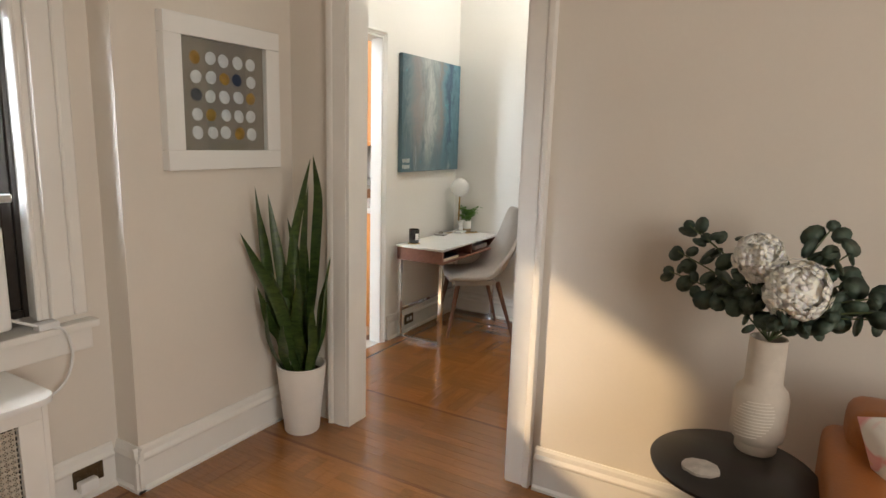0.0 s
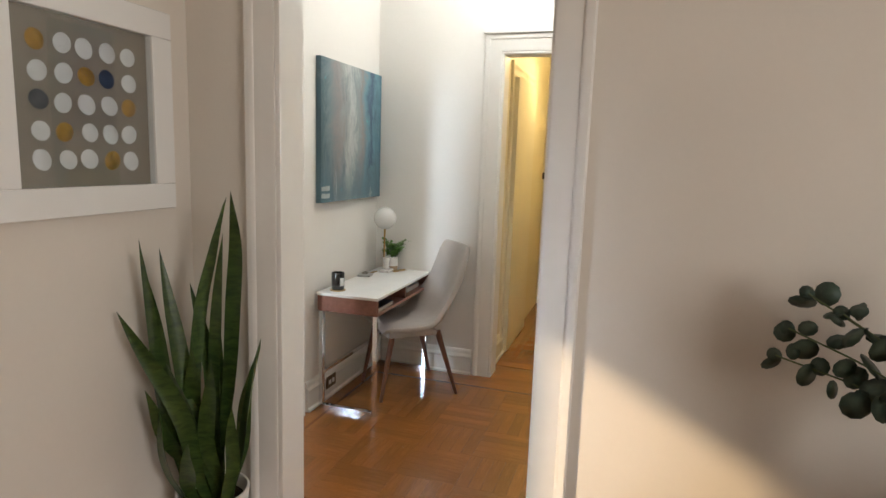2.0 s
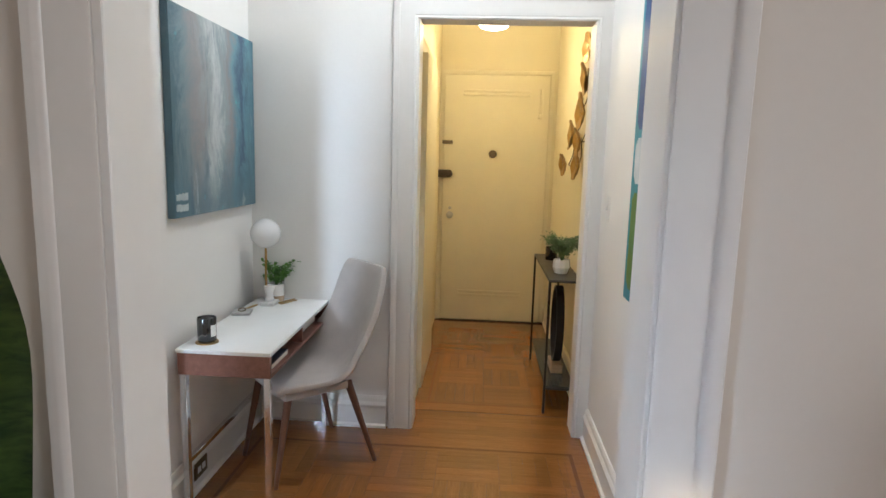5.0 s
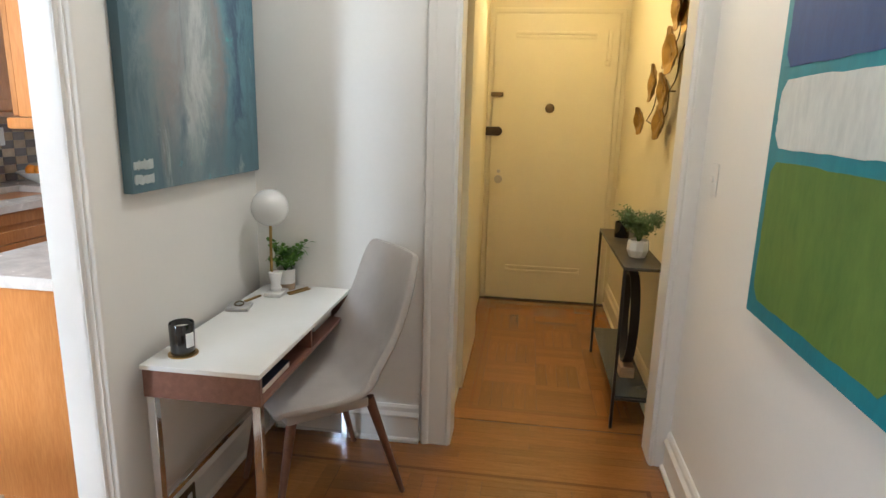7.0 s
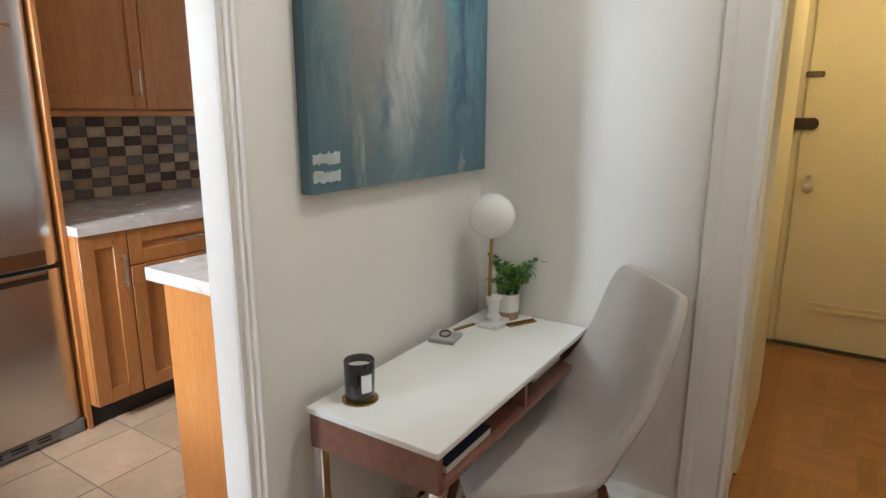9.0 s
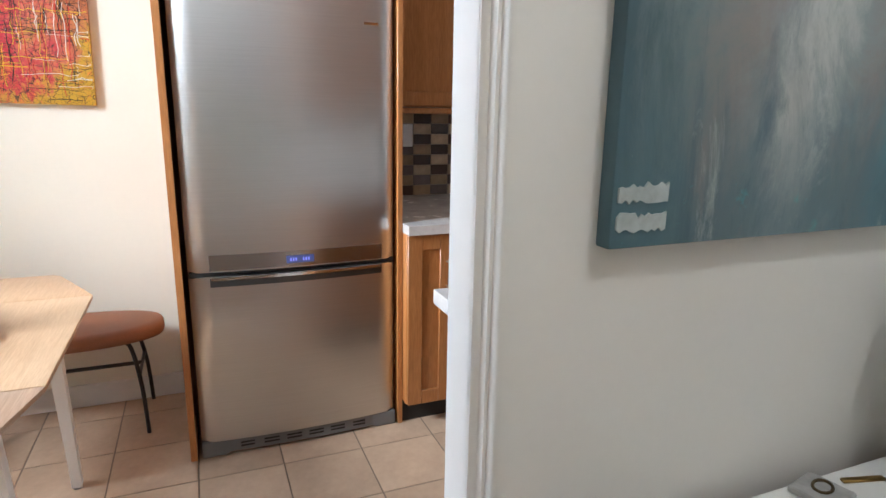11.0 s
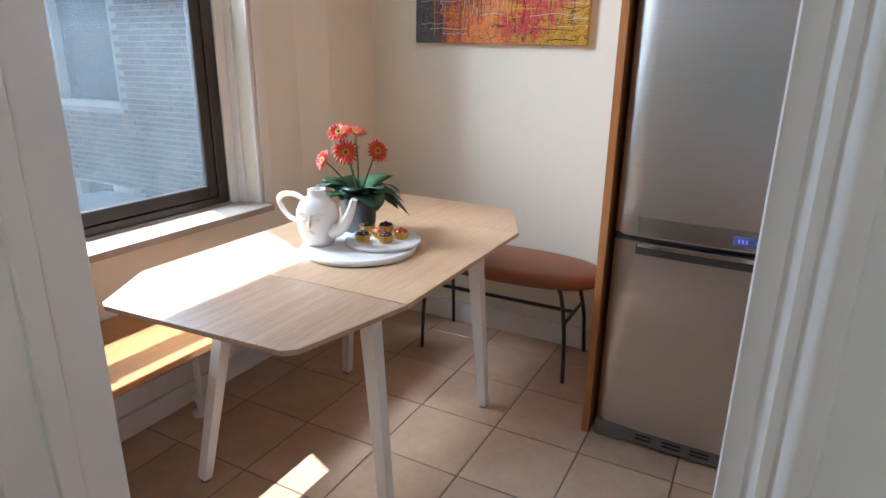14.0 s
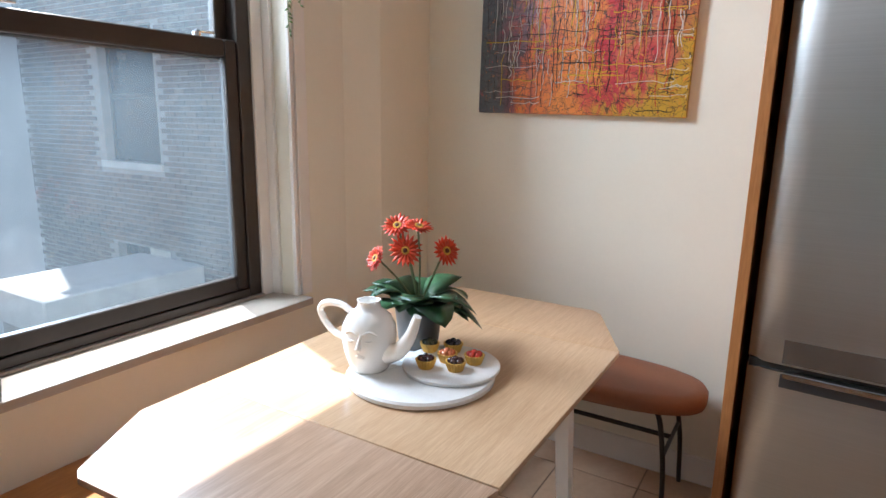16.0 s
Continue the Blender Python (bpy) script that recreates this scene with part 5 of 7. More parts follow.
def radiator_cover():
    t = thing("radiator_cover", Matrix(), "white radiator cover with a perforated metal grille", "radiator cover")
    x0, x1, y0, y1, z = -1.965, -1.66, -0.1, 1.435, 0.605
    poly = []
    r = 0.06
    for cx, cy, a0 in ((x1 + 0.03 - r, y1 + 0.025 - r, 0),):
        for k in range(9):
            a = a0 + math.pi / 2 * k / 8
            poly.append((cx + r * math.cos(a), cy + r * math.sin(a)))
    poly = [(x0, y0 - 0.02), (x1 + 0.03, y0 - 0.02)] + poly + [(x0, y1 + 0.025)]
    part("top", prism(poly, z - 0.022, z, 0.004), LACQUER, t, "white top board with rounded corners")
    b = z - 0.022
    part("side_panel", cube(x0, x1, y1 - 0.018, y1, 0, b, 0.002), TRIM, t)
    part("side_panel", cube(x0, x1, y0, y0 + 0.018, 0, b, 0.002), TRIM, t)
    bm = bmesh.new()
    for s in ((y0 + 0.018, y1 - 0.018, b - 0.05, b), (y0 + 0.018, y1 - 0.018, 0.0, 0.07), (y1 - 0.085, y1 - 0.018, 0.07, b - 0.05), (y0 + 0.018, y0 + 0.085, 0.07, b - 0.05)):
        box(bm, x1 - 0.018, x1, s[0], s[1], s[2], s[3], 0.001)
    part("front_frame", bm, TRIM, t)
    bm = bmesh.new()
    ga, gb, za, zb = y0 + 0.085, y1 - 0.085, 0.07, b - 0.05
    p = 0.018
    k = 0
    y = gb - 0.75
    # crossing bars in three directions make the star-shaped holes
    while y < gb:
        box(bm, x1 - 0.012, x1 - 0.009, y, y + 0.0045, za, zb)
        y += p
    zz = za
    while zz < zb:
        box(bm, x1 - 0.0118, x1 - 0.0088, gb - 0.75, gb, zz, zz + 0.0045)
        zz += p
    for sgn in (1, -1):
        y = gb - 0.75
        while y < gb - 0.02:
            zz = za
            while zz < zb - p:
                c = Matrix.Translation((x1 - 0.0105, y + p / 2 + 0.002, zz + p / 2 + 0.002)) @ Matrix.Rotation(sgn * math.pi / 4, 4, "X")
                s = bmesh.new()
                bmesh.ops.create_cube(s, size=1.0, matrix=Matrix.Diagonal((0.0022, 0.0035, p * 1.2, 1)))
                for v in s.verts:
                    v.co = c @ v.co
                nv = [bm.verts.new(v.co) for v in s.verts]
                s.verts.index_update()
                for f in s.faces:
                    bm.faces.new([nv[v.index] for v in f.verts])
                s.free()
                zz += p
            y += p
    part("grille", bm, plain("grille_paint", (0.50, 0.45, 0.37), 0.45, var=0.05), t, "perforated beige metal grille", False)
    # near-black block puts shade behind the grille holes
    part("core", cube(x0 + 0.04, x1 - 0.06, y0 + 0.05, y1 - 0.05, 0.02, 0.50), DARKGAP, t, "near-black block standing for the unlit inside")
    return t


radiator_cover()
acu = thing("air_conditioner", Matrix(), "grey window air conditioner standing in the lower sash", "air conditioner")
part("body", cube(-2.30, -2.03, 1.06, 1.50, 0.745, 1.16, 0.01, 2), plain("ac_metal", (0.22, 0.23, 0.24), 0.35, 0.7), acu)
part("front", cube(-2.03, -1.90, 1.08, 1.47, 0.755, 1.10, 0.015, 3), WHITEPLASTIC, acu, "white front cover")
for k in range(9):
    part("fin", cube(-2.035, -2.022, 1.475 + 0.0025 * k, 1.4765 + 0.0025 * k, 0.78, 1.13), CHROME, acu)
part("top_strip", cube(-2.05, -2.02, 1.03, 1.56, 1.16, 1.19, 0.004), NICKEL, acu, "grey sealing strip")
cord = thing("power_cord", Matrix(), "white power cord hanging over the window stool", "cord")
part("cable", tube(arc([(-1.97, 1.46, 0.79), (-1.955, 1.545, 0.745), (-1.945, 1.60, 0.725), (-1.93, 1.645, 0.70), (-1.925, 1.66, 0.60), (-1.935, 1.62, 0.50), (-1.95, 1.52, 0.45), (-1.955, 1.46, 0.44)], 8), 0.005, 8), WHITEPLASTIC, cord)
part("plug_box", cube(-1.985, -1.94, 1.565, 1.635, 0.7155, 0.74, 0.005, 2), WHITEPLASTIC, cord, "white in-line safety plug")


def outlet(name, m, label, material, plug=False):
    t = thing(name, m, label, "outlet")
    part("plate", cube(-0.058, 0.058, -0.006, 0, -0.036, 0.036, 0.003, 2), material, t)
    for x in (-0.02, 0.02):
        part("socket", cube(x - 0.014, x + 0.014, -0.009, -0.005, -0.014, 0.014, 0.002), WHITEPLASTIC if not plug else OLDBRASS, t)
    if plug:
        part("plug", cube(-0.05, 0.02, -0.04, -0.006, -0.05, -0.005, 0.008, 2), WHITEPLASTIC, t, "white adapter plug")
    return t


outlet("outlet", pose(-1.968, 1.70, 0.10, 0, 0, 90), "tarnished brass outlet plate with a white adapter in the baseboard", OLDBRASS, True)
outlet("outlet", pose(-2.08, 4.13, 0.095, 0, 0, 90), "small brass outlet plate in the baseboard under the desk", OLDBRASS)
sw = thing("light_switch", pose(-0.33, 4.63, 1.22, 0, 0, -90), "small painted-over light switch plate", "light switch")
part("plate", cube(-0.035, 0.035, -0.005, 0, -0.057, 0.057, 0.003, 2), TRIM, sw)
part("toggle", cube(-0.005, 0.005, -0.014, -0.004, -0.008, 0.012, 0.002), TRIM, sw)


def side_table():
    t = thing("side_table", pose(0.20, 2.265, 0), "small round side table with a dark top", "side table")
    part("tabletop", lathe([(0, 0.53), (0.19, 0.53), (0.213, 0.535), (0.216, 0.545), (0.21, 0.55), (0, 0.55)], 64), DARKTOP, t, "dark round top")
    part("pedestal", lathe([(0.02, 0.02), (0.02, 0.53)], 20), BLACKM, t)
    part("base", lathe([(0, 0), (0.15, 0), (0.15, 0.012), (0.03, 0.022), (0, 0.022)], 40), BLACKM, t)
    return t


side_table()
co = thing("coaster", pose(0.127, 2.19, 0.55), "white agate coaster on the dark side table", "coaster")
rng = random.Random(8)
part("slab", prism([((0.050 + rng.uniform(-0.003, 0.003)) * math.cos(2 * math.pi * k / 26), (0.044 + rng.uniform(-0.003, 0.003)) * math.sin(2 * math.pi * k / 26)) for k in range(26)], 0, 0.009, 0.002), plain("agate", (0.62, 0.58, 0.53), 0.3, var=0.2, scale=30), co)


def bouquet():
    t = thing("flower_vase", pose(0.248, 2.40, 0.55), "tall ribbed cream vase with white hydrangeas and eucalyptus", "vase")
    part("vase", lathe([(0, 0), (0.052, 0), (0.056, 0.006), (0.056, 0.03), (0.060, 0.034), (0.070, 0.045), (0.073, 0.06), (0.073, 0.165), (0.068, 0.185), (0.055, 0.20), (0.050, 0.21), (0.049, 0.34), (0.045, 0.34), (0.045, 0.24), (0, 0.24)], 48), plain("matt_stoneware", (0.62, 0.56, 0.48), 0.75, var=0.06, scale=20, bump=0.2), t, "matt cream stoneware vase")
    rib = plain("carved_line", (0.78, 0.73, 0.65), 0.7, var=0.04)
    for k in range(12):
        z = 0.06 + k * 0.0098
        half = 0.75 * math.sqrt(max(0.05, 1 - ((k - 5.5) / 6.5) ** 2))
        mid = -1.95 + 0.03 * k
        part("carved_line", tube([(0.0735 * math.cos(mid + half * s / 6), 0.0735 * math.sin(mid + half * s / 6), z + 0.004 * s / 6) for s in range(-6, 7)], 0.0016, 6), rib, t)
    rng = random.Random(21)
    white = plain("hydrangea_petal", (0.92, 0.91, 0.85), 0.6, var=0.02, scale=30, bump=0.1)
    petal_bsdf = white.node_tree.nodes["Principled BSDF"]
    petal_bsdf.inputs["Subsurface Weight"].default_value = 0.5
    petal_bsdf.inputs["Subsurface Radius"].default_value = (0.03, 0.028, 0.022)
    for c, r in (((0.045, -0.075, 0.500), 0.078), ((-0.050, -0.03, 0.568), 0.062)):
        bm = bmesh.new()
        for _ in range(120):
            d = Vector((rng.gauss(0, 1), rng.gauss(0, 1), rng.gauss(0.2, 1))).normalized()
            p = Vector(c) + d * r * rng.uniform(0.82, 1.08)
            s = d.orthogonal().normalized()
            s = Matrix.Rotation(rng.uniform(0, 6.3), 3, d) @ s
            for q in range(4):
                w = Matrix.Rotation(q * math.pi / 2, 3, d) @ s
                nn = (d + w * rng.uniform(-0.5, 0.2)).normalized()
                oval_leaf(bm, p, (w + d * 0.12), nn, 0.023 * rng.uniform(0.8, 1.15), 0.024, 0.0008, 0, 3)
        lathe([(0, -r * 0.86)] + [(r * 0.86 * math.sin(math.pi * j / 8), -r * 0.86 * math.cos(math.pi * j / 8)) for j in range(1, 8)] + [(0, r * 0.86)], 14, bm, Matrix.Translation(c))
        part("flower_head", bm, white, t, "round white hydrangea head")
    ways = [(-0.25, 0.19, 0.21), (-0.19, 0.14, 0.18), (-0.28, 0.20, 0.12), (0.13, 0.04, 0.26), (0.18, 0.02, 0.20), (0.24, -0.06, 0.10), (0.27, -0.03, 0.04), (-0.16, 0.05, 0.02), (0.04, -0.12, 0.04), (0.15, -0.08, 0.04), (-0.05, 0.06, 0.20), (-0.30, 0.20, 0.05), (0.20, 0.05, 0.12), (0.32, -0.08, 0.08)]
    for w in ways:
        tip = Vector(w)
        line = arc([(0, 0, 0.33), Vector((tip.x * 0.4, tip.y * 0.4, 0.39 + max(0.02, tip.z * 0.55))), Vector((tip.x - 0.015, tip.y, 0.405 + tip.z))], 7)
        st = part("stem", tube(line, 0.0022, 6), STEM, t)
        bm = bmesh.new()
        for i in range(4, len(line)):
            if rng.random() < 0.06:
                continue
            d = Vector((rng.uniform(-0.7, 0.7), rng.uniform(-1.0, -0.1), rng.uniform(-0.5, 0.9))).normalized()
            off = (line[i] - line[i - 1]).cross(d).normalized() * (1 if i % 2 else -1) * rng.uniform(0.014, 0.034)
            disc_leaf(bm, line[i] + off + Vector((rng.uniform(-0.01, 0.01), rng.uniform(-0.015, 0.015), rng.uniform(-0.014, 0.014))), d, rng.uniform(0.021, 0.036), rng.uniform(0.70, 1.0))
        disc_leaf(bm, line[-1], (0.1, -0.8, 0.4), 0.018)
        part("leaf_spray", bm, EUCA, t, "spray of round grey-green eucalyptus leaves")
    return t


bouquet()


def armchair():
    t = thing("armchair", pose(0.405, 1.60, 0), "cognac leather armchair with a patterned cushion", "armchair")
    part("arm", cube(0, 0.15, 0.05, 0.88, 0.16, 0.66, 0.05, 4), SOFALEATHER, t)
    part("arm", cube(0.75, 0.90, 0.05, 0.88, 0.16, 0.66, 0.05, 4), SOFALEATHER, t)
    part("backrest", cube(0.05, 0.85, 0.70, 0.90, 0.20, 0.755, 0.06, 4), SOFALEATHER, t)
    part("seat", cube(0.152, 0.748, 0.05, 0.72, 0.18, 0.45, 0.05, 4), SOFALEATHER, t)
    for x in (0.06, 0.84):
        for y in (0.12, 0.82):
            part("leg", lathe([(0, 0), (0.016, 0), (0.024, 0.17), (0, 0.17)], 14, None, Matrix.Translation((x, y, 0))), LEGWOOD, t)
    return t


armchair()


def cushion_cloth():
    m, nt, b = nodes_of("pink_orange_cushion")
    n = noise_node(nt, 5.0, 3.0, (1, 1, 1), 0.5, 1.2)
    col = ramp(nt, n.outputs["Fac"], [(0.36, (0.80, 0.76, 0.70)), (0.46, (0.78, 0.74, 0.68)), (0.50, (0.75, 0.36, 0.34)), (0.58, (0.78, 0.42, 0.38)), (0.62, (0.70, 0.40, 0.10))])
    link(nt, col, b.inputs["Base Color"])
    b.inputs["Roughness"].default_value = 0.9
    f = noise_node(nt, 350.0)
    bumped(nt, b, f.outputs["Fac"], 0.4, 0.001)
    return m


cu = thing("cushion", pose(0.712, 2.16, 0.502, -14, -16, 0), "square white cushion with pink and orange shapes", "cushion")
bm = bmesh.new()
n = 16
grid = [[None] * (n + 1) for _ in range(n + 1)]
for s in (1, -1):
    for i in range(n + 1):
        for j in range(n + 1):
            u, v = -1 + 2 * i / n, -1 + 2 * j / n
            e = (1 - u ** 4) * (1 - v ** 4)
            if s == -1 and (i in (0, n) or j in (0, n)):
                continue
            vert = bm.verts.new((0.17 * u * (1 - 0.06 * (1 - abs(v))), -s * 0.065 * e ** 0.6, 0.17 + 0.17 * v * (1 - 0.06 * (1 - abs(u)))))
            if s == 1:
                grid[i][j] = (vert, vert)
            else:
                grid[i][j] = (grid[i][j][0], vert)
for i in range(n):
    for j in range(n):
        for q in (0, 1):
            bm.faces.new([grid[a][b][q] for a, b in ((i, j), (i + 1, j), (i + 1, j + 1), (i, j + 1))][:: 1 if q == 0 else -1])
bmesh.ops.recalc_face_normals(bm, faces=bm.faces[:])
part("cover", bm, cushion_cloth(), cu)


# ---- on the desk ----
DZ = 0.683
cd = thing("candle", pose(-1.985, 4.035, DZ), "black glass jar candle on a thin gold coaster", "candle")
part("coaster", lathe([(0, 0), (0.044, 0), (0.044, 0.004), (0, 0.004)], 32), BRASS, cd, "thin gold coaster")
part("jar", lathe([(0, 0.005), (0.033, 0.005), (0.036, 0.010), (0.037, 0.10), (0.0355, 0.102), (0.0335, 0.10), (0.033, 0.082), (0, 0.082)], 40), CANDLE, cd, "glossy black jar")
part("wax", lathe([(0, 0.0835), (0.0325, 0.0835), (0.0325, 0.0825)], 28), WAX, cd)
bm = bmesh.new()
for k in range(6):
    a0, a1 = -0.75 + 0.22 * k / 1.0 * 0.55, -0.75 + 0.22 * (k + 1) * 0.55
    vs = [bm.verts.new((0.0378 * math.cos(a), 0.0378 * math.sin(a), z)) for a, z in ((a0, 0.03), (a1, 0.03), (a1, 0.075), (a0, 0.075))]
    bm.faces.new(vs)
part("label", bm, WHITEPLASTIC, cd, "plain white label")
ds = thing("trinket_dish", pose(-2.022, 4.475, DZ, 0, 0, 12), "square grey marble dish holding a ring", "dish")
part("slab", cube(-0.042, 0.042, -0.042, 0.042, 0, 0.014, 0.003), plain("grey_marble", (0.42, 0.41, 0.40), 0.3, var=0.25, scale=12), ds)
bm = bmesh.new()
tube([(0.016 * math.cos(2 * math.pi * k / 20), 0.016 * math.sin(2 * math.pi * k / 20), 0.019 + 0.004 * math.sin(2 * math.pi * k / 20)) for k in range(21)], 0.003, 6, bm)
part("ring", bm, OLDBRASS, ds)
lm = thing("table_lamp", pose(-1.960, 4.670, DZ), "unlit globe table lamp, brass stem on a marble base", "table lamp")
part("base", cube(-0.036, 0.036, -0.045, 0.045, 0, 0.018, 0.003), MARBLE, lm, "white marble block")
part("bust", lathe([(0, 0.018), (0.020, 0.018), (0.024, 0.03), (0.017, 0.045), (0.020, 0.065), (0.026, 0.085), (0.027, 0.095), (0.022, 0.098), (0, 0.094)], 24), MARBLE, lm, "waisted white marble cup")
part("stem", tube(arc([(-0.016, 0.0, 0.09), (-0.018, 0.006, 0.18), (-0.018, 0.010, 0.29)], 6), 0.006, 10), BRASS, lm, "slim brass stem")
part("shade", lathe([(0.0, 0.283)] + [(0.073 * math.sin(math.pi * k / 20), 0.356 - 0.073 * math.cos(math.pi * k / 20)) for k in range(1, 20)] + [(0, 0.429)], 40, None, Matrix.Translation((-0.018, 0.010, 0))), plain("opal_glass", (0.80, 0.80, 0.78), 0.25, var=0.01), lm, "white opal glass globe")


def leafy(t, centre, spread, height, count, size, material, seed, name="leaf_spray", drop=0.2, sprays=9, loose=0.0, slim=0.62):
    rng = random.Random(seed)
    for b in range(sprays):
        bm = bmesh.new()
        a = 2 * math.pi * b / 9 + rng.uniform(-0.3, 0.3)
        reach = spread * rng.uniform(0.45, 1.0)
        tip = Vector((math.cos(a) * reach, math.sin(a) * reach, height * rng.uniform(0.45, 1.0)))
        line = arc([Vector(centre), Vector(centre) + Vector((tip.x * 0.35, tip.y * 0.35, tip.z * 0.7)), Vector(centre) + tip], 6)
        tube(line, 0.0013, 5, bm)
        for _ in range(count // sprays):
            p = line[rng.randint(4, len(line) - 1)] + Vector((rng.gauss(0, loose), rng.gauss(0, loose), rng.gauss(0, loose)))
            d = Vector((rng.gauss(0, 1), rng.gauss(0, 1), rng.gauss(0.3, 0.8))).normalized()
            oval_leaf(bm, p, d, Vector((rng.gauss(0, 0.5), rng.gauss(0, 0.5), 1)), size * rng.uniform(0.7, 1.2), size * slim, 0.0008, drop, 4)
        part(name, bm, material, t)


pl = thing("potted_plant", pose(-1.955, 4.762, DZ), "small leafy plant in a white and tan ceramic pot", "potted plant")
part("pot", lathe([(0, 0), (0.033, 0), (0.036, 0.004), (0.038, 0.03), (0.039, 0.088), (0.036, 0.088), (0.034, 0.07), (0, 0.07)], 32), CERAMIC, pl, "white ceramic pot")
part("foot_band", lathe([(0.0365, 0.0), (0.0372, 0.004), (0.0385, 0.028), (0.0372, 0.028)], 32), plain("tan_clay", (0.42, 0.30, 0.19), 0.7), pl, "bare tan clay band")
leafy(pl, (0, 0, 0.07), 0.100, 0.130, 320, 0.027, GREEN, 3, sprays=12, loose=0.006)
pn = thing("pen_tray", pose(-1.885, 4.728, DZ, 0, 0, 62), "slim brass pen tray", "pen tray")
part("tray", box(cube(-0.055, 0.055, -0.010, 0.010, 0, 0.004, 0.001), -0.055, 0.055, 0.007, 0.010, 0.004, 0.009), BRASS, pn)
pn2 = thing("letter_opener", pose(-2.025, 4.595, DZ, 0, 0, 75), "short brass letter opener", "letter opener")
part("blade", cube(-0.045, 0.045, -0.007, 0.007, 0, 0.006, 0.002), BRASS, pn2)
for nm, y, mat, lab, hh, dx in (("notebook", 4.10, plain("navy_cover", (0.02, 0.03, 0.07), 0.5), "navy notebook with white pages in the desk's cubby", 0.022, 0.03), ("notepad", 4.62, WAX, "stack of white note cards in the desk's cubby", 0.03, 0.0)):
    nb = thing(nm, pose(-1.83 + dx, y, DZ - 0.090 + 0.0005), lab, nm)
    part("pages", cube(-0.085, 0.085, -0.10, 0.10, 0.0, hh - 0.003, 0.001), WAX, nb)
    part("cover", cube(-0.087, 0.087, -0.102, 0.102, hh - 0.003, hh, 0.001), mat, nb)


# ---- on and above the console ----
cp = thing("potted_plant", pose(-0.435, 5.325, 0.78), "bushy green plant in a faceted white pot", "potted plant")
part("pot", lathe([(0, 0), (0.038, 0), (0.040, 0.004), (0.052, 0.035), (0.050, 0.07), (0.046, 0.082), (0.043, 0.082), (0.043, 0.06), (0, 0.06)], 10), GLAZE, cp, "faceted glossy white pot", False)
leafy(cp, (0, 0, 0.06), 0.125, 0.165, 1500, 0.022, FERN, 9, sprays=24, loose=0.010, slim=0.34)
cc = thing("candle", pose(-0.44, 5.80, 0.78), "squat black jar candle", "candle")
part("jar", lathe([(0, 0), (0.038, 0), (0.040, 0.004), (0.040, 0.085), (0.037, 0.085), (0.037, 0.07), (0, 0.07)], 28), CANDLE, cc)
rs = thing("ring_sculpture", pose(-0.43, 5.40, 0.163), "tall black ring sculpture on a wooden block", "sculpture")
part("block", cube(-0.035, 0.035, -0.09, 0.09, 0, 0.055, 0.003), wood("pale_block", (0.36, 0.22, 0.12), (0.5, 0.34, 0.2), 0.5), rs, "pale wooden block")
bm = bmesh.new()
q = []
for k in range(49):
    a = 2 * math.pi * k / 48
    ca, sa = math.sin(a), -math.cos(a)
    q.append([bm.verts.new((x, r * 0.62 * ca, 0.055 + 0.235 + r * sa)) for x, r in ((-0.022, 0.235), (0.022, 0.235), (0.022, 0.222), (-0.022, 0.222))] if k < 48 else q[0])
for a, b in zip(q, q[1:]):
    for j in range(4):
        bm.faces.new((a[j], a[(j + 1) % 4], b[(j + 1) % 4], b[j]))
bmesh.ops.recalc_face_normals(bm, faces=bm.faces[:])
part("ring", bm, BLACKM, rs, "flat black oval ring")


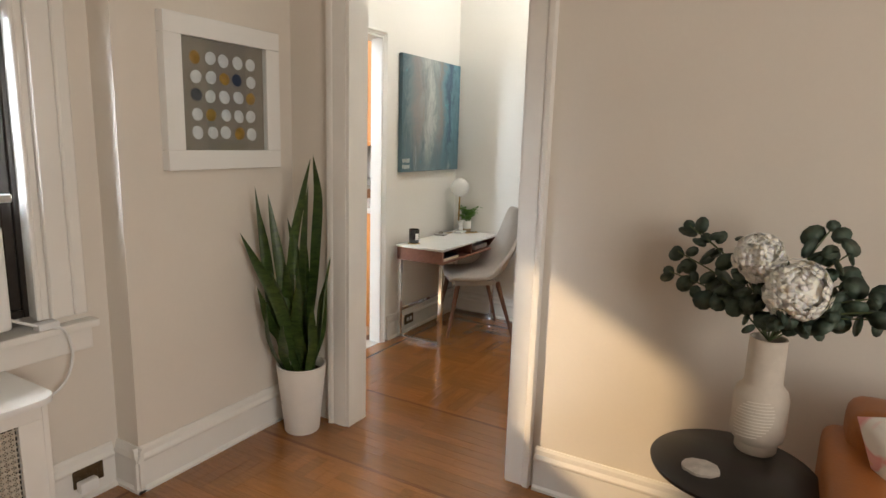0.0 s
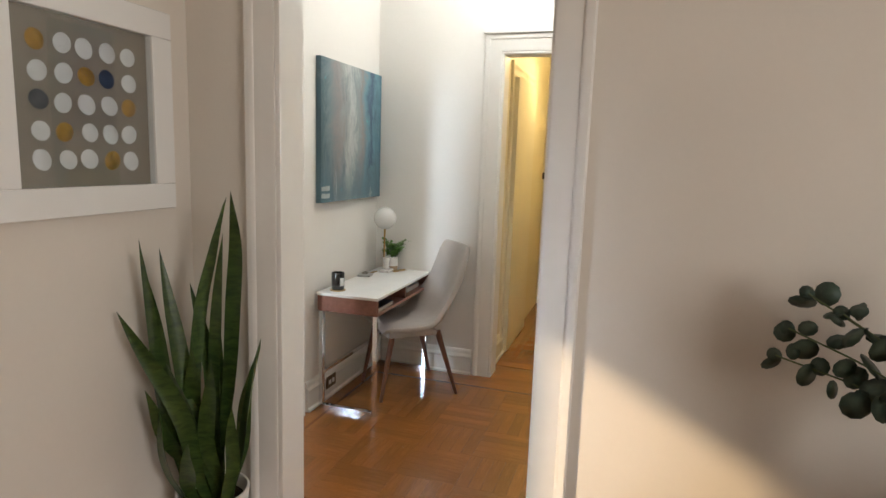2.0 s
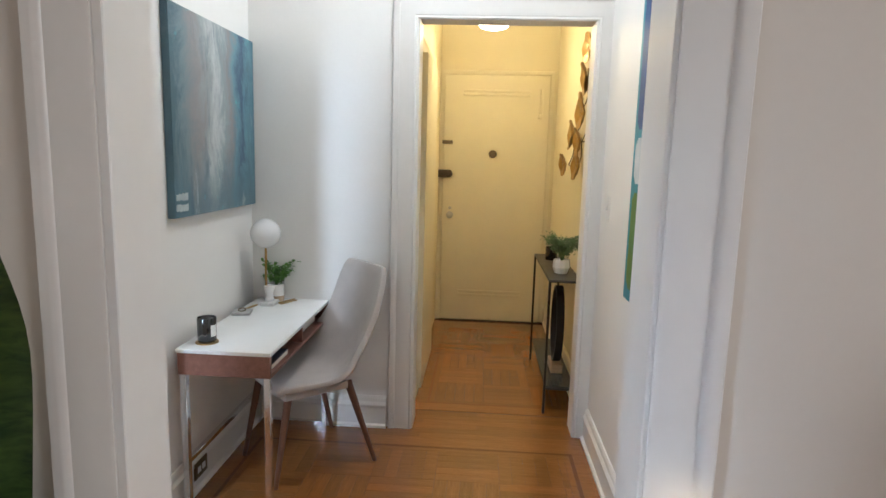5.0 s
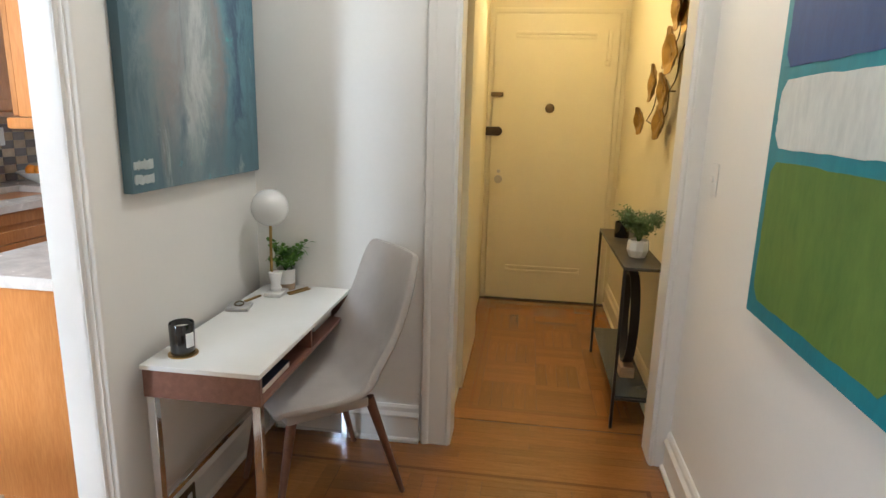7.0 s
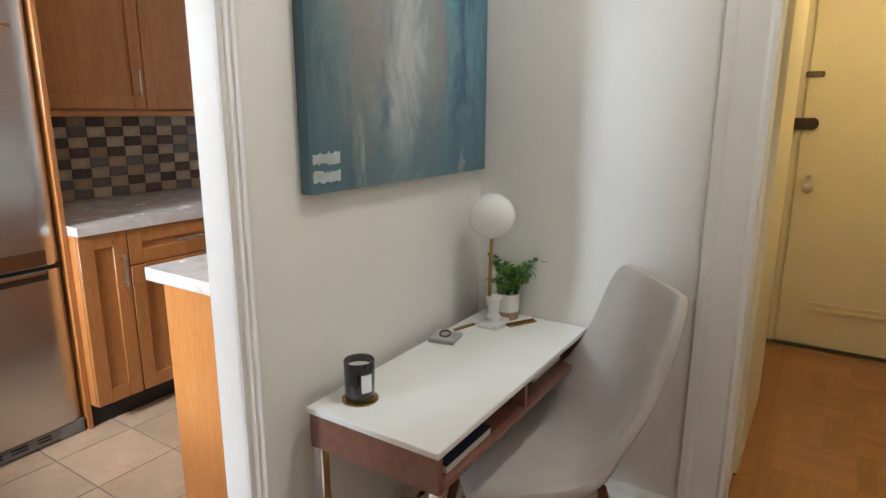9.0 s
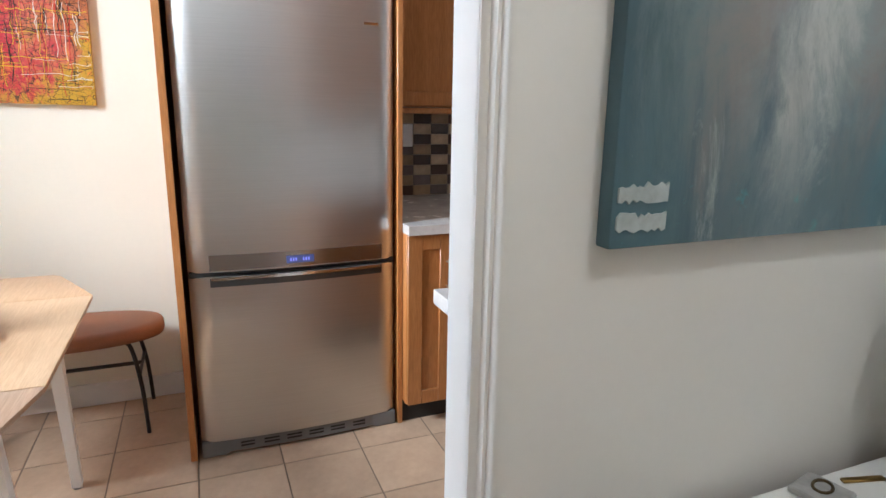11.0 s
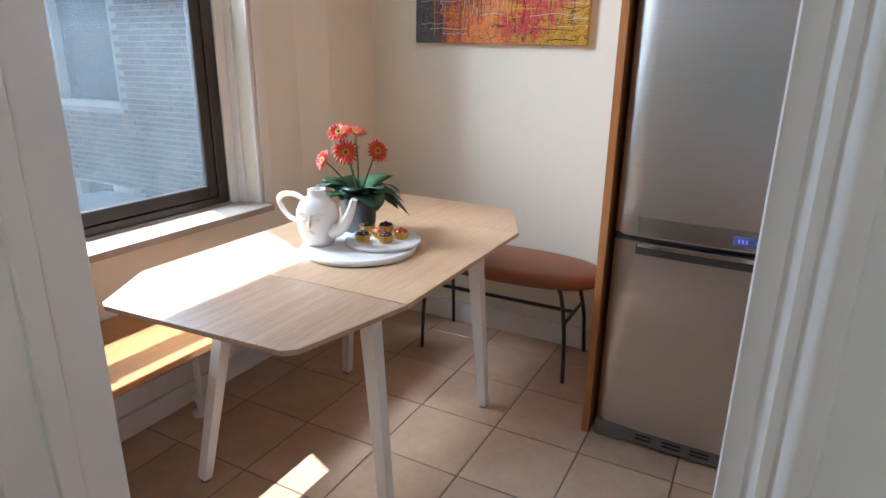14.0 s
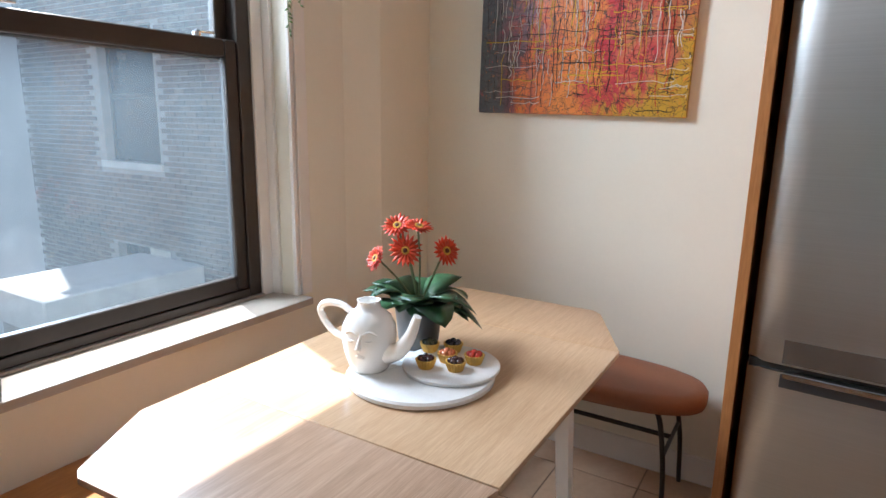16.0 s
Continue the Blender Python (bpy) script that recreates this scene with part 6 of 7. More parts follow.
def metal_art():
    t = thing("metal_wall_art", pose(-0.31, 0, 0), "cluster of hammered brass discs joined by wires on the wall", "wall art")
    spots = [(5.95, 1.41, 0.075), (5.56, 1.405, 0.085), (5.72, 1.60, 0.095), (5.46, 1.55, 0.085), (5.46, 1.745, 0.095), (5.31, 1.70, 0.085), (5.36, 1.90, 0.095), (5.22, 1.86, 0.08), (5.30, 2.06, 0.085)]
    rng = random.Random(2)
    for y, z, r in spots:
        m = Matrix.Translation((-0.04 - rng.uniform(0, 0.03), y, z)) @ pose(0, 0, 0, rng.uniform(-7, 7), -90 + rng.uniform(-7, 7), 0)
        bm = bmesh.new()
        n = 28
        rings = []
        for k, (f, h) in enumerate(((0.08, -0.006), (0.30, -0.012), (0.34, -0.006), (0.62, -0.012), (0.66, -0.007), (1.0, 0.006), (1.0, 0.009), (0.66, -0.003), (0.30, -0.008), (0.08, -0.003))):
            rings.append([bm.verts.new((r * f * (1 + 0.03 * math.sin(7 * a) * (f > 0.9)) * math.cos(a), r * f * (1 + 0.03 * math.sin(7 * a) * (f > 0.9)) * math.sin(a), h + 0.004 * math.sin(5 * a) * f)) for a in (2 * math.pi * j / n for j in range(n))])
        for a, b in zip(rings, rings[1:] + rings[:1]):
            for j in range(n):
                bm.faces.new((a[j], a[(j + 1) % n], b[(j + 1) % n], b[j]))
        bmesh.ops.recalc_face_normals(bm, faces=bm.faces[:])
        bmesh.ops.transform(bm, matrix=m, verts=bm.verts)
        part("disc", bm, BRASS, t, "hammered brass disc", True, 60)
    for a, b in ((0, 1), (0, 2), (1, 3), (2, 3), (2, 4), (3, 5), (4, 6), (5, 7), (6, 8)):
        part("wire", tube(arc([(-0.03, spots[a][0], spots[a][1]), (-0.02, (spots[a][0] + spots[b][0]) / 2, (spots[a][1] + spots[b][1]) / 2 - 0.02), (-0.03, spots[b][0], spots[b][1])], 6), 0.003, 6), OLDBRASS, t)
    for k in (3, 6):
        part("wall_pin", tube([(0, spots[k][0], spots[k][1]), (-0.05, spots[k][0], spots[k][1])], 0.004, 6), OLDBRASS, t)
    return t


metal_art()

# ---- on the kitchen table ----
TZ = 0.737
tr = thing("serving_board", pose(-3.182, 2.744, TZ), "round white marble serving board", "serving board")
part("board", lathe([(0, 0), (0.166, 0), (0.173, 0.003), (0.174, 0.012), (0.169, 0.017), (0, 0.017)], 72), MARBLE, tr)
pt = thing("plate", pose(-3.235, 2.795, TZ + 0.017), "round white marble plate with six fruit tarts", "plate")
part("disc", lathe([(0, 0), (0.112, 0), (0.116, 0.003), (0.116, 0.009), (0.112, 0.012), (0, 0.012)], 56), MARBLE, pt)
CRUST = plain("tart_crust", (0.62, 0.36, 0.06), 0.6, var=0.15, scale=60, bump=0.3)
fills = [("dark berry", (0.045, 0.008, 0.012)), ("chocolate", (0.05, 0.02, 0.018)), ("strawberry", (0.50, 0.035, 0.02)), ("peach", (0.55, 0.16, 0.06)), ("kiwi and blackberry", (0.05, 0.06, 0.03)), ("blackberry", (0.02, 0.012, 0.025))]
spots = [(-3.178, 2.760), (-3.203, 2.825), (-3.262, 2.842), (-3.236, 2.783), (-3.270, 2.712), (-3.300, 2.762)]
for (nm, c), (x, y) in zip(fills, spots):
    q = thing("fruit_tart", pose(x, y, TZ + 0.029), f"small fluted fruit tart with {nm} filling", "tart", "tarts on the plate")
    bm = bmesh.new()
    n = 40
    rows = []
    for r, z, w in ((0.0, 0.0, 0), (0.017, 0.0, 0.0006), (0.0235, 0.021, 0.0014), (0.0235, 0.0225, 0.0012), (0.021, 0.0225, 0.0008), (0.020, 0.018, 0), (0.0, 0.018, 0)):
        rows.append([bm.verts.new((0, 0, z))] if r == 0 else [bm.verts.new(((r + w * math.cos(20 * a)) * math.cos(a), (r + w * math.cos(20 * a)) * math.sin(a), z)) for a in (2 * math.pi * k / n for k in range(n))])
    for a, b in zip(rows, rows[1:]):
        for k in range(n):
            j = (k + 1) % n
            bm.faces.new((a[0], b[j], b[k]) if len(a) == 1 else ((a[k], a[j], b[0]) if len(b) == 1 else (a[k], a[j], b[j], b[k])))
    bmesh.ops.recalc_face_normals(bm, faces=bm.faces[:])
    part("crust", bm, CRUST, q, "fluted yellow crust", True, 60)
    fm = plain("filling_" + nm.replace(" ", "_"), c, 0.25, var=0.3, scale=80, bump=0.2, coat=0.4)
    rng = random.Random(int(-x * 1000))
    for k in range(6):
        a = 2 * math.pi * k / 5
        rr = 0.0 if k == 5 else 0.012
        s = 0.0085
        part("berry", lathe([(0, -s)] + [(s * math.sin(math.pi * j / 6), -s * math.cos(math.pi * j / 6)) for j in range(1, 6)] + [(0, s)], 10, None, Matrix.Translation((rr * math.cos(a), rr * math.sin(a), 0.0215 + (0.005 if k == 5 else 0)))), fm, q)


def teapot():
    t = thing("teapot", pose(-3.130, 2.633, TZ + 0.017), "white glazed teapot moulded with a calm face", "teapot")
    prof = [(0, 0), (0.043, 0), (0.046, 0.004), (0.052, 0.02), (0.060, 0.05), (0.064, 0.08), (0.062, 0.105), (0.052, 0.128), (0.036, 0.142), (0.028, 0.148), (0.026, 0.162), (0.028, 0.166), (0.024, 0.166), (0.022, 0.15), (0, 0.145)]
    bm = lathe(prof, 64)
    # the moulded nose, brow, eyes and lips look towards the doorway and the bench
    face = math.radians(18)
    for v in bm.verts:
        a = math.atan2(v.co.y, v.co.x) - face
        a = (a + math.pi) % (2 * math.pi) - math.pi
        z, push = v.co.z, 0.0
        if v.co.z < 0.14 and abs(a) < 1.2:
            push += 0.004 * math.exp(-((z - 0.075) / 0.05) ** 2) * math.cos(a * 1.2)
        if push:
            r = math.hypot(v.co.x, v.co.y)
            if r > 0.03:
                v.co.x *= (r + push) / r
                v.co.y *= (r + push) / r
    part("body", bm, GLAZE, t, "glossy white body", True, 60)
    def on(a, z, off=0.0):
        for (r0, z0), (r1, z1) in zip(prof, prof[1:]):
            if z0 <= z <= z1 and z1 > z0:
                r = r0 + (r1 - r0) * (z - z0) / (z1 - z0)
                break
        r += 0.003 + off
        return Vector((r * math.cos(face + a), r * math.sin(face + a), z))
    nose = tube([on(0.05, 0.103), on(0.03, 0.09, 0.002), on(0, 0.072, 0.008), on(0, 0.066, 0.004)], [0.003, 0.004, 0.007, 0.004], 12)
    part("moulded_nose", nose, GLAZE, t)
    for s in (-1, 1):
        part("moulded_brow", tube([on(s * (0.12 + 0.13 * k), 0.102 + 0.006 * math.sin(k * 0.9)) for k in range(5)], [0.002, 0.003, 0.003, 0.003, 0.001], 8), GLAZE, t)
        part("moulded_eye", tube([on(s * (0.20 + 0.10 * k), 0.088 - 0.003 * math.sin(k * 1.05)) for k in range(4)], [0.001, 0.0035, 0.0035, 0.001], 8), GLAZE, t)
    for z in (0.050, 0.045):
        part("moulded_lip", tube([on(-0.2 + 0.1 * k, z + 0.001 * math.cos(k - 2)) for k in range(5)], [0.001, 0.003, 0.0032, 0.003, 0.001], 8), GLAZE, t)
    way = Vector((0.0, 1.0, 0))
    part("spout", tube(arc([way * 0.052 + Vector((0, 0, 0.045)), way * 0.085 + Vector((0, 0, 0.06)), way * 0.115 + Vector((0, 0, 0.10)), way * 0.135 + Vector((0, 0, 0.150))], 8), [0.024 - 0.0006 * k for k in range(25)], 18), GLAZE, t, "", True, 60)
    part("handle", tube(arc([way * -0.045 + Vector((0, 0, 0.125)), way * -0.085 + Vector((0, 0, 0.140)), way * -0.135 + Vector((0, 0, 0.135)), way * -0.150 + Vector((0, 0, 0.110)), way * -0.115 + Vector((0, 0, 0.070)), way * -0.056 + Vector((0, 0, 0.055))], 8), 0.0085, 14), GLAZE, t, "", True, 60)
    return t


teapot()


def gerbera():
    t = thing("gerbera_plant", pose(-3.315, 2.648, TZ), "orange gerberas with dark leaves in a slate grey pot", "potted plant")
    part("pot", lathe([(0, 0), (0.046, 0), (0.049, 0.004), (0.062, 0.125), (0.064, 0.13), (0.060, 0.132), (0.057, 0.12), (0.055, 0.105), (0, 0.105)], 40), GREYPOT, t, "slate grey pot")
    part("soil", lathe([(0, 0.11), (0.0555, 0.109), (0.0555, 0.106)], 20), SOIL, t)
    rng = random.Random(31)
    for k in range(22):
        a = 2 * math.pi * k / 11 + rng.uniform(-0.2, 0.2)
        d = Vector((math.cos(a), math.sin(a), rng.uniform(0.6, 1.7)))
        bm = oval_leaf(bmesh.new(), (0.025 * math.cos(a), 0.025 * math.sin(a), 0.11 + rng.uniform(0, 0.03)), d, (0, 0, 1), rng.uniform(0.14, 0.185), rng.uniform(0.080, 0.105), 0.0015, rng.uniform(0.45, 0.9), 9)
        part("leaf", bm, GERB, t, "", True, 40)
    petal = plain("gerbera_petal", (0.64, 0.048, 0.008), 0.5, var=0.25, scale=60, bump=0.1)
    heart = plain("gerbera_heart", (0.10, 0.03, 0.01), 0.8, var=0.4, scale=120, bump=0.6)
    ringm = plain("gerbera_ring", (0.62, 0.34, 0.04), 0.7, var=0.2, scale=90, bump=0.4)
    for y, z, f, r in ((-0.020, 0.272, (0.9, 0.35, 0.1), 0.040), (-0.046, 0.330, (0.5, 0.2, 0.6), 0.034), (-0.112, 0.238, (0.7, -0.3, 0.35), 0.032), (0.096, 0.284, (0.3, 0.75, 0.3), 0.033), (0.018, 0.334, (0.15, 0.3, 0.9), 0.032)):
        c = Vector((0.03, y, z))
        d = Vector(f).normalized()
        s = d.orthogonal().normalized()
        part("stem", tube(arc([(0, 0, 0.12), (0.01, y * 0.5, 0.12 + (z - 0.12) * 0.55), c - d * 0.006], 7), 0.0028, 8), STEM, t)
        for row, (cnt, ln, lift) in enumerate(((18, r, 0.15), (15, r * 0.78, 0.4))):
            bm = bmesh.new()
            for k in range(cnt):
                w = Matrix.Rotation(2 * math.pi * (k + 0.5 * row) / cnt, 3, d) @ s
                oval_leaf(bm, c + w * 0.006 + d * 0.002 * row, w + d * lift * rng.uniform(0.6, 1.3), d, ln * rng.uniform(0.9, 1.08), 0.0092, 0.0006, 0, 4)
            part("petal_ring", bm, petal, t, "ring of narrow orange-red petals")
        part("flower_ring", lathe([(0.005, 0.004), (0.0105, 0.004), (0.0105, 0.007), (0.005, 0.007)], 20, None, Matrix.Translation(c) @ d.to_track_quat("Z", "Y").to_matrix().to_4x4()), ringm, t)
        part("flower_heart", lathe([(0, 0.002), (0.006, 0.002), (0.006, 0.007), (0.003, 0.009), (0, 0.009)], 16, None, Matrix.Translation(c) @ d.to_track_quat("Z", "Y").to_matrix().to_4x4()), heart, t)
    return t


gerbera()

# ---- on the kitchen worktop, at the window ----
fb = thing("fruit_bowl", pose(-4.16, 6.05, 0.902), "wide white bowl heaped with oranges", "bowl")
part("bowl", lathe([(0, 0), (0.06, 0), (0.065, 0.008), (0.12, 0.035), (0.17, 0.075), (0.166, 0.077), (0.11, 0.045), (0, 0.02)], 44), GLAZE, fb)
ORANGE = plain("orange_peel", (0.75, 0.25, 0.015), 0.45, var=0.08, scale=20, bump=0.3, fine=180)
for k, (x, y, z) in enumerate(((0, 0, 0.065), (0.075, 0.01, 0.085), (-0.05, 0.06, 0.085), (-0.04, -0.07, 0.085), (0.03, -0.075, 0.088), (0.03, 0.075, 0.088), (0.01, 0.0, 0.135))):
    s = 0.038
    og = solid("orange", lathe([(0, -s)] + [(s * math.sin(math.pi * j / 12), -s * math.cos(math.pi * j / 12)) for j in range(1, 12)] + [(0, s)], 20), ORANGE, "ripe orange in the white bowl", "orange", pose(-4.16 + x, 6.05 + y, 0.902 + z), "oranges in the bowl")
ws = thing("wall_switch", pose(-4.408, 4.47, 1.22, 0, 0, 90), "white switch plate on the mosaic backsplash", "switch plate")
part("plate", cube(-0.035, 0.035, -0.006, 0, -0.058, 0.058, 0.003, 2), WHITEPLASTIC, ws)
part("rocker", cube(-0.016, 0.016, -0.010, -0.005, -0.033, 0.033, 0.002), WHITEPLASTIC, ws)
ws2 = copy_thing(ws, pose(-4.408, 5.98, 1.20, 0, 0, 90))
hp = thing("hanging_plant", pose(-3.538, 2.03, 0), "trailing succulent strands hanging from a small pot by the window", "hanging plant")
part("pot", lathe([(0, 2.30), (0.05, 2.30), (0.07, 2.42), (0.066, 2.42), (0, 2.40)], 28), CERAMIC, hp)
part("cord", tube([(0, 0, 2.40), (0, 0, 3.05)], 0.002, 6), STEM, hp)
rng = random.Random(14)
for k, (x, y, low) in enumerate(((-0.02, 0.0, 1.681), (0.035, 0.02, 1.591), (-0.06, 0.03, 1.753), (0.05, -0.02, 1.798))):
    bm = bmesh.new()
    z = 2.41
    line = [Vector((x * 0.9, y, 2.42)), Vector((x * 1.4, y * 1.4, 2.38))]
    while z > low:
        z -= 0.012
        p = Vector((x * 1.5 + 0.006 * math.sin(z * 20 + k), y * 1.5 + 0.006 * math.cos(z * 17), z))
        line.append(p)
        oval_leaf(bm, p, Vector((rng.uniform(-1, 1), rng.uniform(-1, 1), -0.6)), (0, 0, 1), 0.016, 0.008, 0.003, 0, 3)
    tube(line, 0.0012, 5, bm)
    part("strand", bm, FERN, hp, "trailing strand of small plump leaves")
# ---- outside: the court ----
BRICK = plain("brick_face", (0.16, 0.115, 0.095), 0.85, var=0.25, scale=9, bump=0.5, fine=40, per_object=0.3)
BRICKS = wood("brick_field", (0.11, 0.085, 0.075), (0.22, 0.16, 0.13), 0.8, 9.0, (1, 1, 1), 0.0, 0.28, 0.4, True)
MORTAR = plain("mortar", (0.33, 0.30, 0.27), 0.9, var=0.15, scale=6, bump=0.4)
STONE = plain("stone_sill", (0.50, 0.48, 0.45), 0.8, var=0.1)
DARKGLASS = plain("neighbour_glass", (0.03, 0.035, 0.045), 0.08, var=0.2, bump=0.0)
structure("ground", cube(-60, 60, -60, 60, -9.2, -9.0), plain("court_paving", (0.18, 0.17, 0.16), 0.9, var=0.2, scale=0.6), "grey paved ground far below the windows", "ground")
FX = -6.8
ny0, ny1 = -6.95, 1.2
nb = thing("neighbour_building", Matrix(), "brown brick apartment building across the court", "building")
wins = [(-4.86, -3.64, 0.72, 2.45), (-4.80, -3.60, -2.1, -0.42), (-1.5, -0.3, 0.72, 2.45), (-1.5, -0.3, -2.1, -0.42)]
ys = sorted({ny0, ny1, *[v for w in wins for v in w[:2]]})
zs = sorted({-9.0, NEIGHBOUR_TOP, *[v for w in wins for v in w[2:]]})
bm = bmesh.new()
for a, b in zip(ys, ys[1:]):
    for c, d in zip(zs, zs[1:]):
        if not any(w[0] <= a and b <= w[1] and w[2] <= c and d <= w[3] for w in wins):
            box(bm, FX - 0.3, FX, a, b, c, d)
box(bm, FX - 8, FX - 0.3, ny0, ny1, -9, NEIGHBOUR_TOP)
part("wall", bm, MORTAR, nb, "mortar bed of the brick wall", False)
part("roof", cube(FX - 8, FX + 0.08, ny0 - 0.05, ny1, NEIGHBOUR_TOP, NEIGHBOUR_TOP + 0.18), STONE, nb, "stone coping")
for a, b, c, d in wins:
    w = part("window", box(box(cube(FX - 0.16, FX - 0.12, a, a + 0.06, c, d), FX - 0.16, FX - 0.12, b - 0.06, b, c, d), FX - 0.16, FX - 0.12, a + 0.06, b - 0.06, (c + d) / 2 - 0.03, (c + d) / 2 + 0.03), BRONZEM, nb, "dark double-hung window")
    part("pane", cube(FX - 0.15, FX - 0.14, a + 0.06, b - 0.06, c, d), DARKGLASS, w, "dark window pane", False)
    part("sill", cube(FX - 0.14, FX + 0.05, a - 0.06, b + 0.06, c - 0.09, c, 0.006), STONE, w, "pale stone sill")
part("roller_blind", cube(FX - 0.139, FX - 0.132, -4.25, -3.70, -0.85, -0.46), WAX, nb, "half-drawn white blind")
C, LB = 0.0685, 0.205
single = mesh_of("brick", cube(0, 0.012, 0, LB - 0.012, 0, C - 0.012), BRICK, False)
rest = bmesh.new()
count = 0
z = -3.2
row = 0
while z < NEIGHBOUR_TOP - 0.1:
    y = ny0 + (LB / 2 if row % 2 else 0)
    while y + LB < ny1:
        if not any(y + LB > w[0] - 0.06 and y < w[1] + 0.06 and z + C > w[2] - 0.09 and z < w[3] for w in wins) and (z < 4.0):
            if count < 300 and -5.6 < y < -3.0 and 0.35 < z < 2.6:
                o = new("brick", single)
                o.location = (FX - 0.002, y, z)
                o.parent = nb
                count += 1
            else:
                vs = [rest.verts.new((FX + px, y + py, z + pz)) for px in (-0.002, 0.010) for py in (0, LB - 0.012) for pz in (0, C - 0.012)]
                for f in ((4, 6, 7, 5), (0, 4, 5, 1), (2, 3, 7, 6), (1, 5, 7, 3), (0, 2, 6, 4)):
                    rest.faces.new([vs[k] for k in f])
        y += LB
    z += C
    row += 1
br = part("brickwork", rest, BRICKS, nb, "courses of brown brick", False)
br["kind"] = "stuff"
pb = thing("pale_building", Matrix(), "pale plastered building further down the court", "building")
part("wall", cube(-22, -13, -30, -6.0, -9, 14), plain("pale_plaster", (0.55, 0.52, 0.48), 0.9, var=0.08, scale=0.7), pb)
part("roof", cube(-22.1, -12.9, -30.1, -5.9, 14, 14.3), STONE, pb)
for k in range(4):
    for q in range(3):
        part("window", cube(-12.99, -12.96, -11 - 3.2 * k, -9.7 - 3.2 * k, -1.5 + 3.2 * q, 0.4 + 3.2 * q), DARKGLASS, pb)
lr = thing("low_roof", Matrix(), "sunlit flat roof of a low extension in the court", "roof")
part("slab", cube(-6.79, -4.9, -4.2, -2.9, -0.9, -0.5, 0.02), STONE, lr)
part("wall", cube(-6.75, -5.0, -4.1, -3.0, -9, -0.9), MORTAR, lr)


# unseen wall added only to carry the sun-blocking slab
structure("wall_blocker_support", cube(-2.19, -1.99, -3.4, 1.84, 3.2, 6.0), MORTAR, "unseen plain outer wall added to carry the sun blocker", "wall")
# unseen slab added to keep direct sun out of the living room window
fe = thing("fire_escape", Matrix(), "unseen black slab with rails added to keep sun off the living room window", "fire escape")
part("landing", cube(-3.15, -2.191, -1.6, 0.45, 4.0, 4.05), BLACKM, fe)
part("railing", box(cube(-3.15, -3.12, -1.6, 0.45, 4.95, 4.98), -3.15, -3.12, -1.6, 0.45, 4.5, 4.53), BLACKM, fe)
for y in (-1.6, -0.58, 0.42):
    part("post", cube(-3.15, -3.12, y, y + 0.03, 4.05, 4.95), BLACKM, fe)
# unseen blind added to cut the sun and the spot, shaping the wall patch
sd = thing("roller_blind", Matrix(), "unseen white blind added to shape the light through the window", "blind")
part("cloth", cube(-2.052, -2.048, 1.04, 1.58, 1.760, 2.40), WAX, sd)
part("roller", tube([(-2.04, 1.04, 2.40), (-2.04, 1.58, 2.40)], 0.018, 14), WHITEPLASTIC, sd)


# ---- floors, with their pieces ----
OAKBED = plain("oak_joint", (0.07, 0.025, 0.008), 0.6, var=0.2)
floor = structure("floor_wood", cube(-2.25, 3.35, -3.55, 7.2, -0.05, -0.0025), OAKBED, "oak basket-weave parquet floor with strip borders", "floor")
OAK = wood("oak_strip", (0.21, 0.080, 0.018), (0.36, 0.150, 0.040), 0.20, 7.0, (1.0, 14, 14), 0.5, 0.13, 0.05)
OAKJ = wood("oak_field", (0.21, 0.080, 0.018), (0.36, 0.150, 0.040), 0.20, 7.0, (1.0, 14, 14), 0.5, 0.13, 0.05, True)
OAKD = wood("oak_inlay", (0.17, 0.060, 0.015), (0.26, 0.095, 0.026), 0.22, 7.0, (1.0, 14, 14), 0.4, 0.2, 0.05)
S, N = 0.29, 5
sw_ = S / N
strip = mesh_of("strip", cube(0.0004, S - 0.0004, 0.0004, sw_ - 0.0004, -0.0024, 0.0, 0.0004), OAK, False)
field = bmesh.new()


def flat(bm, x0, x1, y0, y1):
    g = 0.0004
    vs = [bm.verts.new(p) for p in ((x0 + g, y0 + g, 0), (x1 - g, y0 + g, 0), (x1 - g, y1 - g, 0), (x0 + g, y1 - g, 0), (x0 + g, y0 + g, -0.0024), (x1 - g, y0 + g, -0.0024), (x1 - g, y1 - g, -0.0024), (x0 + g, y1 - g, -0.0024))]
    for f in ((0, 1, 2, 3), (0, 4, 5, 1), (1, 5, 6, 2), (2, 6, 7, 3), (3, 7, 4, 0)):
        bm.faces.new([vs[k] for k in f])


made = 0


def weave(x0, x1, y0, y1, near):
    """Basket-weave squares clipped to a rectangle; whole strips near the walk are objects."""
    global made
    i = 0
    x = x0
    while x < x1 - 0.01:
        j = 0
        y = y0
        while y < y1 - 0.01:
            for k in range(N):
                if (i + j) % 2:
                    r = (x, x + S, y + k * sw_, y + (k + 1) * sw_)
                else:
                    r = (x + k * sw_, x + (k + 1) * sw_, y, y + S)
                if r[0] >= x1 - 0.004 or r[2] >= y1 - 0.004:
                    continue
                c = (r[0], min(r[1], x1), r[2], min(r[3], y1))
                if near and c == r and made < 290:
                    o = new("strip", strip)
                    o.matrix_basis = pose(r[0], r[2], 0) if (i + j) % 2 else pose(r[1], r[2], 0, 0, 0, 90)
                    o.parent = floor
                    made += 1
                else:
                    flat(field, *c)
            y += S
            j += 1
        x += S
        i += 1


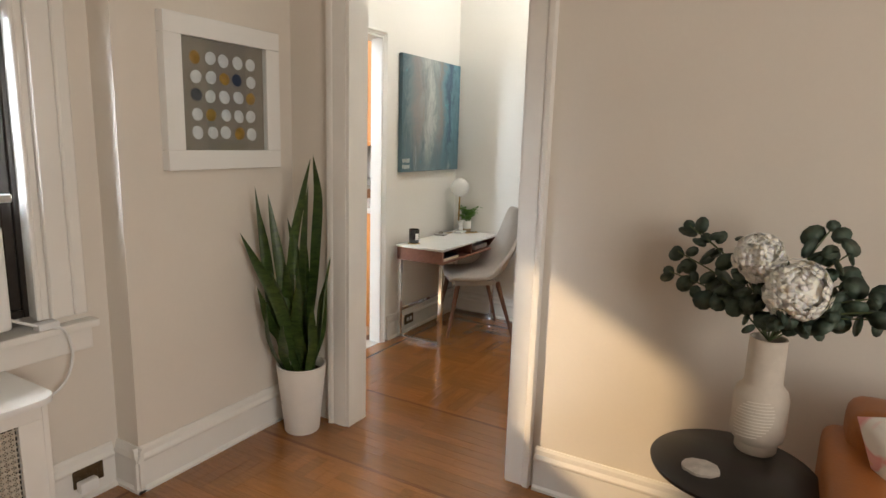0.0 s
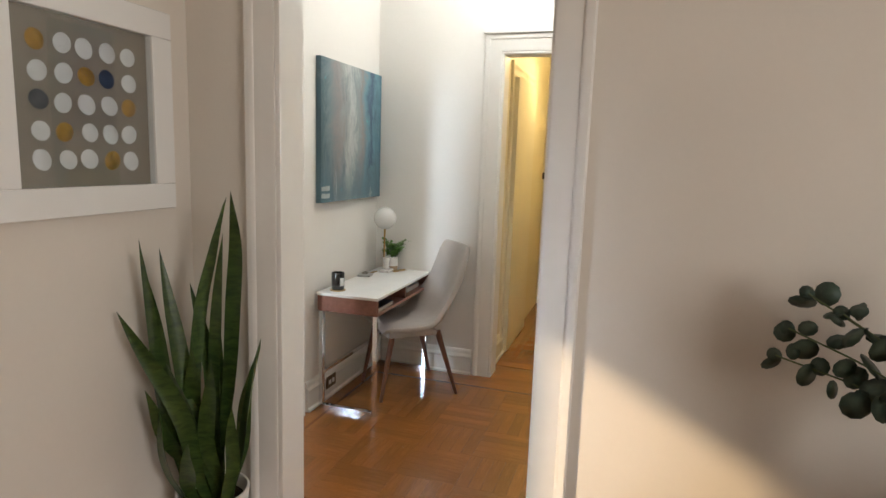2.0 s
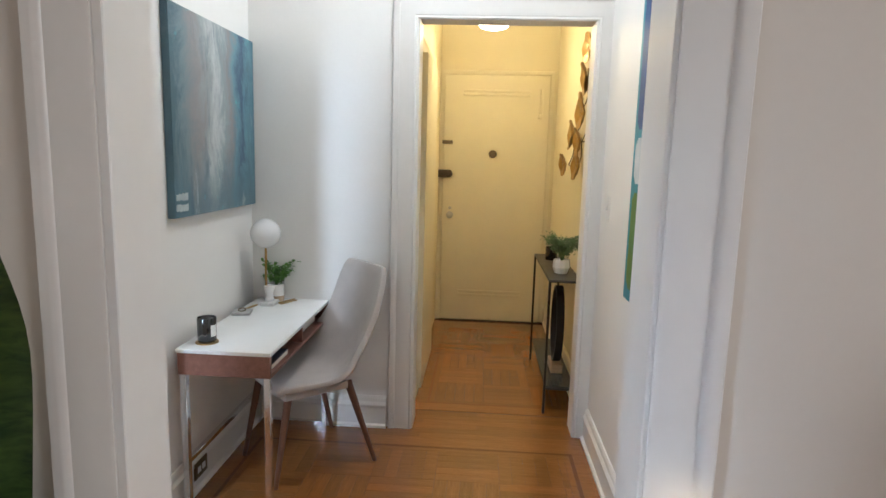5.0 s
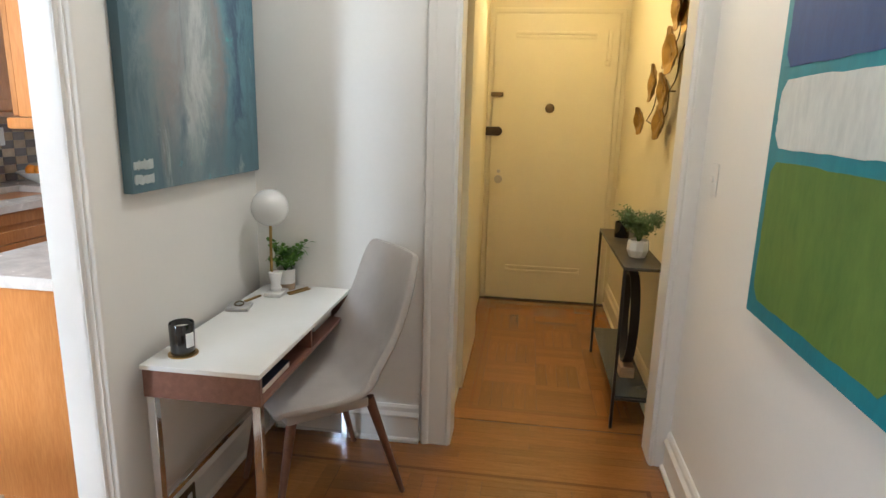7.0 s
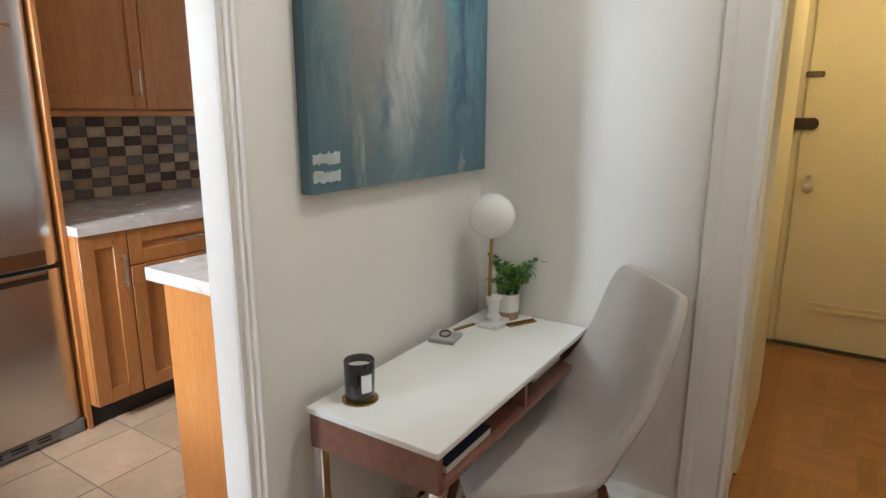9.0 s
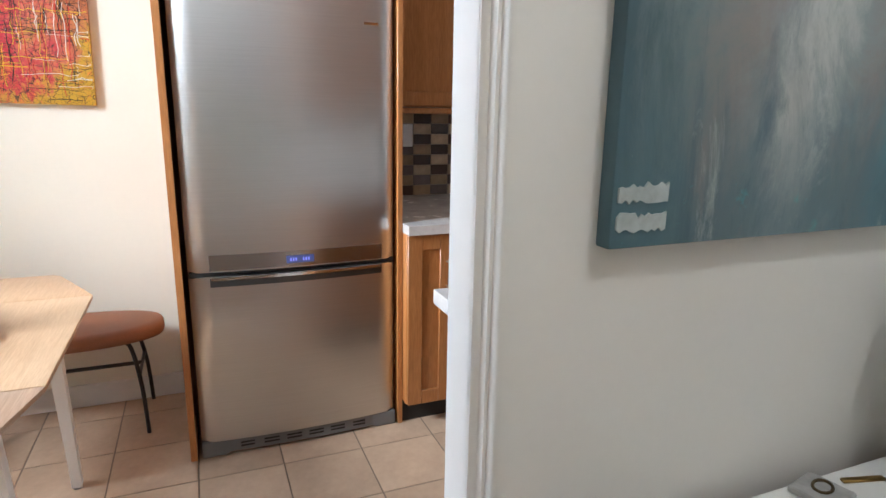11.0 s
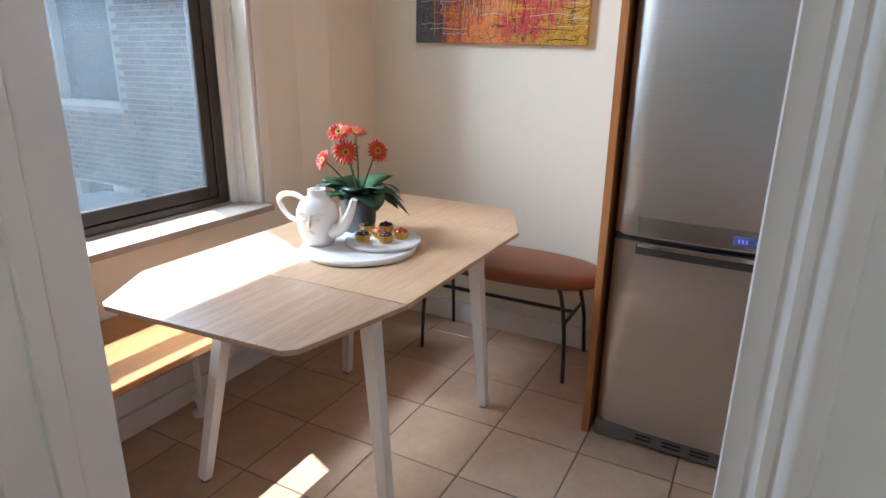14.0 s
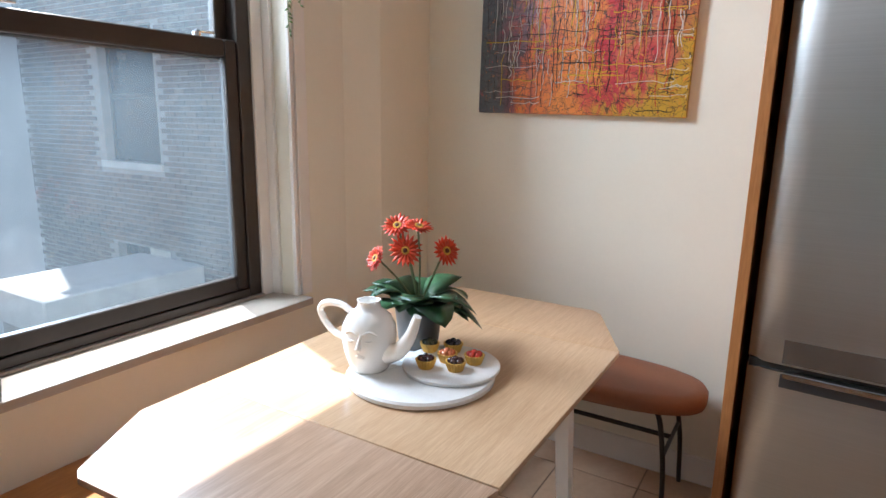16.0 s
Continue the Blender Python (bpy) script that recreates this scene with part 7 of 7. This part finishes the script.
def border(x0, x1, y0, y1, w=0.10, d=0.016):
    """Two border boards round a room with a dark inlay between them; returns the field inside."""
    inlay = bmesh.new()
    for k, off in enumerate((0.0, w + d)):
        a, b, c, e = x0 + off, x1 - off, y0 + off, y1 - off
        ww = w if k == 0 else 0.03
        for r in ((a, b, c, c + ww), (a, b, e - ww, e), (a, a + ww, c + ww, e - ww), (b - ww, b, c + ww, e - ww)):
            flat(field, *r)
    a, b, c, e = x0 + w, x1 - w, y0 + w, y1 - w
    for r in ((a, b, c, c + d), (a, b, e - d, e), (a, a + d, c + d, e - d), (b - d, b, c + d, e - d)):
        flat(inlay, *r)
    o = part("inlay", inlay, OAKD, floor, "dark inlay strips", False)
    o["kind"] = "stuff"
    t = w + d + 0.03
    return x0 + t, x1 - t, y0 + t, y1 - t


weave(*border(-2.10, -0.33, 3.0, 4.72), True)
weave(*border(-1.30, -0.31, 5.06, 7.0), True)
weave(*border(-1.99, 3.2, -3.4, 2.56), False)
for y0, n, xa, xb in ((2.56, 8, -2.1, 3.2), (4.72, 6, -2.1, -0.2)):
    for k in range(n):
        xx = xa - 0.3 * (k % 3)
        while xx < xb:
            flat(field, max(xx, xa), min(xx + 0.9, xb), y0 + k * 0.055, y0 + (k + 1) * 0.055)
            xx += 0.9
part("parquet_field", field, OAKJ, floor, "joined oak strips", False)["kind"] = "stuff"
structure("threshold_kitchen", cube(-2.262, -2.10, 2.945, 3.785, -0.004, 0.004, 0.002), MARBLE, "narrow marble saddle of the kitchen doorway", "threshold")

kfloor = structure("floor_kitchen", cube(-4.57, -2.262, 1.57, 6.75, -0.05, -0.003), GROUT, "beige ceramic kitchen floor tiles with dark grout", "floor")
P, g = 0.3105, 0.0026
tile = mesh_of("tile", cube(g, P - g, g, P - g, -0.003, 0.0, 0.0012), TILE, False)
for i in range(-4, 4):
    for j in range(-2, 15):
        x0, y0 = -3.238 + i * P, 2.440 + j * P
        x1, y1 = x0 + P, y0 + P
        a0, a1, b0, b1 = max(x0, -4.42), min(x1, -2.262), max(y0, KY), min(y1, 6.6)
        if a1 - a0 < 0.02 or b1 - b0 < 0.02:
            continue
        if (a0, a1, b0, b1) == (x0, x1, y0, y1):
            o = new("tile", tile)
            o.location = (x0, y0, 0)
        else:
            o = new("tile", mesh_of("cut_tile", cube(a0 + g, a1 - g, b0 + g, b1 - g, -0.003, 0.0, 0.0012), TILE, False))
        o.parent = kfloor

splash = structure("backsplash", cube(-4.4195, -4.414, 4.213, 6.59, 0.903, 1.335), plain("splash_grout", (0.36, 0.30, 0.24), 0.8), "mosaic backsplash of brown, tan and cream tiles", "backsplash")
TONES = [plain(n, c, 0.18, var=0.15, scale=25, bump=0.05, per_object=0.18) for n, c in (("brown_mosaic", (0.075, 0.042, 0.028)), ("grey_mosaic", (0.13, 0.10, 0.085)), ("tan_mosaic", (0.33, 0.22, 0.125)), ("cream_mosaic", (0.42, 0.31, 0.20)))]
bw, bh = 0.0985, 0.0537
mosaics = [mesh_of("mosaic", cube(0, 0.006, 0.0012, bw - 0.0012, 0.0012, bh - 0.0012, 0.001), m, False) for m in TONES]
rng = random.Random(6)
for j in range(24):
    for k in range(8):
        light = (j + k) % 2
        o = new("tile", mosaics[(2 if rng.random() < 0.6 else 3) if light else (0 if rng.random() < 0.55 else 1)])
        o.location = (-4.414, 4.216 + j * bw, 0.904 + k * bh)
        o.parent = splash
